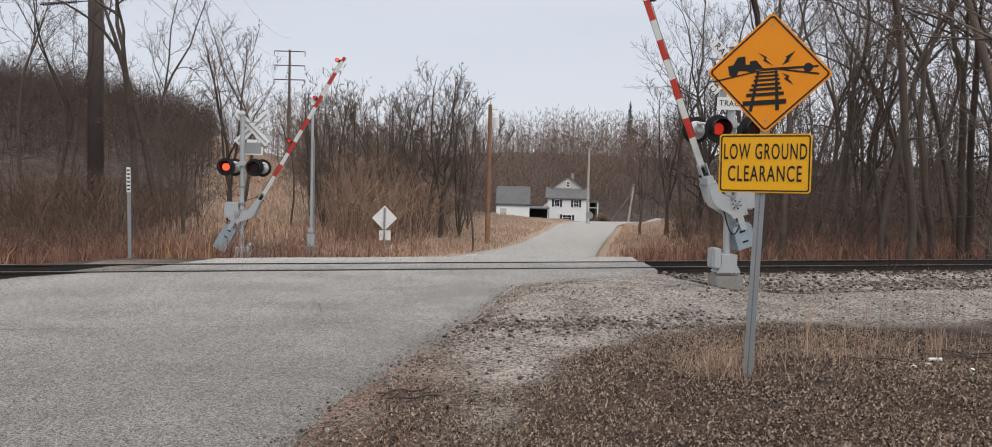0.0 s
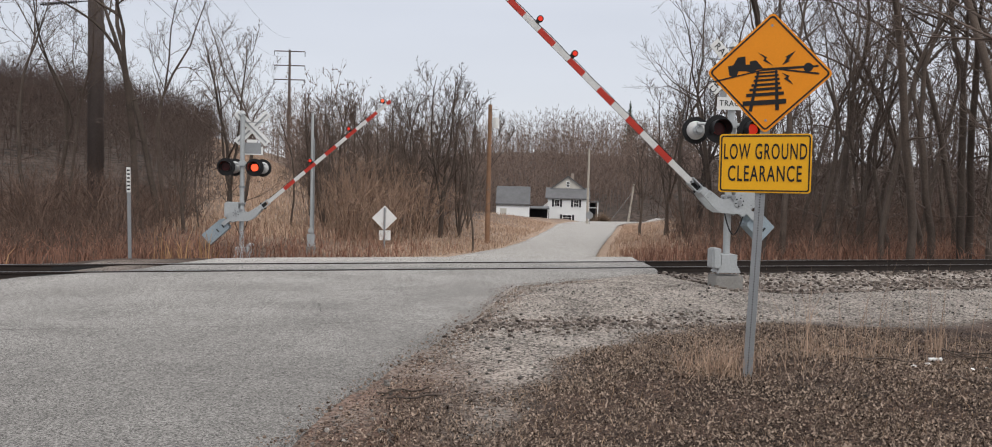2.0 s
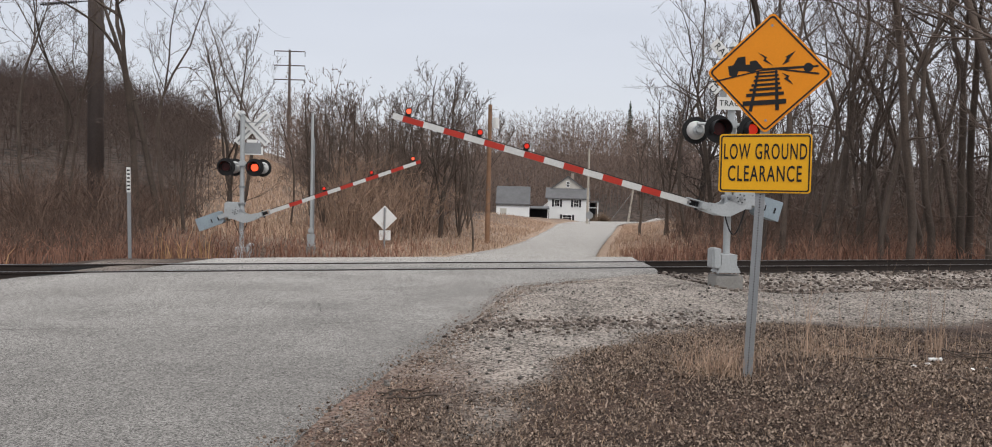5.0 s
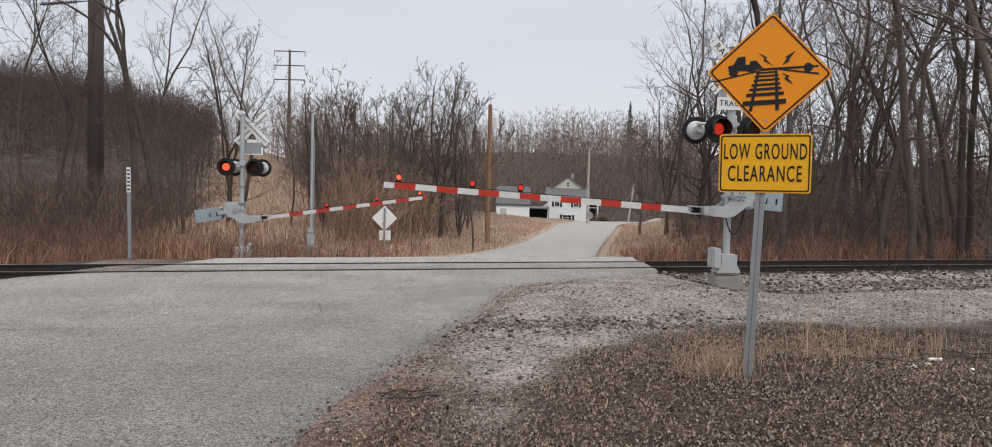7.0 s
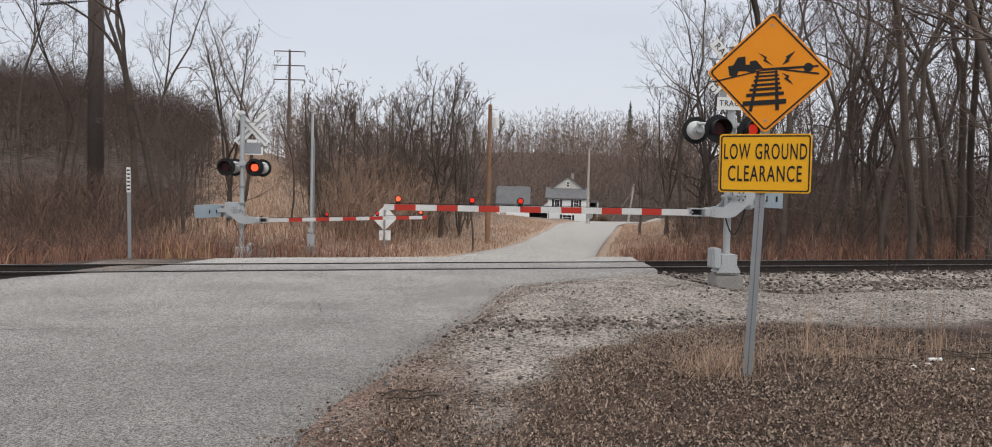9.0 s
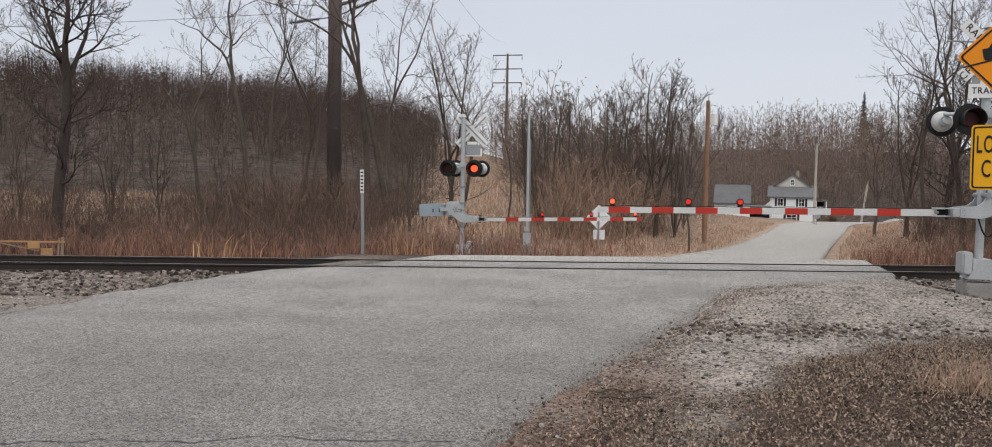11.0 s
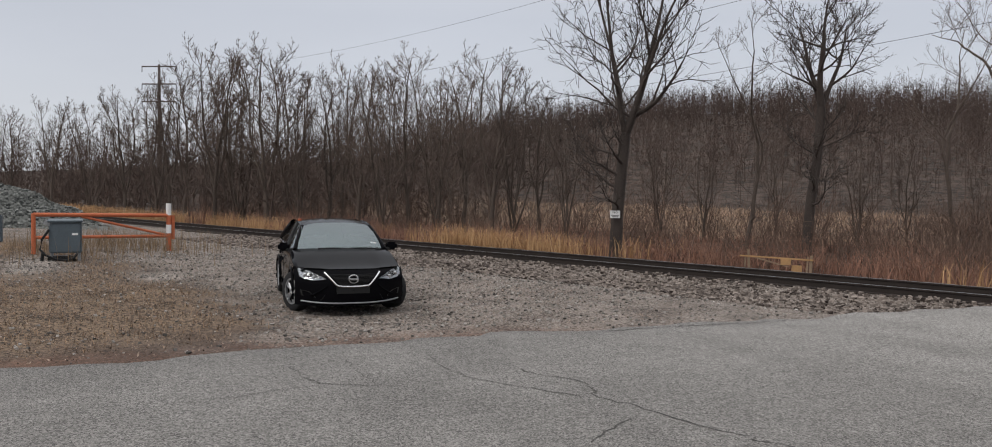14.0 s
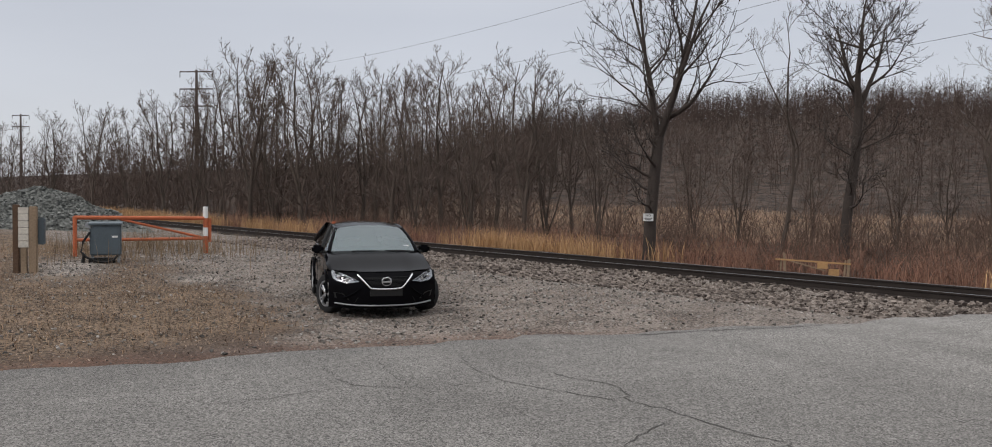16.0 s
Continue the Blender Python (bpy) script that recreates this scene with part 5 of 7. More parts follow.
part("porch_roof", box(4.3, 1.2, 4.1, 2.0, 2.4, 0.14), M_SHINGLE, house)
for x in (3.6, 5.1):
    part("porch_post", box(x, 0.1, 2.5, 0.14, 0.14, 3.2), M_SIDING, house)
part("porch_rail", box(4.35, 0.1, 3.1, 1.8, 0.08, 0.08), M_SIDING, house)
part("porch_wall", box(4.0, 2.4, 2.2, 1.6, 0.2, 3.4), M_DARK, house)
part("corner_board", box(-3.2, -0.04, 2.3, 0.16, 0.06, 4.6), M_SIDING, house)
part("corner_board", box(3.2, -0.04, 2.3, 0.16, 0.06, 4.6), M_SIDING, house)

shed = thing("outbuilding", "white outbuilding with a steep grey roof", "shed", at=pose(2.2, 130.0, -3.6, 0, 0, -2))
part("wall", box(0.3, 2.5, 1.3, 5.2, 5.0, 3.0), M_SIDING, shed, "white wall")
bm = prism([(-0.3, 2.6), (2.6, 5.3), (5.3, 2.6), (5.3, 2.75), (2.6, 5.5), (-0.3, 2.78)], -3.0, 2.4)
bmesh.ops.rotate(bm, verts=bm.verts, matrix=Matrix.Rotation(radians(90), 3, "Z"))
part("roof", bm, M_SHINGLE, shed, "grey shingle roof")
part("door", box(-1.2, -0.03, 0.95, 1.0, 0.08, 2.1), M_GABLE, shed)
port = thing("carport", "open lean-to shelter between house and outbuilding", "carport", at=pose(6.6, 133.0, -3.8, 0, 0, -3))
part("roof", box(0, 1.5, 2.35, 3.6, 3.4, 0.16, turn=pose(0, 0, 0, 4, 0, 0)), M_SHINGLE, port)
for x in (-1.6, 1.6):
    part("post", box(x, 0, 1.0, 0.16, 0.16, 2.6), M_SIDING, port)
part("back_wall", box(0, 3.2, 1.0, 3.6, 0.15, 2.6), M_DARK, port)
tr = thing("flatbed_trailer", "dark flatbed trailer parked beside the house", "trailer", at=pose(8.0, 126.0, gz(8.0, 126.0), 0, 0, 4))
part("bed", box(0, 0, 0.75, 3.6, 1.6, 0.18), M_PLASTIC, tr, bevel=0.02)
part("rail", box(0, -0.8, 1.0, 3.4, 0.06, 0.10), M_PLASTIC, tr)
for x in (-0.5, 0.4):
    part("wheel", rod((x, -0.85, 0.34), (x, -0.65, 0.34), 0.34, n=20), M_TYRE, tr)
part("tongue", box(2.3, 0, 0.55, 1.2, 0.12, 0.1), M_PLASTIC, tr)

stop = thing("stop_sign", "back of an octagonal stop sign on a post", "road sign", at=pose(10.1, 90.5, gz(10.6, 90.5) - 0.2))
part("post", box(0, 0, 0.7, 0.07, 0.05, 2.2), M_GALV, stop)
o = part("panel", prism([(0.42 * math.cos(radians(22.5 + 45 * k)), 0.42 * math.sin(radians(22.5 + 45 * k))) for k in range(8)], 0.03, 0.04), M_GALV, stop, "bare back of the octagon")
o.matrix_basis = pose(0, 0, 1.35)

# ---- litter on the ground ----
tube = thing("litter", "white crumpled drink cup lying in dead leaves", "litter", at=pose(5.05, 9.42, gz(5.05, 9.42) + 0.035, 0, 0, -8))
part("cup", rod((-0.07, 0, 0), (0.07, 0, 0.005), 0.020, 0.024, 16), M_WHITE, tube)
for x, y, a, s in ((4.42, 8.65, 30, 0.03), (5.1, 8.75, 80, 0.035), (5.35, 8.9, 140, 0.03), (4.75, 9.0, 10, 0.035)):
    b = thing("paper_scrap", "small pale scrap of paper among leaves", "litter", "paper scraps", at=pose(x, y, gz(x, y) + 0.03, 8, 5, a))
    part("scrap", sheet(lambda p, q: (p * s, q * s * 0.6, 0.012 * math.sin(p * 3 + q)), [-1, -0.3, 0.4, 1], [-1, 0, 1]), M_WHITE, b)
rs = np.random.default_rng(77)
for x, y, ln, a in ((-0.95, 7.4, 0.55, 20), (-0.6, 7.75, 0.5, 200), (-0.75, 6.2, 0.35, 100), (3.9, 9.9, 0.9, 25), (6.9, 10.6, 1.3, 40), (5.0, 7.9, 0.9, 150), (4.6, 8.9, 0.8, 170),
                     (-0.2, 7.3, 0.3, 80), (5.8, 8.9, 1.0, 120), (6.2, 9.8, 0.9, 165)):
    st = thing("stick", "crooked fallen twig lying on the ground", "stick", "fallen sticks", at=pose(x, y, gz(x, y) + 0.02, 0, 0, a))
    pts = [(ln * k / 6, 0.06 * ln * math.sin(k * 1.7 + x), 0.02 + 0.05 * ln * math.sin(k * 0.9 + y) ** 2) for k in range(7)]
    strip(pts, 0.009, M_BARK, st, "stem", n=6)
    strip([pts[3], (pts[3][0] + 0.15 * ln, 0.13 * ln, 0.05), (pts[3][0] + 0.3 * ln, 0.19 * ln, 0.04)], 0.005, M_BARK, st, "side_twig", n=5)

# ---- cracks in the asphalt: thin dark sunken seams ----
M_CRACK = mat("open crack", (0.06, 0.057, 0.053), 1.0, 0, 0.3)


def crack(points, w, seed):
    r = np.random.default_rng(seed)
    pts = []
    for (x0, y0), (x1, y1) in zip(points[:-1], points[1:]):
        k = max(2, int(math.hypot(x1 - x0, y1 - y0) / 0.10))
        for i in range(k):
            t = i / k
            pts.append((x0 + (x1 - x0) * t + r.normal(0, 0.018), y0 + (y1 - y0) * t + r.normal(0, 0.018)))
    pts.append(points[-1])
    vs, fs = [], []
    for i, (x, y) in enumerate(pts):
        a, b = pts[max(0, i - 1)], pts[min(len(pts) - 1, i + 1)]
        d = Vector((b[0] - a[0], b[1] - a[1])).normalized()
        ww = w * r.uniform(0.2, 0.8)
        u, v = uv(x, y)
        z = float(road_z(u, v)) + 0.025 + 0.012 * float(lumps(x, y, 0.6)) * (0 if 16.5 < v < 21.5 else 1)
        vs += [(x - d.y * ww, y + d.x * ww, z), (x + d.y * ww, y - d.x * ww, z)]
    for i in range(len(pts) - 1):
        fs.append((2 * i, 2 * i + 1, 2 * i + 3, 2 * i + 2))
    tagged(new("crack", mesh_of("crack", vs, fs, M_CRACK)), "jagged dark crack in the asphalt", "crack", "cracks in the road", kind="structure")


CRACKS = [
    ([(-9.25, 3.78), (-8.69, 3.68), (-7.98, 3.71), (-7.5, 3.92), (-7.05, 4.18), (-6.72, 4.37)], 0.012),
    ([(-8.11, 4.42), (-7.79, 4.45), (-7.48, 4.66), (-7.2, 4.72), (-6.65, 4.5), (-6.22, 4.63), (-5.85, 4.69), (-5.42, 4.75), (-5.04, 4.94)], 0.013),
    ([(-9.23, 2.13), (-8.68, 2.11), (-8.32, 2.22), (-8.07, 2.55), (-7.91, 2.97), (-7.95, 3.63)], 0.01),
    ([(-8.77, 2.75), (-8.38, 2.71), (-8.16, 2.71)], 0.009),
    ([(-8.03, 0.77), (-8.02, 1.28), (-8.17, 1.73), (-8.27, 2.21)], 0.008),
    ([(-9.31, 2.59), (-9.35, 2.79), (-8.99, 2.73)], 0.008),
    ([(-9.84, 6.64), (-9.78, 7.71), (-9.55, 9.31), (-9.56, 9.96)], 0.02),
    ([(-5.89, 4.32), (-5.66, 3.9), (-5.47, 3.63)], 0.01),
    ([(-8.33, 9.88), (-7.81, 10.12), (-7.11, 10.4)], 0.012),
    ([(-6.24, 10.43), (-5.16, 10.67), (-4.05, 10.98), (-2.85, 11.25), (-1.64, 11.8), (-0.57, 12.25)], 0.012),
    ([(-3.91, 14.53), (-2.93, 14.63), (-2.0, 15.16), (-0.99, 15.74)], 0.02),
    ([(-7.45, 13.86), (-6.31, 14.16), (-4.93, 14.25)], 0.012),
    ([(-2.88, 13.37), (-2.66, 12.73), (-2.61, 12.11)], 0.01),
    ([(1.2, 17.95), (1.81, 17.25), (2.81, 16.91), (4.09, 16.85)], 0.015),
    ([(-5.01, 4.88), (-4.4, 5.12), (-3.71, 5.3), (-3.25, 5.57), (-2.56, 5.67), (-1.85, 5.93)], 0.012),
]
for i, (points, w) in enumerate(CRACKS):
    crack(points, w, i)


# ---- bare trees ----
def unit(v):
    return v / max(1e-9, np.linalg.norm(v))


def grow(rng, height, r, limbs, boughs, twigs, first=0.3, rise=0.9, wander=0.05, spread=0.42, stems=1, twig_r=0.008, steps=6, trunk_steps=11, bough_steps=3):
    """Bars of a bare tree: trunk and limbs, then boughs and twigs; each bar is start, end, two radii."""
    wood, fine = [], []

    def branch(p, d, length, r0, r1, steps, curve, up, out):
        pts, rad = [p], [r0]
        for k in range(steps):
            d = unit(d + rng.normal(0, curve, 3) + np.array([0, 0, up]))
            p = p + d * length / steps
            pts.append(p)
            rad.append(r0 + (r1 - r0) * (k + 1) / steps)
            out.append((pts[-2], p, rad[-2], rad[-1]))
        return pts, rad, d

    for s in range(stems):
        a = rng.uniform(0, 6.28)
        lean = 0.04 if stems == 1 else rng.uniform(0.10, 0.38)
        d0 = unit(np.array([math.cos(a) * lean, math.sin(a) * lean, 1.0]))
        hh = height * (1.0 if s == 0 else rng.uniform(0.6, 0.95))
        rr = r * (1.0 if s == 0 else rng.uniform(0.5, 0.9))
        start = np.array([math.cos(a), math.sin(a), 0]) * (0 if stems == 1 else r * 1.2) + np.array([0, 0, -0.25])
        pts, rad, _ = branch(start, d0, hh, rr, rr * 0.10, trunk_steps, wander, 0.03, wood)
        for k in range(limbs):
            f = first + (0.97 - first) * ((k + rng.uniform(0, 0.9)) / limbs)
            i = min(len(pts) - 2, int(f * (len(pts) - 1)))
            w = f * (len(pts) - 1) - i
            p = pts[i] * (1 - w) + pts[i + 1] * w
            pr = rad[i] * (1 - w) + rad[i + 1] * w
            az = k * 2.4 + rng.uniform(-0.6, 0.6)
            el = rng.uniform(0.35, 0.95) * rise + 0.25 * f
            d = np.array([math.cos(az) * math.cos(el), math.sin(az) * math.cos(el), math.sin(el)])
            ln = hh * spread * (1.08 - f * 0.85) * rng.uniform(0.6, 1.15)
            lp, lr, _ = branch(p, d, ln, pr * rng.uniform(0.32, 0.58), max(twig_r, pr * 0.06), steps, 0.16, 0.07, wood)
            for b in range(boughs):
                g = 0.2 + 0.78 * (b + rng.uniform(0, 0.9)) / boughs
                j = min(len(lp) - 2, int(g * (len(lp) - 1)))
                q = lp[j] + (lp[j + 1] - lp[j]) * rng.uniform(0, 1)
                ax = unit(lp[j + 1] - lp[j])
                side = unit(np.cross(ax, rng.normal(0, 1, 3)))
                d2 = unit(ax * 0.7 + side * rng.uniform(0.5, 1.0) + np.array([0, 0, 0.15]))
                l2 = ln * rng.uniform(0.25, 0.5) * (1.15 - 0.6 * g)
                bp, br, _ = branch(q, d2, l2, max(lr[j] * 0.5, twig_r * 1.3), twig_r, bough_steps, 0.2, 0.05, fine)
                for t in range(twigs):
                    j2 = rng.integers(0, len(bp) - 1)
                    q2 = bp[j2] + (bp[j2 + 1] - bp[j2]) * rng.uniform(0.2, 1)
                    ax2 = unit(bp[j2 + 1] - bp[j2])
                    d3 = unit(ax2 * 0.8 + unit(rng.normal(0, 1, 3)) * 0.8 + np.array([0, 0, 0.12]))
                    l3 = l2 * rng.uniform(0.3, 0.6)
                    e = q2 + d3 * l3
                    fine.append((q2, e, twig_r, twig_r * 0.5))
    return wood, fine


def grow_forked(rng, height, r, leaders=2, fork=0.45, lean=0.28, limbs=6, first=0.15, spread=0.40, rise=0.75, sub=(5, 4, 3), wander=0.06, twig_r=0.006, low=0):
    """Bars of a bare tree whose trunk forks into leaders; limbs, boughs, branchlets and twigs follow. Each bar is start, end, two radii."""
    wood, fine, ends = [], [], []

    def run(p, d, length, r0, r1, steps, curve, up, out):
        pts, rad = [p], [r0]
        for k in range(steps):
            d = unit(d + rng.normal(0, curve, 3) + np.array([0, 0, up]))
            p = p + d * length / steps
            pts.append(p)
            rad.append(r0 + (r1 - r0) * (k + 1) / steps)
            out.append((pts[-2], p, rad[-2], rad[-1]))
        return pts, rad, d

    def at(pts, rad, f):
        g = min(f, 0.999) * (len(pts) - 1)
        i = int(g)
        return pts[i] + (pts[i + 1] - pts[i]) * (g - i), rad[i] + (rad[i + 1] - rad[i]) * (g - i), unit(pts[i + 1] - pts[i])

    def side_shoots(pts, rad, length, level):
        """Boughs on a limb, branchlets on a bough, twigs on a branchlet."""
        n = sub[level]
        turn = rng.uniform(0, 6.28)
        for k in range(n + 1):
            f = 0.22 + 0.78 * (k + rng.uniform(0.0, 0.8)) / n if k < n else 0.98
            p, pr, ax = at(pts, rad, f)
            turn += 2.4 + rng.uniform(-0.5, 0.5)
            e1 = unit(np.cross(ax, np.array([0.3, 0.2, 1.0])))
            e2 = np.cross(ax, e1)
            open_ = rng.uniform(0.45, 0.95) if k < n else rng.uniform(0.1, 0.35)
            d = unit(ax * math.cos(open_) + (e1 * math.cos(turn) + e2 * math.sin(turn)) * math.sin(open_) + np.array([0, 0, 0.14]))
            ln = length * (0.66 - 0.30 * f) * rng.uniform(0.7, 1.2)
            steps = (4, 2, 1)[level]
            q, qr, _ = run(p, d, ln, max(pr * (0.62, 0.6, 0.55)[level], twig_r), max(twig_r * (1.6, 1.1, 0.5)[level], pr * 0.12), steps, (0.17, 0.20, 0.1)[level], 0.06,
                           (wood, fine, ends)[level])
            if level < 2:
                side_shoots(q, qr, ln, level + 1)

    def limb(p, pr, az, el, ln):
        d = np.array([math.cos(az) * math.cos(el), math.sin(az) * math.cos(el), math.sin(el)])
        q, qr, _ = run(p, d, ln, pr * rng.uniform(0.42, 0.66), max(twig_r * 2, pr * 0.10), 6, 0.15, 0.06, wood)
        side_shoots(q, qr, ln, 0)

    p, rad, d = run(np.array([0, 0, -0.25]), np.array([0.0, 0, 1]), max(0.3, height * fork), r, r * 0.80, max(2, int(fork * 12)), wander, 0.04, wood)
    for k in range(low):
        q, pr, _ = at(p, rad, rng.uniform(0.35, 0.95))
        limb(q, pr * 0.5, rng.uniform(0, 6.28), rng.uniform(0.05, 0.5), height * spread * rng.uniform(0.35, 0.75))
    a0 = rng.uniform(0, 6.28)
    for s in range(leaders):
        a = a0 + s * 6.283 / leaders + rng.uniform(-0.4, 0.4)
        ln = lean * rng.uniform(0.5, 1.2) * (0.35 if s == 0 and leaders < 4 else 1.0)
        top = height * (1 - fork) * (1.0 if s == 0 else rng.uniform(0.72, 1.0))
        rr = rad[-1] * (0.85 if s == 0 else rng.uniform(0.5, 0.75))
        lp, lr, _ = run(p[-1], unit(d + np.array([math.cos(a) * ln, math.sin(a) * ln, 0])), top, rr, twig_r * 3, 10, wander * 1.5, 0.03, wood)
        for k in range(limbs):
            f = first + (0.97 - first) * (k + rng.uniform(0, 0.9)) / limbs
            q, pr, _ = at(lp, lr, f)
            limb(q, max(pr, twig_r * 4), k * 2.4 + s + rng.uniform(-0.6, 0.6), rng.uniform(0.45, 1.0) * rise + 0.3 * f, height * spread * (1.0 - 0.62 * f) * rng.uniform(0.6, 1.1))
        q, pr, _ = at(lp, lr, 0.9)
        limb(q, max(pr, twig_r * 4), a, 1.2, height * spread * 0.3)
    return wood, fine, ends


def bars(rows, sides):
    return tubes(np.array([r[0] for r in rows]), np.array([r[1] for r in rows]), np.array([r[2] for r in rows]), np.array([r[3] for r in rows]), sides)


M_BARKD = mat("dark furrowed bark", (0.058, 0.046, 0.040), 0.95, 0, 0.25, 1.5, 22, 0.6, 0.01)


def tree_kind(seed, label, height, r, bark=None, **kw):
    """A tree of two parts, trunk with limbs and crown of twigs, standing at the origin."""
    rng = np.random.default_rng(seed)
    wood, fine, ends = grow_forked(rng, height, r, **kw)
    t = thing("tree", label, "tree", "bare trees beside the track")
    v, f = bars([w for w in wood if w[2] > 0.035], 6)
    new("trunk", mesh_of("trunk", v, f, bark or M_BARK, True)).parent = t
    v, f = bars([w for w in wood if w[2] <= 0.035], 3)
    # the thinnest shoots are slivers that taper to a point
    ends = fine + ends
    p0, p1 = np.array([e[0] for e in ends]), np.array([e[1] for e in ends])
    side = np.cross(p1 - p0, rng.normal(0, 1, p0.shape))
    side = side / np.maximum(np.linalg.norm(side, axis=1, keepdims=True), 1e-6) * np.array([e[2] for e in ends])[:, None] * 1.2
    v2 = np.stack([p0 - side, p0 + side, p1 + side * 0.55, p1 - side * 0.55], 1).reshape(-1, 3)
    f2 = (np.arange(len(p0)) * 4)[:, None] + np.arange(4)[None] + len(v)
    new("crown", mesh_of("crown", np.concatenate([v, v2]), np.concatenate([f, f2]), bark or M_TWIG, True)).parent = t
    return t


TALL = "tall bare deciduous tree with grey brown bark"
kinds = [
    tree_kind(11, TALL, 17, 0.165, leaders=2, fork=0.42, limbs=6, spread=0.28, rise=0.80, sub=(4, 3, 3), wander=0.085, low=3),
    tree_kind(12, TALL, 15, 0.14, leaders=2, fork=0.36, limbs=6, spread=0.28, rise=0.85, sub=(4, 3, 3), wander=0.10, low=3),
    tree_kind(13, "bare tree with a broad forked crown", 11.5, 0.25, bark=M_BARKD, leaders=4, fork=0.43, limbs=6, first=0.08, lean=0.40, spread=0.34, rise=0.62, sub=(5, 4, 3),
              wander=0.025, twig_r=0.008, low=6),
    tree_kind(14, "bare multi-stemmed tree with fine brown twigs", 11, 0.14, leaders=6, fork=0.05, limbs=6, first=0.22, lean=0.27, spread=0.27, rise=0.95, sub=(4, 3, 3), twig_r=0.0085),
    tree_kind(15, "slender bare sapling with fine grey twigs", 12, 0.085, leaders=2, fork=0.5, limbs=6, spread=0.20, rise=0.95, sub=(4, 3, 3), low=3),
    tree_kind(16, TALL, 18, 0.155, leaders=2, fork=0.50, limbs=6, spread=0.25, rise=0.9, sub=(4, 3, 3), wander=0.09, low=2),
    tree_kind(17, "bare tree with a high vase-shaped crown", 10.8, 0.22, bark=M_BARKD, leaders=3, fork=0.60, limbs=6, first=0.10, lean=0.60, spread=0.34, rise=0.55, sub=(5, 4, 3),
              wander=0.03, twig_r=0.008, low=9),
    tree_kind(18, "bare round-crowned tree with fine brown twigs", 10.5, 0.16, leaders=3, fork=0.22, limbs=8, first=0.12, lean=0.30, spread=0.34, rise=0.80, sub=(4, 3, 3), twig_r=0.0085, low=3),
]


def plant(kind, az, d, size=1.0, turn=0.0, lean=0.0):
    """Stands a copy of one kind at a bearing (degrees left of straight ahead) and a distance."""
    x, y = -math.sin(radians(az)) * d, math.cos(radians(az)) * d
    c = copy_thing(kinds[kind], pose(x, y, gz(x, y) - 0.1, lean, lean * 0.6, turn))
    c.scale = (size, size, size)
    return c


plant(2, 55.0, 31.0, 0.98, 40)
plant(6, 42.6, 36.0, 1.00, 150)
plant(1, 46.4, 37.0, 0.70, 20)
for k, az, d, s in ((1, 34.2, 50, 0.85), (5, 31.2, 50, 1.0), (1, 28.3, 48, 0.92), (7, 20.7, 37, 0.5), (7, 17.8, 41, 0.88), (4, 29.4, 46, 1.15), (4, 27.2, 45, 0.95), (0, 23.3, 40, 1.02), (5, 22.2, 41, 0.92), (1, 21.6, 43, 0.85),
                    (1, 17.3, 46, 0.80), (4, 19.7, 38, 0.45), (7, 3.9, 44, 0.86), (3, 4.9, 47, 0.80), (3, 2.6, 48, 0.78), (7, 9.4, 44, 0.66), (3, 12.6, 50, 0.70), (3, 6.4, 45, 0.66), (7, 5.8, 50, 0.82), (3, 8.2, 46, 0.70), (7, 10.7, 48, 0.76), (3, 11.8, 42, 0.55), (4, 1.6, 40, 0.66),
                    (3, 2.0, 56, 0.75), (3, 7.0, 62, 0.9), (3, 12.5, 58, 0.8), (4, 14.0, 44, 0.6)):
    plant(k, az, d, s, az * 37 % 360)
# the tree line across the track
for i, (az, d, h) in enumerate(((58.3, 43, 7.5), (60.2, 50, 8.5), (62.0, 46, 9.0), (63.6, 45, 10.2), (65.4, 52, 10.4), (67.2, 47, 9.6), (69.2, 54, 11.4), (71.0, 49, 9.6), (72.7, 52, 10.6),
                                (74.6, 56, 10.2), (76.6, 53, 10.6), (78.6, 54, 11.6), (80.4, 58, 11.8), (82.0, 56, 11.6), (83.8, 64, 11.4), (85.4, 66, 10.6), (87.2, 72, 10.0), (89.2, 78, 9.8),
                                (91.4, 84, 10.0), (93.6, 92, 9.6), (96.0, 98, 9.4), (66.3, 62, 11.0), (70.2, 64, 11.5), (73.8, 66, 11.5), (77.5, 68, 12.5), (81.2, 70, 13), (84.6, 78, 12),
                                (52.0, 46, 6.5), (49.2, 44, 5.2), (44.6, 45, 5.8), (39.6, 46, 6.0), (36.8, 44, 5.0), (33.0, 46, 4.5))):
    k = (3, 7, 3, 7, 7)[i % 5]
    plant(k, az, d, h / (11 if k == 3 else 10.5), i * 71)
# woods on the right of the road
rng = np.random.default_rng(5)
for i in range(40):
    az = -14.5 - 19.5 * (i + rng.uniform(0, 0.8)) / 40
    d = rng.uniform(36, 62) if i % 3 else rng.uniform(31, 38)
    plant((0, 5, 1, 7, 5)[i % 5], az, d, rng.uniform(0.76, 1.06) * (0.80 if az > -17 else 1.0), rng.uniform(0, 360), rng.uniform(-4, 4))
for az, d, k, s in ((-9.8, 62, 7, 0.75), (-11.5, 52, 7, 0.9), (-12.8, 46, 1, 0.8), (-13.6, 50, 2, 0.85)):
    plant(k, az, d, s, az * 53)
# a tree just out of view whose thin boughs hang into it
edge = tree_kind(31, "bare tree with long thin drooping boughs", 9, 0.14, leaders=2, fork=0.25, limbs=12, first=0.05, spread=0.58, rise=0.30, sub=(5, 4, 3), twig_r=0.0035, low=6)
edge.matrix_world = pose(8.0, 9.6, gz(8.0, 9.6) - 0.1, 0, 0, 30)
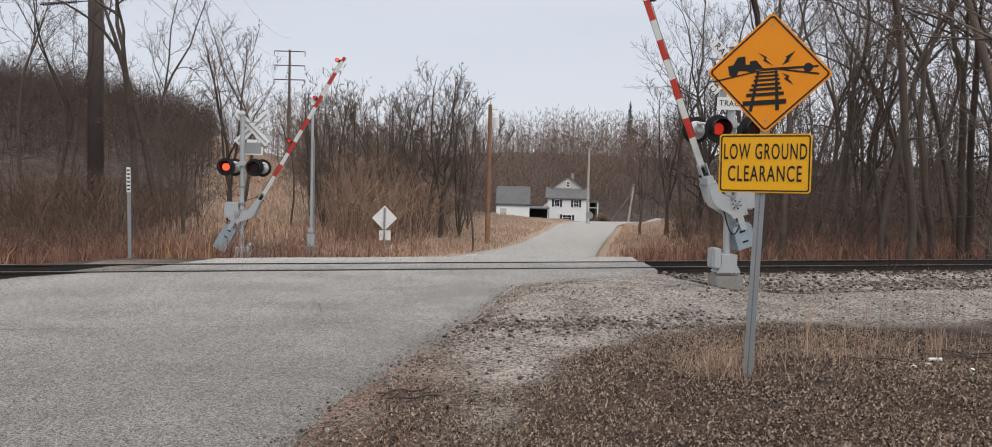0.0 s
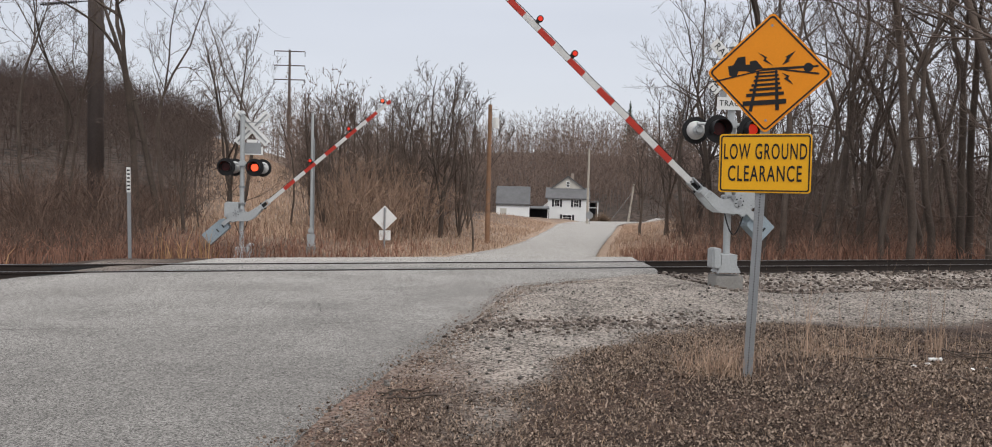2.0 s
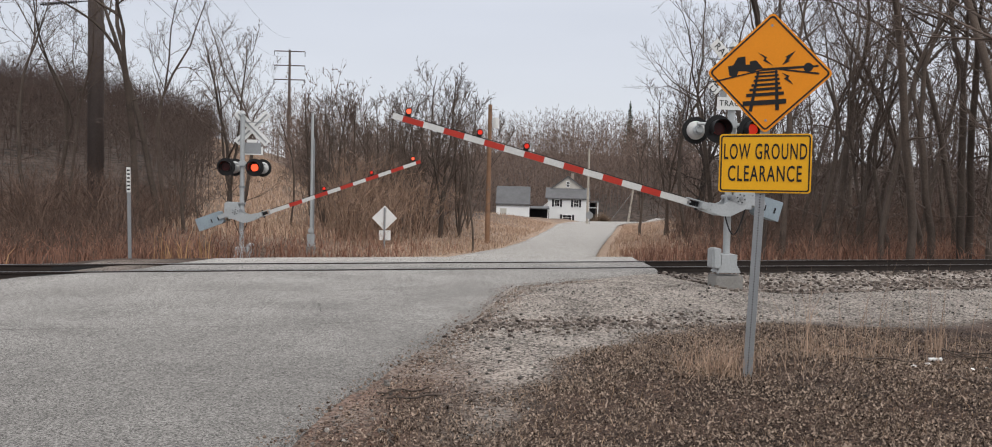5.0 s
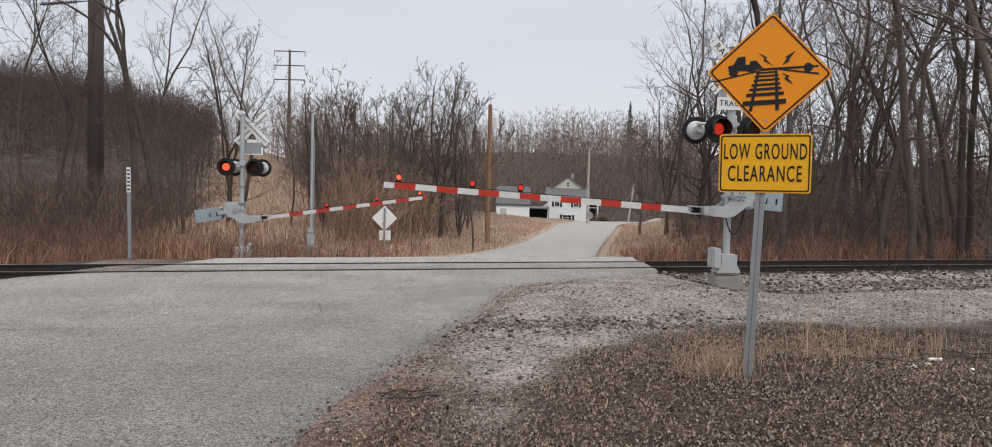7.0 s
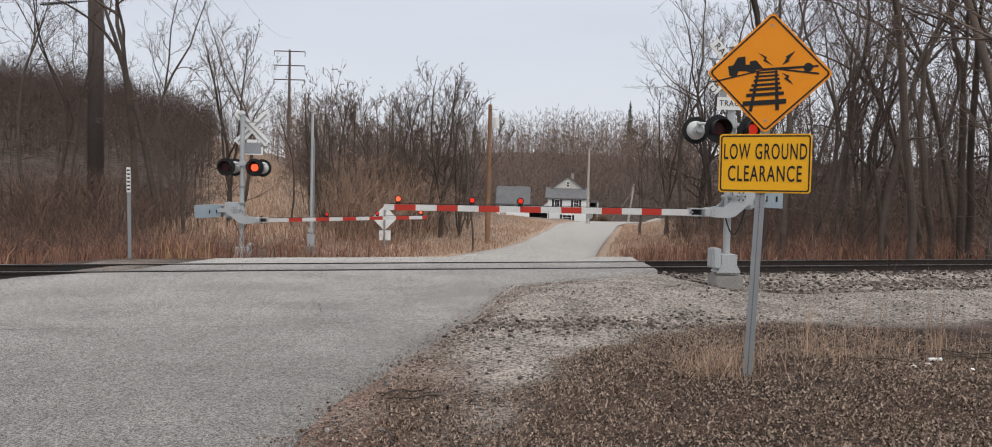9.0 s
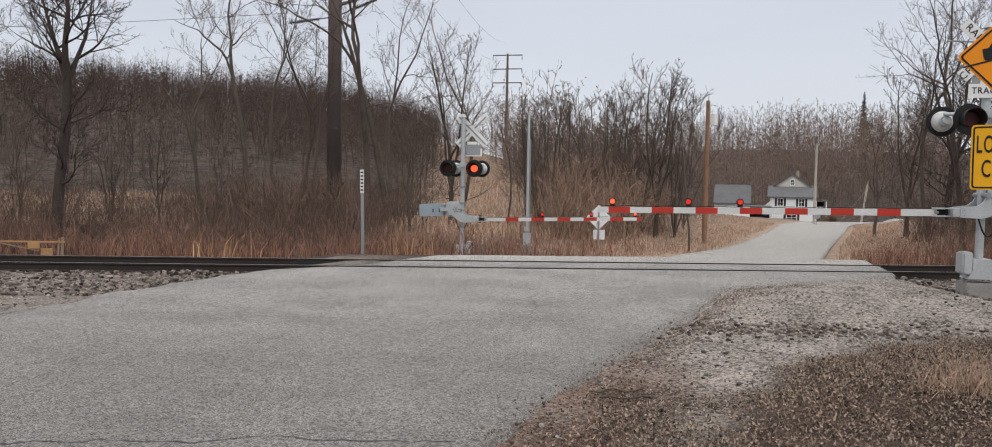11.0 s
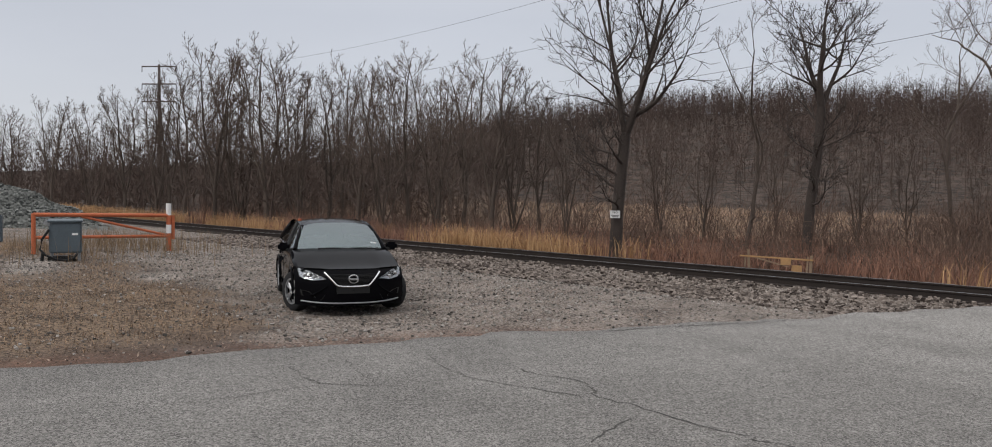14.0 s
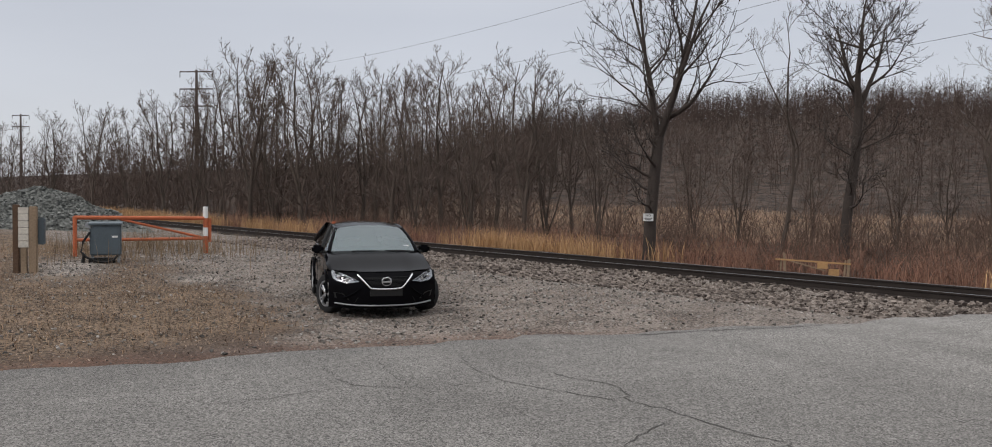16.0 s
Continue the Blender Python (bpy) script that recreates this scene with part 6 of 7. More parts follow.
for k in kinds:
    for o in (*k.children_recursive, k):
        bpy.data.objects.remove(o)


# ---- woods too many to count, and thickets ----
def scatter(name, shapes, spots, material, label, category, flat=False):
    """Joins many turned and scaled copies of a few shapes into one mesh."""
    vs, fs, n = [], [], 0
    rng = np.random.default_rng(len(spots))
    for i, (x, y, z, s) in enumerate(spots):
        v, f = shapes[i % len(shapes)]
        a = rng.uniform(0, 6.283)
        c, sn = math.cos(a), math.sin(a)
        w = np.empty_like(v)
        w[:, 0] = (v[:, 0] * c - v[:, 1] * sn) * s + x
        w[:, 1] = (v[:, 0] * sn + v[:, 1] * c) * s + y
        w[:, 2] = v[:, 2] * s + z
        vs.append(w)
        fs.append(f + n)
        n += len(v)
    return tagged(new(name, mesh_of(name, np.concatenate(vs), np.concatenate(fs), material, True)), label, category, kind="stuff")


def far_tree(seed, h, limbs, boughs, twigs, w, first=0.2, spread=0.34):
    """A tree far off: a three-sided trunk, and narrow strips for all that is thinner than the eye can part."""
    rng = np.random.default_rng(seed)
    wood, fine = grow(rng, h, 0.075, limbs, boughs, twigs, first=first, spread=spread, twig_r=w, steps=2, trunk_steps=4, bough_steps=1)
    a, fa = bars(wood[:4], 3)
    rows = wood[4:] + fine
    p0, p1 = np.array([r[0] for r in rows]), np.array([r[1] for r in rows])
    ww = np.array([max(r[2], w) for r in rows])[:, None]
    side = np.cross(p1 - p0, rng.normal(0, 1, p0.shape))
    side = side / np.maximum(np.linalg.norm(side, axis=1, keepdims=True), 1e-6) * ww
    b = np.stack([p0 - side, p0 + side, p1], 1).reshape(-1, 3)
    fb = (np.arange(len(p0)) * 3)[:, None] + np.arange(3)[None]
    fa = np.concatenate([fa[:, [0, 1, 2]], fa[:, [0, 2, 3]]])
    return np.concatenate([a, b]), np.concatenate([fa, fb + len(a)])


far_shapes = [far_tree(50 + i, 12.5, 11, 4, 3, 0.030, first=0.10, spread=0.36) for i in range(12)]
spots = []
rng = np.random.default_rng(8)


def wooded(x, y):
    u, v = uv(x, y)
    az, d = math.degrees(math.atan2(-x, y)), math.hypot(x, y)
    if abs(x + 0.292 * y) < 2.0 + 0.022 * y and y < 196:
        return False
    l, r = road_edges(y)
    if l - 6 < x < r + 5 and d < 130:
        return False
    if abs(x - 9) < 16 and y < 152:
        return False
    if az < 63 and u < -16 and v < 68:
        return False
    return v > 46 or (u < -38 and v > 25)


def fill(n, az0, az1, d0, d1, s0, s1):
    got = 0
    while got < n:
        az, d = rng.uniform(az0, az1), math.sqrt(rng.uniform(d0 * d0, d1 * d1))
        x, y = -math.sin(radians(az)) * d, math.cos(radians(az)) * d
        got += 1
        if wooded(x, y):
            spots.append((x, y, gz(x, y) - 0.2, rng.uniform(s0, s1)))


fill(300, 19, 62, 60, 130, 0.35, 0.6)
fill(640, 19, 66, 115, 205, 0.42, 0.72)
fill(1250, 17, 66, 185, 262, 0.5, 0.74)
fill(760, 58, 116, 64, 170, 0.5, 0.88)
fill(330, 80, 114, 84, 165, 0.6, 0.95)
fill(380, -40, -9, 52, 140, 0.8, 1.2)
fill(430, 17.4, 31, 95, 218, 0.5, 0.82)
fill(60, 15.5, 20, 200, 250, 0.4, 0.6)
under = [far_tree(90 + i, 5.0, 11, 3, 3, 0.032, first=0.03, spread=0.5) for i in range(6)]
brush = []
for n, az0, az1, d0, d1, s0, s1 in ((1500, 19, 70, 100, 262, 0.8, 1.5), (160, 62, 80, 70, 160, 0.8, 1.5), (560, 62, 116, 50, 150, 0.8, 1.4), (160, -38, -12, 48, 110, 0.8, 1.3)):
    for _ in range(n):
        az, d = radians(rng.uniform(az0, az1)), math.sqrt(rng.uniform(d0 * d0, d1 * d1))
        x, y = -math.sin(az) * d, math.cos(az) * d
        if wooded(x, y):
            brush.append((x, y, gz(x, y) - 0.2, rng.uniform(s0, s1)))
# brush on the upper slope of the hill
for _ in range(620):
    az, v = radians(rng.uniform(19, 66)), rng.uniform(140, 218)
    d = v / max(0.3, math.cos(az - TRACK_AZ))
    x, y = -math.sin(az) * d, math.cos(az) * d
    if wooded(x, y) and d < 420:
        brush.append((x, y, gz(x, y) - 0.2, rng.uniform(0.9, 1.5)))
# unseen woods added behind the viewer, to darken reflections and close the place
for _ in range(200):
    az, d = radians(rng.uniform(115, 318)), rng.uniform(45, 80)
    x, y = -math.sin(az) * d, math.cos(az) * d
    l, r = road_edges(y)
    if not l - 4 < x < r + 4:
        spots.append((x, y, gz(x, y) - 0.2, rng.uniform(0.8, 1.2)))
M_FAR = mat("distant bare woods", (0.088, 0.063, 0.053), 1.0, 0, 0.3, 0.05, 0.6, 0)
scatter("woodland", far_shapes, spots, M_FAR, "dense bare brown woods on the hillside", "woods")
scatter("undergrowth", under, brush, M_FAR, "brushy undergrowth beneath the bare woods", "shrubs")
spots = []
fill(140, 0, 13, 55, 200, 0.5, 0.8)
fill(380, 4, 17, 95, 240, 0.9, 1.4)
fill(850, -14, 10, 152, 300, 0.95, 1.5)
# M_FAR made about twice as bright; the sunlit look is put into the colour
M_FARP = mat("distant sunlit woods", (0.195, 0.142, 0.118), 1.0, 0, 0.3, 0.05, 0.6, 0)
brush = []
for _ in range(280):
    az, d = radians(rng.uniform(-14, 9)), math.sqrt(rng.uniform(152 ** 2, 300 ** 2))
    x, y = -math.sin(az) * d, math.cos(az) * d
    if wooded(x, y):
        brush.append((x, y, gz(x, y) - 0.2, rng.uniform(1.0, 1.9)))
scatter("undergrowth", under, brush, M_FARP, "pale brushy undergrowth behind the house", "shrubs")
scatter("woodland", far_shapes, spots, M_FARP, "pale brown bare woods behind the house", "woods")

# tan stems for the roadside thicket, its sunlit look put into the colour
M_SHRUB_LIT = island_mat("shrub stems", (0.12, 0.079, 0.060), (0.36, 0.243, 0.175))


def shrub_shape(seed, h, n):
    rng = np.random.default_rng(seed)
    p0, p1, r0, r1 = [], [], [], []
    for i in range(n):
        a, lean = rng.uniform(0, 6.28), rng.uniform(0.05, 0.75)
        p = np.array([rng.normal(0, 0.35), rng.normal(0, 0.35), -0.1])
        d = unit(np.array([math.cos(a) * lean, math.sin(a) * lean, 1.0]))
        r = rng.uniform(0.008, 0.022)
        for k in range(3):
            q = p + d * h / 3 * rng.uniform(0.7, 1.1)
            p0.append(p), p1.append(q), r0.append(r), r1.append(r * 0.7)
            for b in range(2 if k else 0):
                e = q + unit(d + rng.normal(0, 0.7, 3)) * h * rng.uniform(0.12, 0.3)
                p0.append(q), p1.append(e), r0.append(r * 0.5), r1.append(r * 0.25)
            p, r = q, r * 0.7
            d = unit(d + rng.normal(0, 0.22, 3))
    p0, p1, r0 = np.array(p0), np.array(p1), np.array(r0)[:, None] * 1.3
    side = np.cross(p1 - p0, rng.normal(0, 1, p0.shape))
    side = side / np.maximum(np.linalg.norm(side, axis=1, keepdims=True), 1e-6) * r0
    v = np.stack([p0 - side, p0 + side, p1 + side * 0.5, p1 - side * 0.5], 1).reshape(-1, 3)
    return v, (np.arange(len(p0)) * 4)[:, None] + np.arange(4)[None]


shrubs = [shrub_shape(80 + i, 2.6, 16) for i in range(7)]
spots = []
rng = np.random.default_rng(9)
for n, az0, az1, v0, v1, s0, s1 in ((260, 15, 78, 26, 40, 0.35, 0.75), (170, 20, 80, 34, 46, 0.6, 1.3), (170, -34, -9, 25, 42, 0.4, 0.9), (120, -34, -12, 40, 60, 0.8, 1.4),
                                    (130, 0.5, 17, 34, 52, 0.6, 1.6), (90, 78, 100, 26, 60, 0.6, 1.2), (110, 19.5, 36, 32, 60, 0.6, 1.3)):
    for _ in range(n):
        az = radians(rng.uniform(az0, az1))
        v = rng.uniform(v0, v1)
        d = v / max(0.2, math.cos(az - TRACK_AZ))
        x, y = -math.sin(az) * d, math.cos(az) * d
        l, r = road_edges(y)
        if l - 3.5 < x < r + 3.5 or d > 120 or abs(x + 0.292 * y) < 2.6 + 0.02 * y:
            continue
        spots.append((x, y, gz(x, y), rng.uniform(s0, s1)))
low = []
for _ in range(520):
    u, v = rng.uniform(-60, 40), 23.6 + rng.gamma(1.6, 2.6)
    x, y = xy(u, v)
    l, r = road_edges(y)
    if (x < l - 1.6 or x > r + 1.6) and math.hypot(x + 8.4, y - 26.6) > 2.0 and math.hypot(x + 18.6, y - 19) > 2.5:
        low.append((x, y, gz(x, y), rng.uniform(0.22, 0.5)))
M_RUSSET = island_mat("russet brush", (0.10, 0.053, 0.040), (0.38, 0.220, 0.155))
scatter("brush", shrubs, low, M_RUSSET, "low tangled russet brush beside the rails", "shrubs")
# the same stems at about half the brightness, without the painted sunlight
M_SHRUBD = island_mat("dark shrub stems", (0.060, 0.040, 0.033), (0.19, 0.128, 0.098))
tan = [s for s in spots if -0.31 * s[1] < s[0] < 0.0]
dark = [s for s in spots if not -0.31 * s[1] < s[0] < 0.0]
scatter("thicket", shrubs, tan, M_SHRUB_LIT, "tangled tan brown thicket beside the road", "shrubs")
scatter("thicket", shrubs, dark, M_SHRUBD, "tangled dark brown thicket beside the track", "shrubs")


# ---- dry stalks and grasses ----
def blades(x, y, z, h, w, bend, rng):
    """Thin bent blades, four corners each side of a fold, standing at the given spots."""
    n = len(x)
    a = rng.uniform(0, 6.283, n)
    ca, sa = np.cos(a), np.sin(a)
    b = rng.uniform(0, 6.283, n)
    lx, ly = np.cos(b) * bend * h, np.sin(b) * bend * h
    base = np.stack([x, y, z], 1)
    side = np.stack([ca * w, sa * w, np.zeros(n)], 1)
    midp = base + np.stack([lx * 0.3, ly * 0.3, h * 0.55], 1)
    tip = base + np.stack([lx, ly, h * np.sqrt(np.clip(1 - bend ** 2 * 0.5, 0.3, 1))], 1)
    v = np.stack([base - side, base + side, midp + side * 0.7, midp - side * 0.7, tip + side * 0.12, tip - side * 0.12], 1).reshape(-1, 3)
    i = (np.arange(n) * 6)[:, None]
    f = np.concatenate([i + np.array([[0, 1, 2, 3]]), i + np.array([[3, 2, 4, 5]])], 0)
    return v, f


def meadow(name, x, y, hmin, hmax, w, bend, material, label, seed, category="grass"):
    rng = np.random.default_rng(seed)
    n = len(x)
    v, f = blades(x, y, ground_z(x, y) - 0.02, rng.uniform(hmin, hmax, n), rng.uniform(0.6, 1.2, n) * w, np.abs(rng.normal(0, bend, n)), rng)
    return tagged(new(name, mesh_of(name, v, f, material)), label, category, kind="stuff")


M_STALK = island_mat("russet stalks", (0.09, 0.045, 0.033), (0.36, 0.192, 0.134))
M_STRAW = island_mat("straw grass", (0.28, 0.155, 0.075), (0.60, 0.385, 0.205))
M_STRAWD = island_mat("dull straw", (0.12, 0.083, 0.053), (0.30, 0.215, 0.138))
M_VERGE = island_mat("bleached verge grass", (0.26, 0.175, 0.125), (0.56, 0.405, 0.30))
M_MAT = island_mat("matted tan grass", (0.07, 0.044, 0.030), (0.42, 0.290, 0.195))
rng = np.random.default_rng(21)


def clear_of_road(x, y, gap=0.6):
    l, r = road_edges(y)
    return (x < l - gap) | (x > r + gap)


# russet band along the far side of the rails
n = 34000
u = rng.uniform(-75, 45, n)
v = 23.2 + rng.gamma(2.0, 3.2, n)
x, y = xy(u, v)
k = clear_of_road(x, y, 1.0) & (v < 48) & (np.hypot(x + 8.4, y - 26.6) > 1.1) & (np.hypot(x + 6.5, y - 28.7) > 0.7) & (np.hypot(x + 18.6, y - 19.0) > 1.9)
meadow("dry_weeds", x[k], y[k], 0.20, 0.80, 0.013, 0.75, M_STALK, "russet dry weeds along the far side of the rails", 1, "weeds")
# straw grass in clumps
cx = np.where(rng.random(230) < 0.62, rng.uniform(-110, -38, 230), np.where(rng.random(230) < 0.55, rng.normal(-23, 2.2, 230), np.where(rng.random(230) < 0.25, rng.uniform(-36, 7, 230), -70)))
cv = 21.9 + rng.gamma(1.6, 1.3, 230)
u = np.repeat(cx, 45) + rng.normal(0, 0.45, 230 * 45)
v = np.repeat(cv, 45) + rng.normal(0, 0.3, 230 * 45)
x, y = xy(u, v)
k = clear_of_road(x, y, 0.8) & (v > 21.4) & (np.hypot(x + 18.6, y - 19.0) > 1.8)
meadow("straw_grass", x[k], y[k], 0.35, 0.95, 0.013, 0.5, M_STRAW, "tufts of pale straw grass beside the rails", 2)
# verges of the road going down, and the cleared strip
yy = rng.uniform(30, 92, 18000)
l, r = road_edges(yy)
off = rng.gamma(1.5, 2.2, 18000)
sd = rng.random(18000) < 0.5
x = np.where(sd, l - 0.4 - off, r + 0.4 + off)
meadow("verge_grass", x, yy, 0.08, 0.34, 0.022, 0.8, M_VERGE, "tan dry grass on the road's verges", 3)
yy = rng.uniform(34, 190, 15000)
x = -0.292 * yy + rng.normal(0, 1, 15000) * (1.6 + yy * 0.018)
meadow("hill_grass", x, yy, 0.2, 0.7, 0.035, 0.6, M_VERGE, "tan dry grass on the cleared strip of the hill", 4)
# lit field seen through the trees
az = radians(1) * rng.uniform(34, 63, 11000)
v = rng.uniform(44, 68, 11000)
d = v / np.cos(az - TRACK_AZ)
meadow("field_grass", -np.sin(az) * d, np.cos(az) * d, 0.2, 0.55, 0.03, 0.5, M_VERGE, "pale dry field behind the trees", 5)
# around the warning sign
n = 15000
x, y = rng.uniform(-1.0, 7.5, n), rng.uniform(5.0, 11.2, n)
k = (ground_zones(x, y)[0] < 0.4) & (lumps(x, y, 1.7, 4.0) > rng.random(n) * 1.2 - 0.7)
meadow("dry_grass", x[k], y[k], 0.02, 0.11, 0.004, 1.1, M_MAT, "short flattened dry grass among the leaves", 6)
cx = np.array([2.22, 2.32, 3.05, 3.60, 3.75, 4.15, 4.9, 5.5])
cy = np.array([8.30, 8.55, 8.60, 9.35, 8.95, 9.25, 9.9, 10.1])
j = np.where(rng.random(520) < 0.45, rng.integers(0, 2, 520), rng.integers(0, 8, 520))
meadow("tall_grass", cx[j] + rng.normal(0, 0.22, 520), cy[j] + rng.normal(0, 0.15, 520), 0.08, 0.52, 0.004, 0.7, M_VERGE, "tufts of thin straw-coloured grass around the post", 7)
x, y = rng.uniform(3.0, 6.4, 70), rng.uniform(8.8, 10.4, 70)
meadow("dry_stem", x, y, 0.5, 1.35, 0.004, 0.2, M_VERGE, "tall bare dead weed stems behind the sign", 17, "weeds")
# lawn by the parked car
n = 32000
x, y = rng.uniform(-30, -10, n), rng.uniform(-8, 8, n)
k = (ground_zones(x, y)[1] > rng.random(n) * 0.8 + 0.1)
meadow("lawn_grass", x[k], y[k], 0.02, 0.13, 0.007, 0.9, M_MAT, "short dry winter grass beside the parked car", 8)
n = 1300
x, y = rng.normal(-27.5, 2.0, n), rng.normal(0.8, 1.6, n)
meadow("straw_grass", x, y, 0.3, 0.75, 0.008, 0.3, M_STRAWD, "straw grass behind the yard gate", 9)


# ---- stones and leaves ----
def stones(name, x, y, size, material, label, seed, sink=0.3, z=None):
    """Angular stones, each a crooked block, half bedded in the ground."""
    rng = np.random.default_rng(seed)
    n = len(x)
    cube = np.array([[-1, -1, -1], [1, -1, -1], [1, 1, -1], [-1, 1, -1], [-1, -1, 1], [1, -1, 1], [1, 1, 1], [-1, 1, 1]], float) * 0.5
    v = cube[None] * (1 + rng.uniform(-0.35, 0.2, (n, 8, 3))) * rng.uniform(0.6, 1.1, (n, 1, 3))
    a, b = rng.uniform(0, 6.28, n), rng.uniform(-0.6, 0.6, n)
    ca, sa, cb, sb = np.cos(a)[:, None], np.sin(a)[:, None], np.cos(b)[:, None], np.sin(b)[:, None]
    X, Y, Z = v[..., 0], v[..., 1], v[..., 2]
    Y, Z = Y * cb - Z * sb, Y * sb + Z * cb
    X, Y = X * ca - Y * sa, X * sa + Y * ca
    s = np.asarray(size)[:, None]
    zz = (ground_z(x, y) if z is None else z)[:, None]
    w = np.stack([X * s + x[:, None], Y * s + y[:, None], Z * s * 0.8 + zz + s * (0.5 - sink) * 0.8], -1).reshape(-1, 3)
    q = np.array([[0, 3, 2, 1], [4, 5, 6, 7], [0, 1, 5, 4], [1, 2, 6, 5], [2, 3, 7, 6], [3, 0, 4, 7]])
    f = ((np.arange(n) * 8)[:, None, None] + q[None]).reshape(-1, 4)
    return tagged(new(name, mesh_of(name, w, f, material)), label, "stones", kind="stuff")


M_BALLAST = island_mat("ballast stones", (0.030, 0.022, 0.019), (0.29, 0.245, 0.215))
M_GRAVEL = island_mat("grey gravel", (0.035, 0.032, 0.029), (0.40, 0.370, 0.340))
rng = np.random.default_rng(33)
n = 16000
u = np.concatenate([rng.uniform(-34, -3.6, 12000), rng.uniform(9.7, 27, 4000)])
v = rng.uniform(14.6, 20.6, n)
v = np.where(rng.random(n) < 0.8, rng.uniform(14.4, 18.0, n), v)
x, y = xy(u, v)
stones("ballast", x, y, rng.uniform(0.035, 0.095, n), M_BALLAST, "dark and pale broken ballast stones", 1)
n = 10500
u, v = np.concatenate([rng.uniform(-30, -5, 5000), rng.uniform(-24, -9, 5500)]), rng.uniform(2, 15, n)
x, y = xy(u, v)
k = clear_of_road(x, y, 0.05) & (ground_zones(x, y)[0] > rng.random(n) * 0.7)
stones("gravel", x[k], y[k], rng.uniform(0.015, 0.055, n)[k], M_GRAVEL, "loose grey gravel around the parked car", 2)
n = 15000
u, v = rng.uniform(0.5, 20, n), rng.uniform(5, 15, n)
x, y = xy(u, v)
k = clear_of_road(x, y, -0.3) & (ground_zones(x, y)[0] > rng.random(n) * 0.9)
stones("gravel", x[k], y[k], np.where(rng.random(n) < 0.93, rng.uniform(0.010, 0.028, n), rng.uniform(0.03, 0.055, n))[k], M_GRAVEL, "loose gravel on the pull-off beside the road", 3)
u, v = rng.normal(4.8, 1.4, 900), rng.normal(11.2, 0.35, 900)
x, y = xy(u, v)
stones("gravel", x, y, rng.uniform(0.02, 0.065, 900), M_BALLAST, "a band of coarse stones on the pull-off", 4)
# grit and small stones spill over the frayed edge of the asphalt
M_GRIT = island_mat("brown grit", (0.045, 0.030, 0.023), (0.32, 0.235, 0.185))
n = 6500
y = 4.6 + 12.9 * rng.random(n) ** 1.3
off = rng.normal(0.16, 0.20, n)
x = road_edges(y)[1] + off
z = np.maximum(ground_z(x, y), np.where(off < -0.02, road_z(*uv(x, y)) + 0.022, -9))
stones("grit", x, y, rng.uniform(0.005, 0.016, n) * rng.choice([1.0, 1.9], n, p=[0.93, 0.07]), M_GRIT, "brown grit and small stones along the asphalt edge", 5, z=z)

M_LEAF = island_mat("dead leaves", (0.016, 0.010, 0.008), (0.40, 0.305, 0.24))
n = 300000
x = np.concatenate([rng.uniform(-3.2, 9.5, 270000), rng.uniform(-24, -10, 30000)])
y = np.concatenate([rng.uniform(4.8, 12.4, 270000), rng.uniform(-4, 9, 30000)])
zone = ground_zones(x, y)
patch = 0.5 + 0.5 * lumps(x, y, 1.6, 3.0) + 0.25 * lumps(x, y, 4.3, 1.0) - 0.30 * smooth(4.6, 6.5, x)
k = clear_of_road(x, y, 0.15) & (zone[0] < rng.random(n) * 0.75 + 0.12) & (patch > rng.random(n) * 0.75 - 0.05) & (zone[4] < rng.random(n) * 0.9 + 0.2)
x, y = x[k], y[k]
n = len(x)
a = rng.uniform(0, 6.28, n)
big = np.where(x < -8, 1.1, 1.0)
ln, wd = rng.uniform(0.006, 0.021, n) * big, rng.uniform(0.003, 0.010, n) * big
tilt = rng.normal(0, 0.55, (n, 2))
zc = ground_z(x, y) + rng.uniform(0.004, 0.03, n)
dx, dy = np.cos(a), np.sin(a)
rows = []
for s, t, up in ((-1, 0, 0.012), (0, -1, 0.0), (1, 0, 0.014), (0, 1, 0.008)):
    px, py = dx * ln * s - dy * wd * t, dy * ln * s + dx * wd * t
    rows.append(np.stack([x + px, y + py, zc + up * rng.uniform(0, 1.4, n) + tilt[:, 0] * px + tilt[:, 1] * py], 1))
v = np.stack(rows, 1).reshape(-1, 3)
i = (np.arange(n) * 4)[:, None]
tagged(new("leaf_litter", mesh_of("leaf_litter", v, np.concatenate([i + np.array([[0, 1, 3]]), i + np.array([[1, 2, 3]])]), M_LEAF)),
       "curled dead brown leaves on the soil", "leaves", kind="stuff")

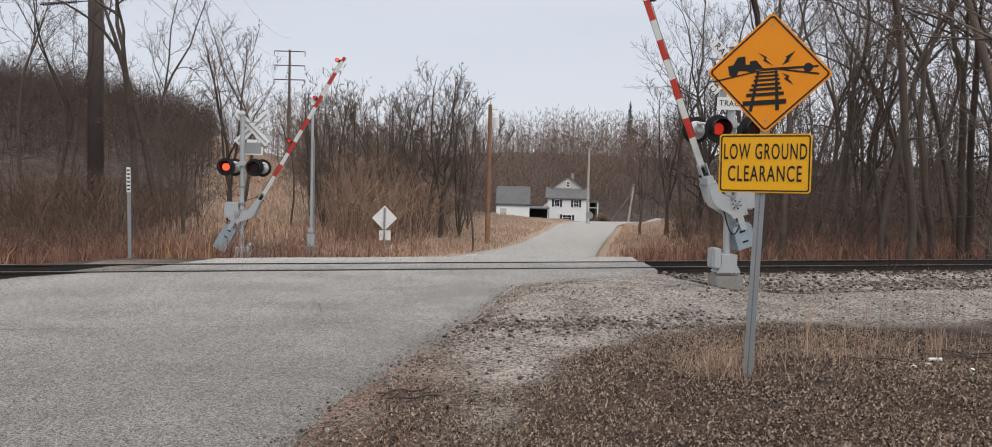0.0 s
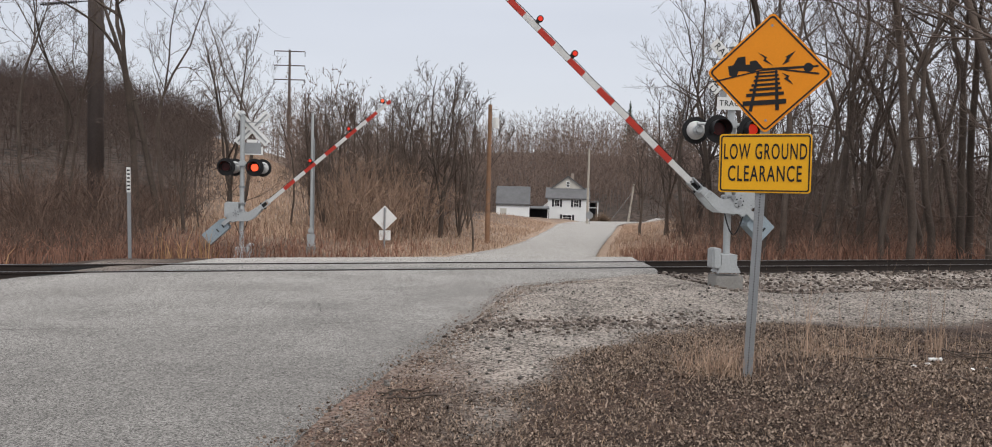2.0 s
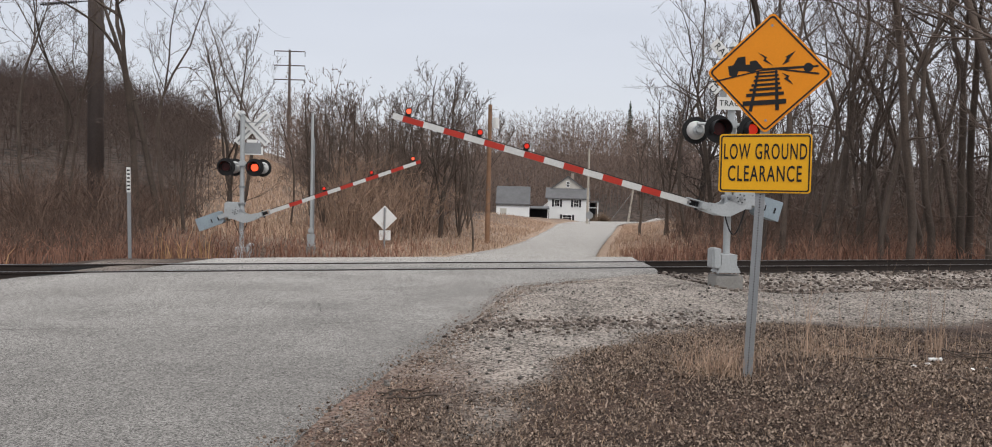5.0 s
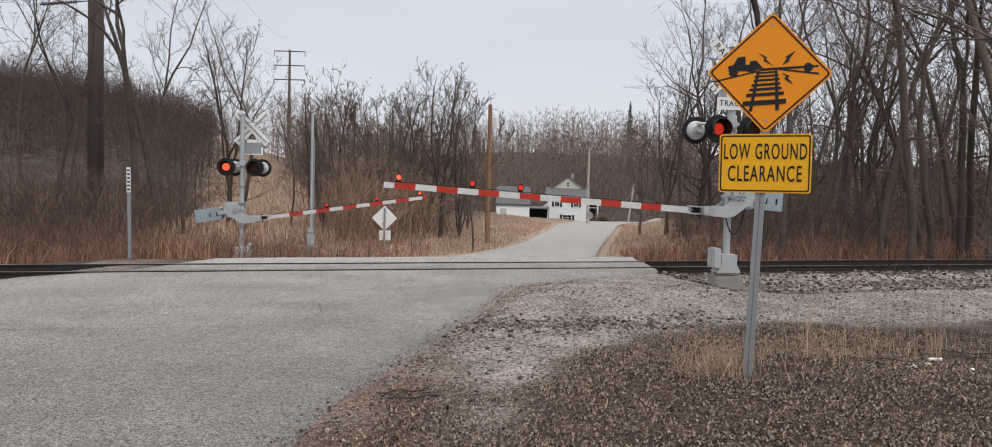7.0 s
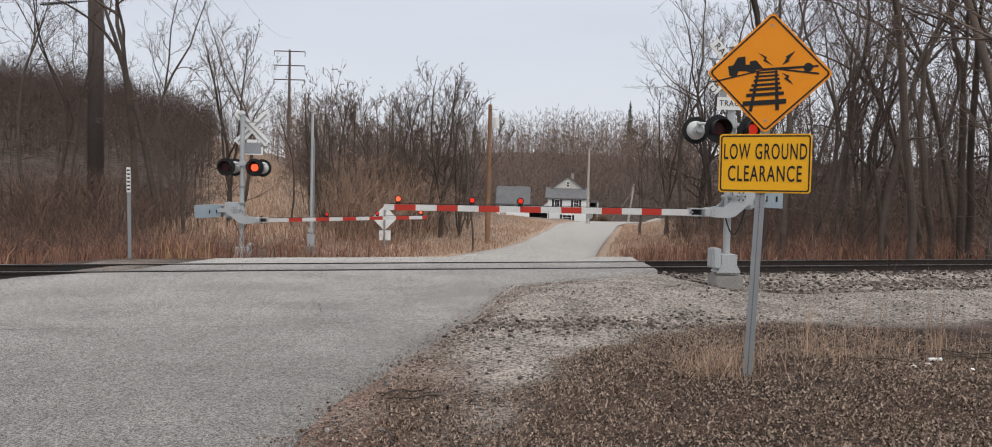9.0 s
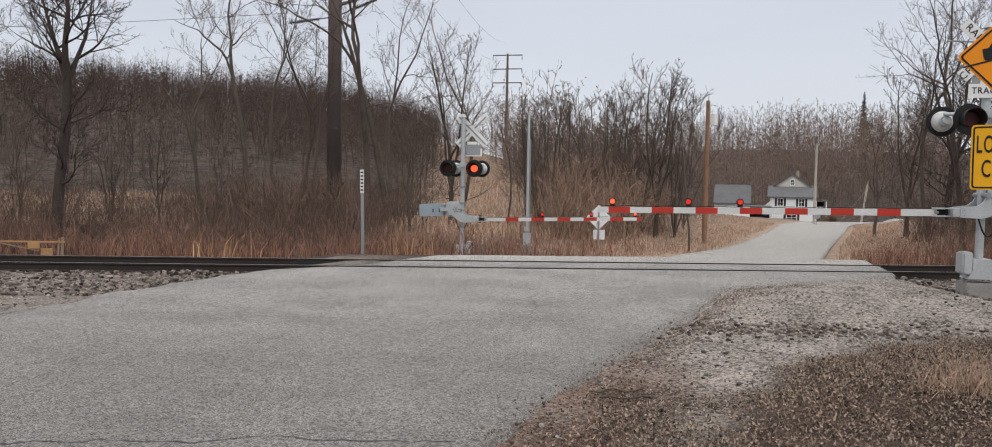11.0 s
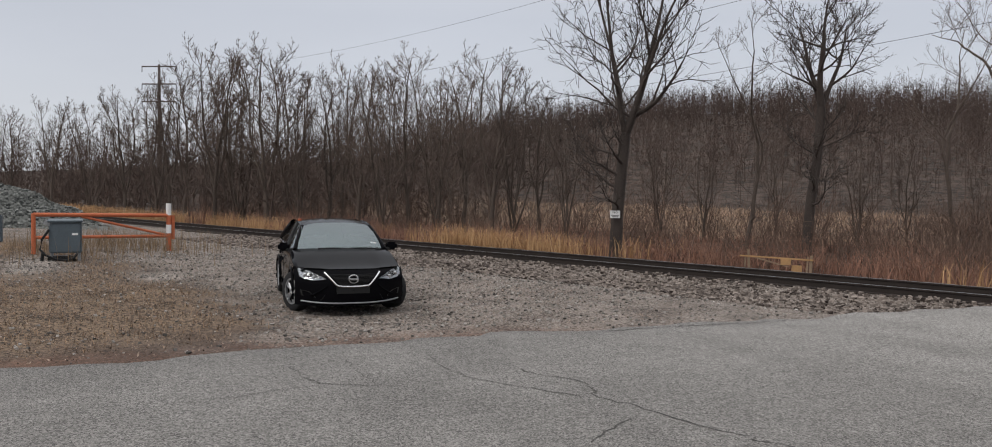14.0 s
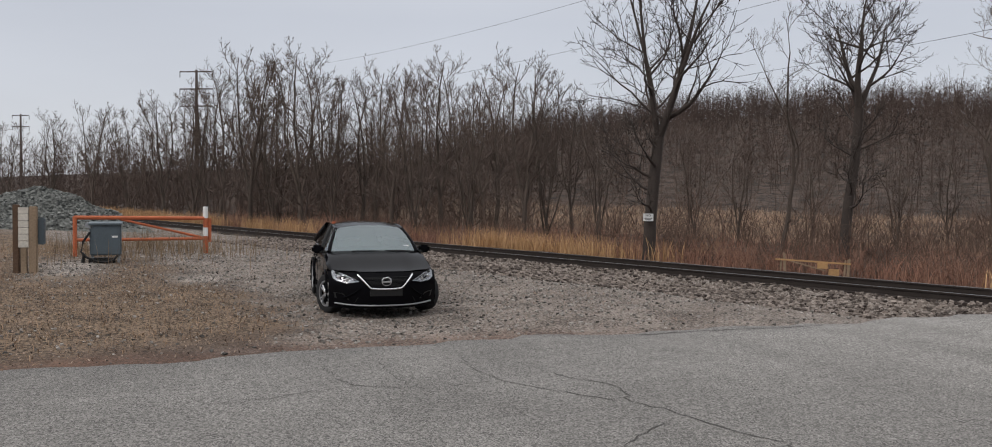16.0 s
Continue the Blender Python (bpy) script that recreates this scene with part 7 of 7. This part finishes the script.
# ---- a lone spruce far off among the bare trees ----
M_SPRUCE = island_mat("spruce needles", (0.015, 0.026, 0.016), (0.05, 0.075, 0.045))
rng = np.random.default_rng(61)
sx, sy = 45.5, 290.0
spruce = thing("tree", "distant dark green conical spruce above the woods", "tree", at=pose(sx, sy, gz(sx, sy) - 0.2))
part("trunk", rod((0, 0, -0.3), (0, 0, 21.0), 0.22, 0.03), M_BARK, spruce)
p0, p1, r0 = [], [], []
for k in range(520):
    f = rng.uniform(0.12, 1.0)
    a, ln = rng.uniform(0, 6.28), 3.9 * (1.03 - f) * rng.uniform(0.6, 1.1) + 0.15
    p0.append((0, 0, 21 * f))
    p1.append((math.cos(a) * ln, math.sin(a) * ln, 21 * f - ln * rng.uniform(0.15, 0.45)))
    r0.append(0.20 * (1.1 - f) + 0.05)
v, f = tubes(p0, p1, r0, np.array(r0) * 0.3, 4)
new("crown", mesh_of("crown", v, f, M_SPRUCE)).parent = spruce

# loose stones over the heap
n = 5200
r, a = 5.2 * np.sqrt(rng.random(n)), rng.uniform(0, 6.28, n)
stones("crushed_stone", hx + r * np.cos(a), hy + r * np.sin(a), rng.uniform(0.06, 0.16, n), island_mat("heap stones", (0.04, 0.043, 0.042), (0.25, 0.255, 0.24)),
       "crushed grey stone lying on the heap", 9, z=gz(hx, hy) + heap_z(r, a) - 0.05)

# a rounded bare bush beside the house
bush = thing("bush", "rounded bare brown bush beside the house", "bush", at=pose(14.9, 118.0, gz(14.9, 118.0)))
rng = np.random.default_rng(71)
d = rng.normal(0, 1, (900, 3))
d[:, 2] = np.abs(d[:, 2]) * 0.9
d /= np.linalg.norm(d, axis=1, keepdims=True)
v, f = tubes(np.zeros((900, 3)) + d * 0.2, d * rng.uniform(1.2, 2.0, (900, 1)), np.full(900, 0.02), np.full(900, 0.008), 3)
new("stems", mesh_of("stems", v, f, mat("bush stems", (0.20, 0.145, 0.105), 0.95))).parent = bush


# ---- what moves: the two gate arms come down, the lights show in turn ----
def motions():
    def down(deg):
        return pose(0, 0, PIVOT, 0, -deg, 0)

    # added flaps bare the two lenses of a pair in turn, every 0.735 s
    for flap, x, toward in LENS_FLAPS:
        m = flap.matrix_basis.copy()
        shown = m @ pose(0, 0, 0, toward * 84)
        lag = 0.12 if (x > 0) == (toward < 0) else 0.12 - 0.735
        if abs(lag) < 0.2:
            rows = [(0.0, m)]
        else:
            rows = [(0.0, shown)]
        for k in range(12):
            a = lag + 1.47 * k
            rows += [(t, p) for t, p in ((a - 0.05, m), (a + 0.05, shown), (a + 0.685, shown), (a + 0.785, m)) if 0.01 < t < 15.99]
        walk(flap, rows + [(16.0, rows[-1][1])])
    walk(near_arm, [(t, down(a)) for t, a in NEAR_ARM])
    walk(far_arm, [(t, down(a)) for t, a in FAR_ARM])


motions()
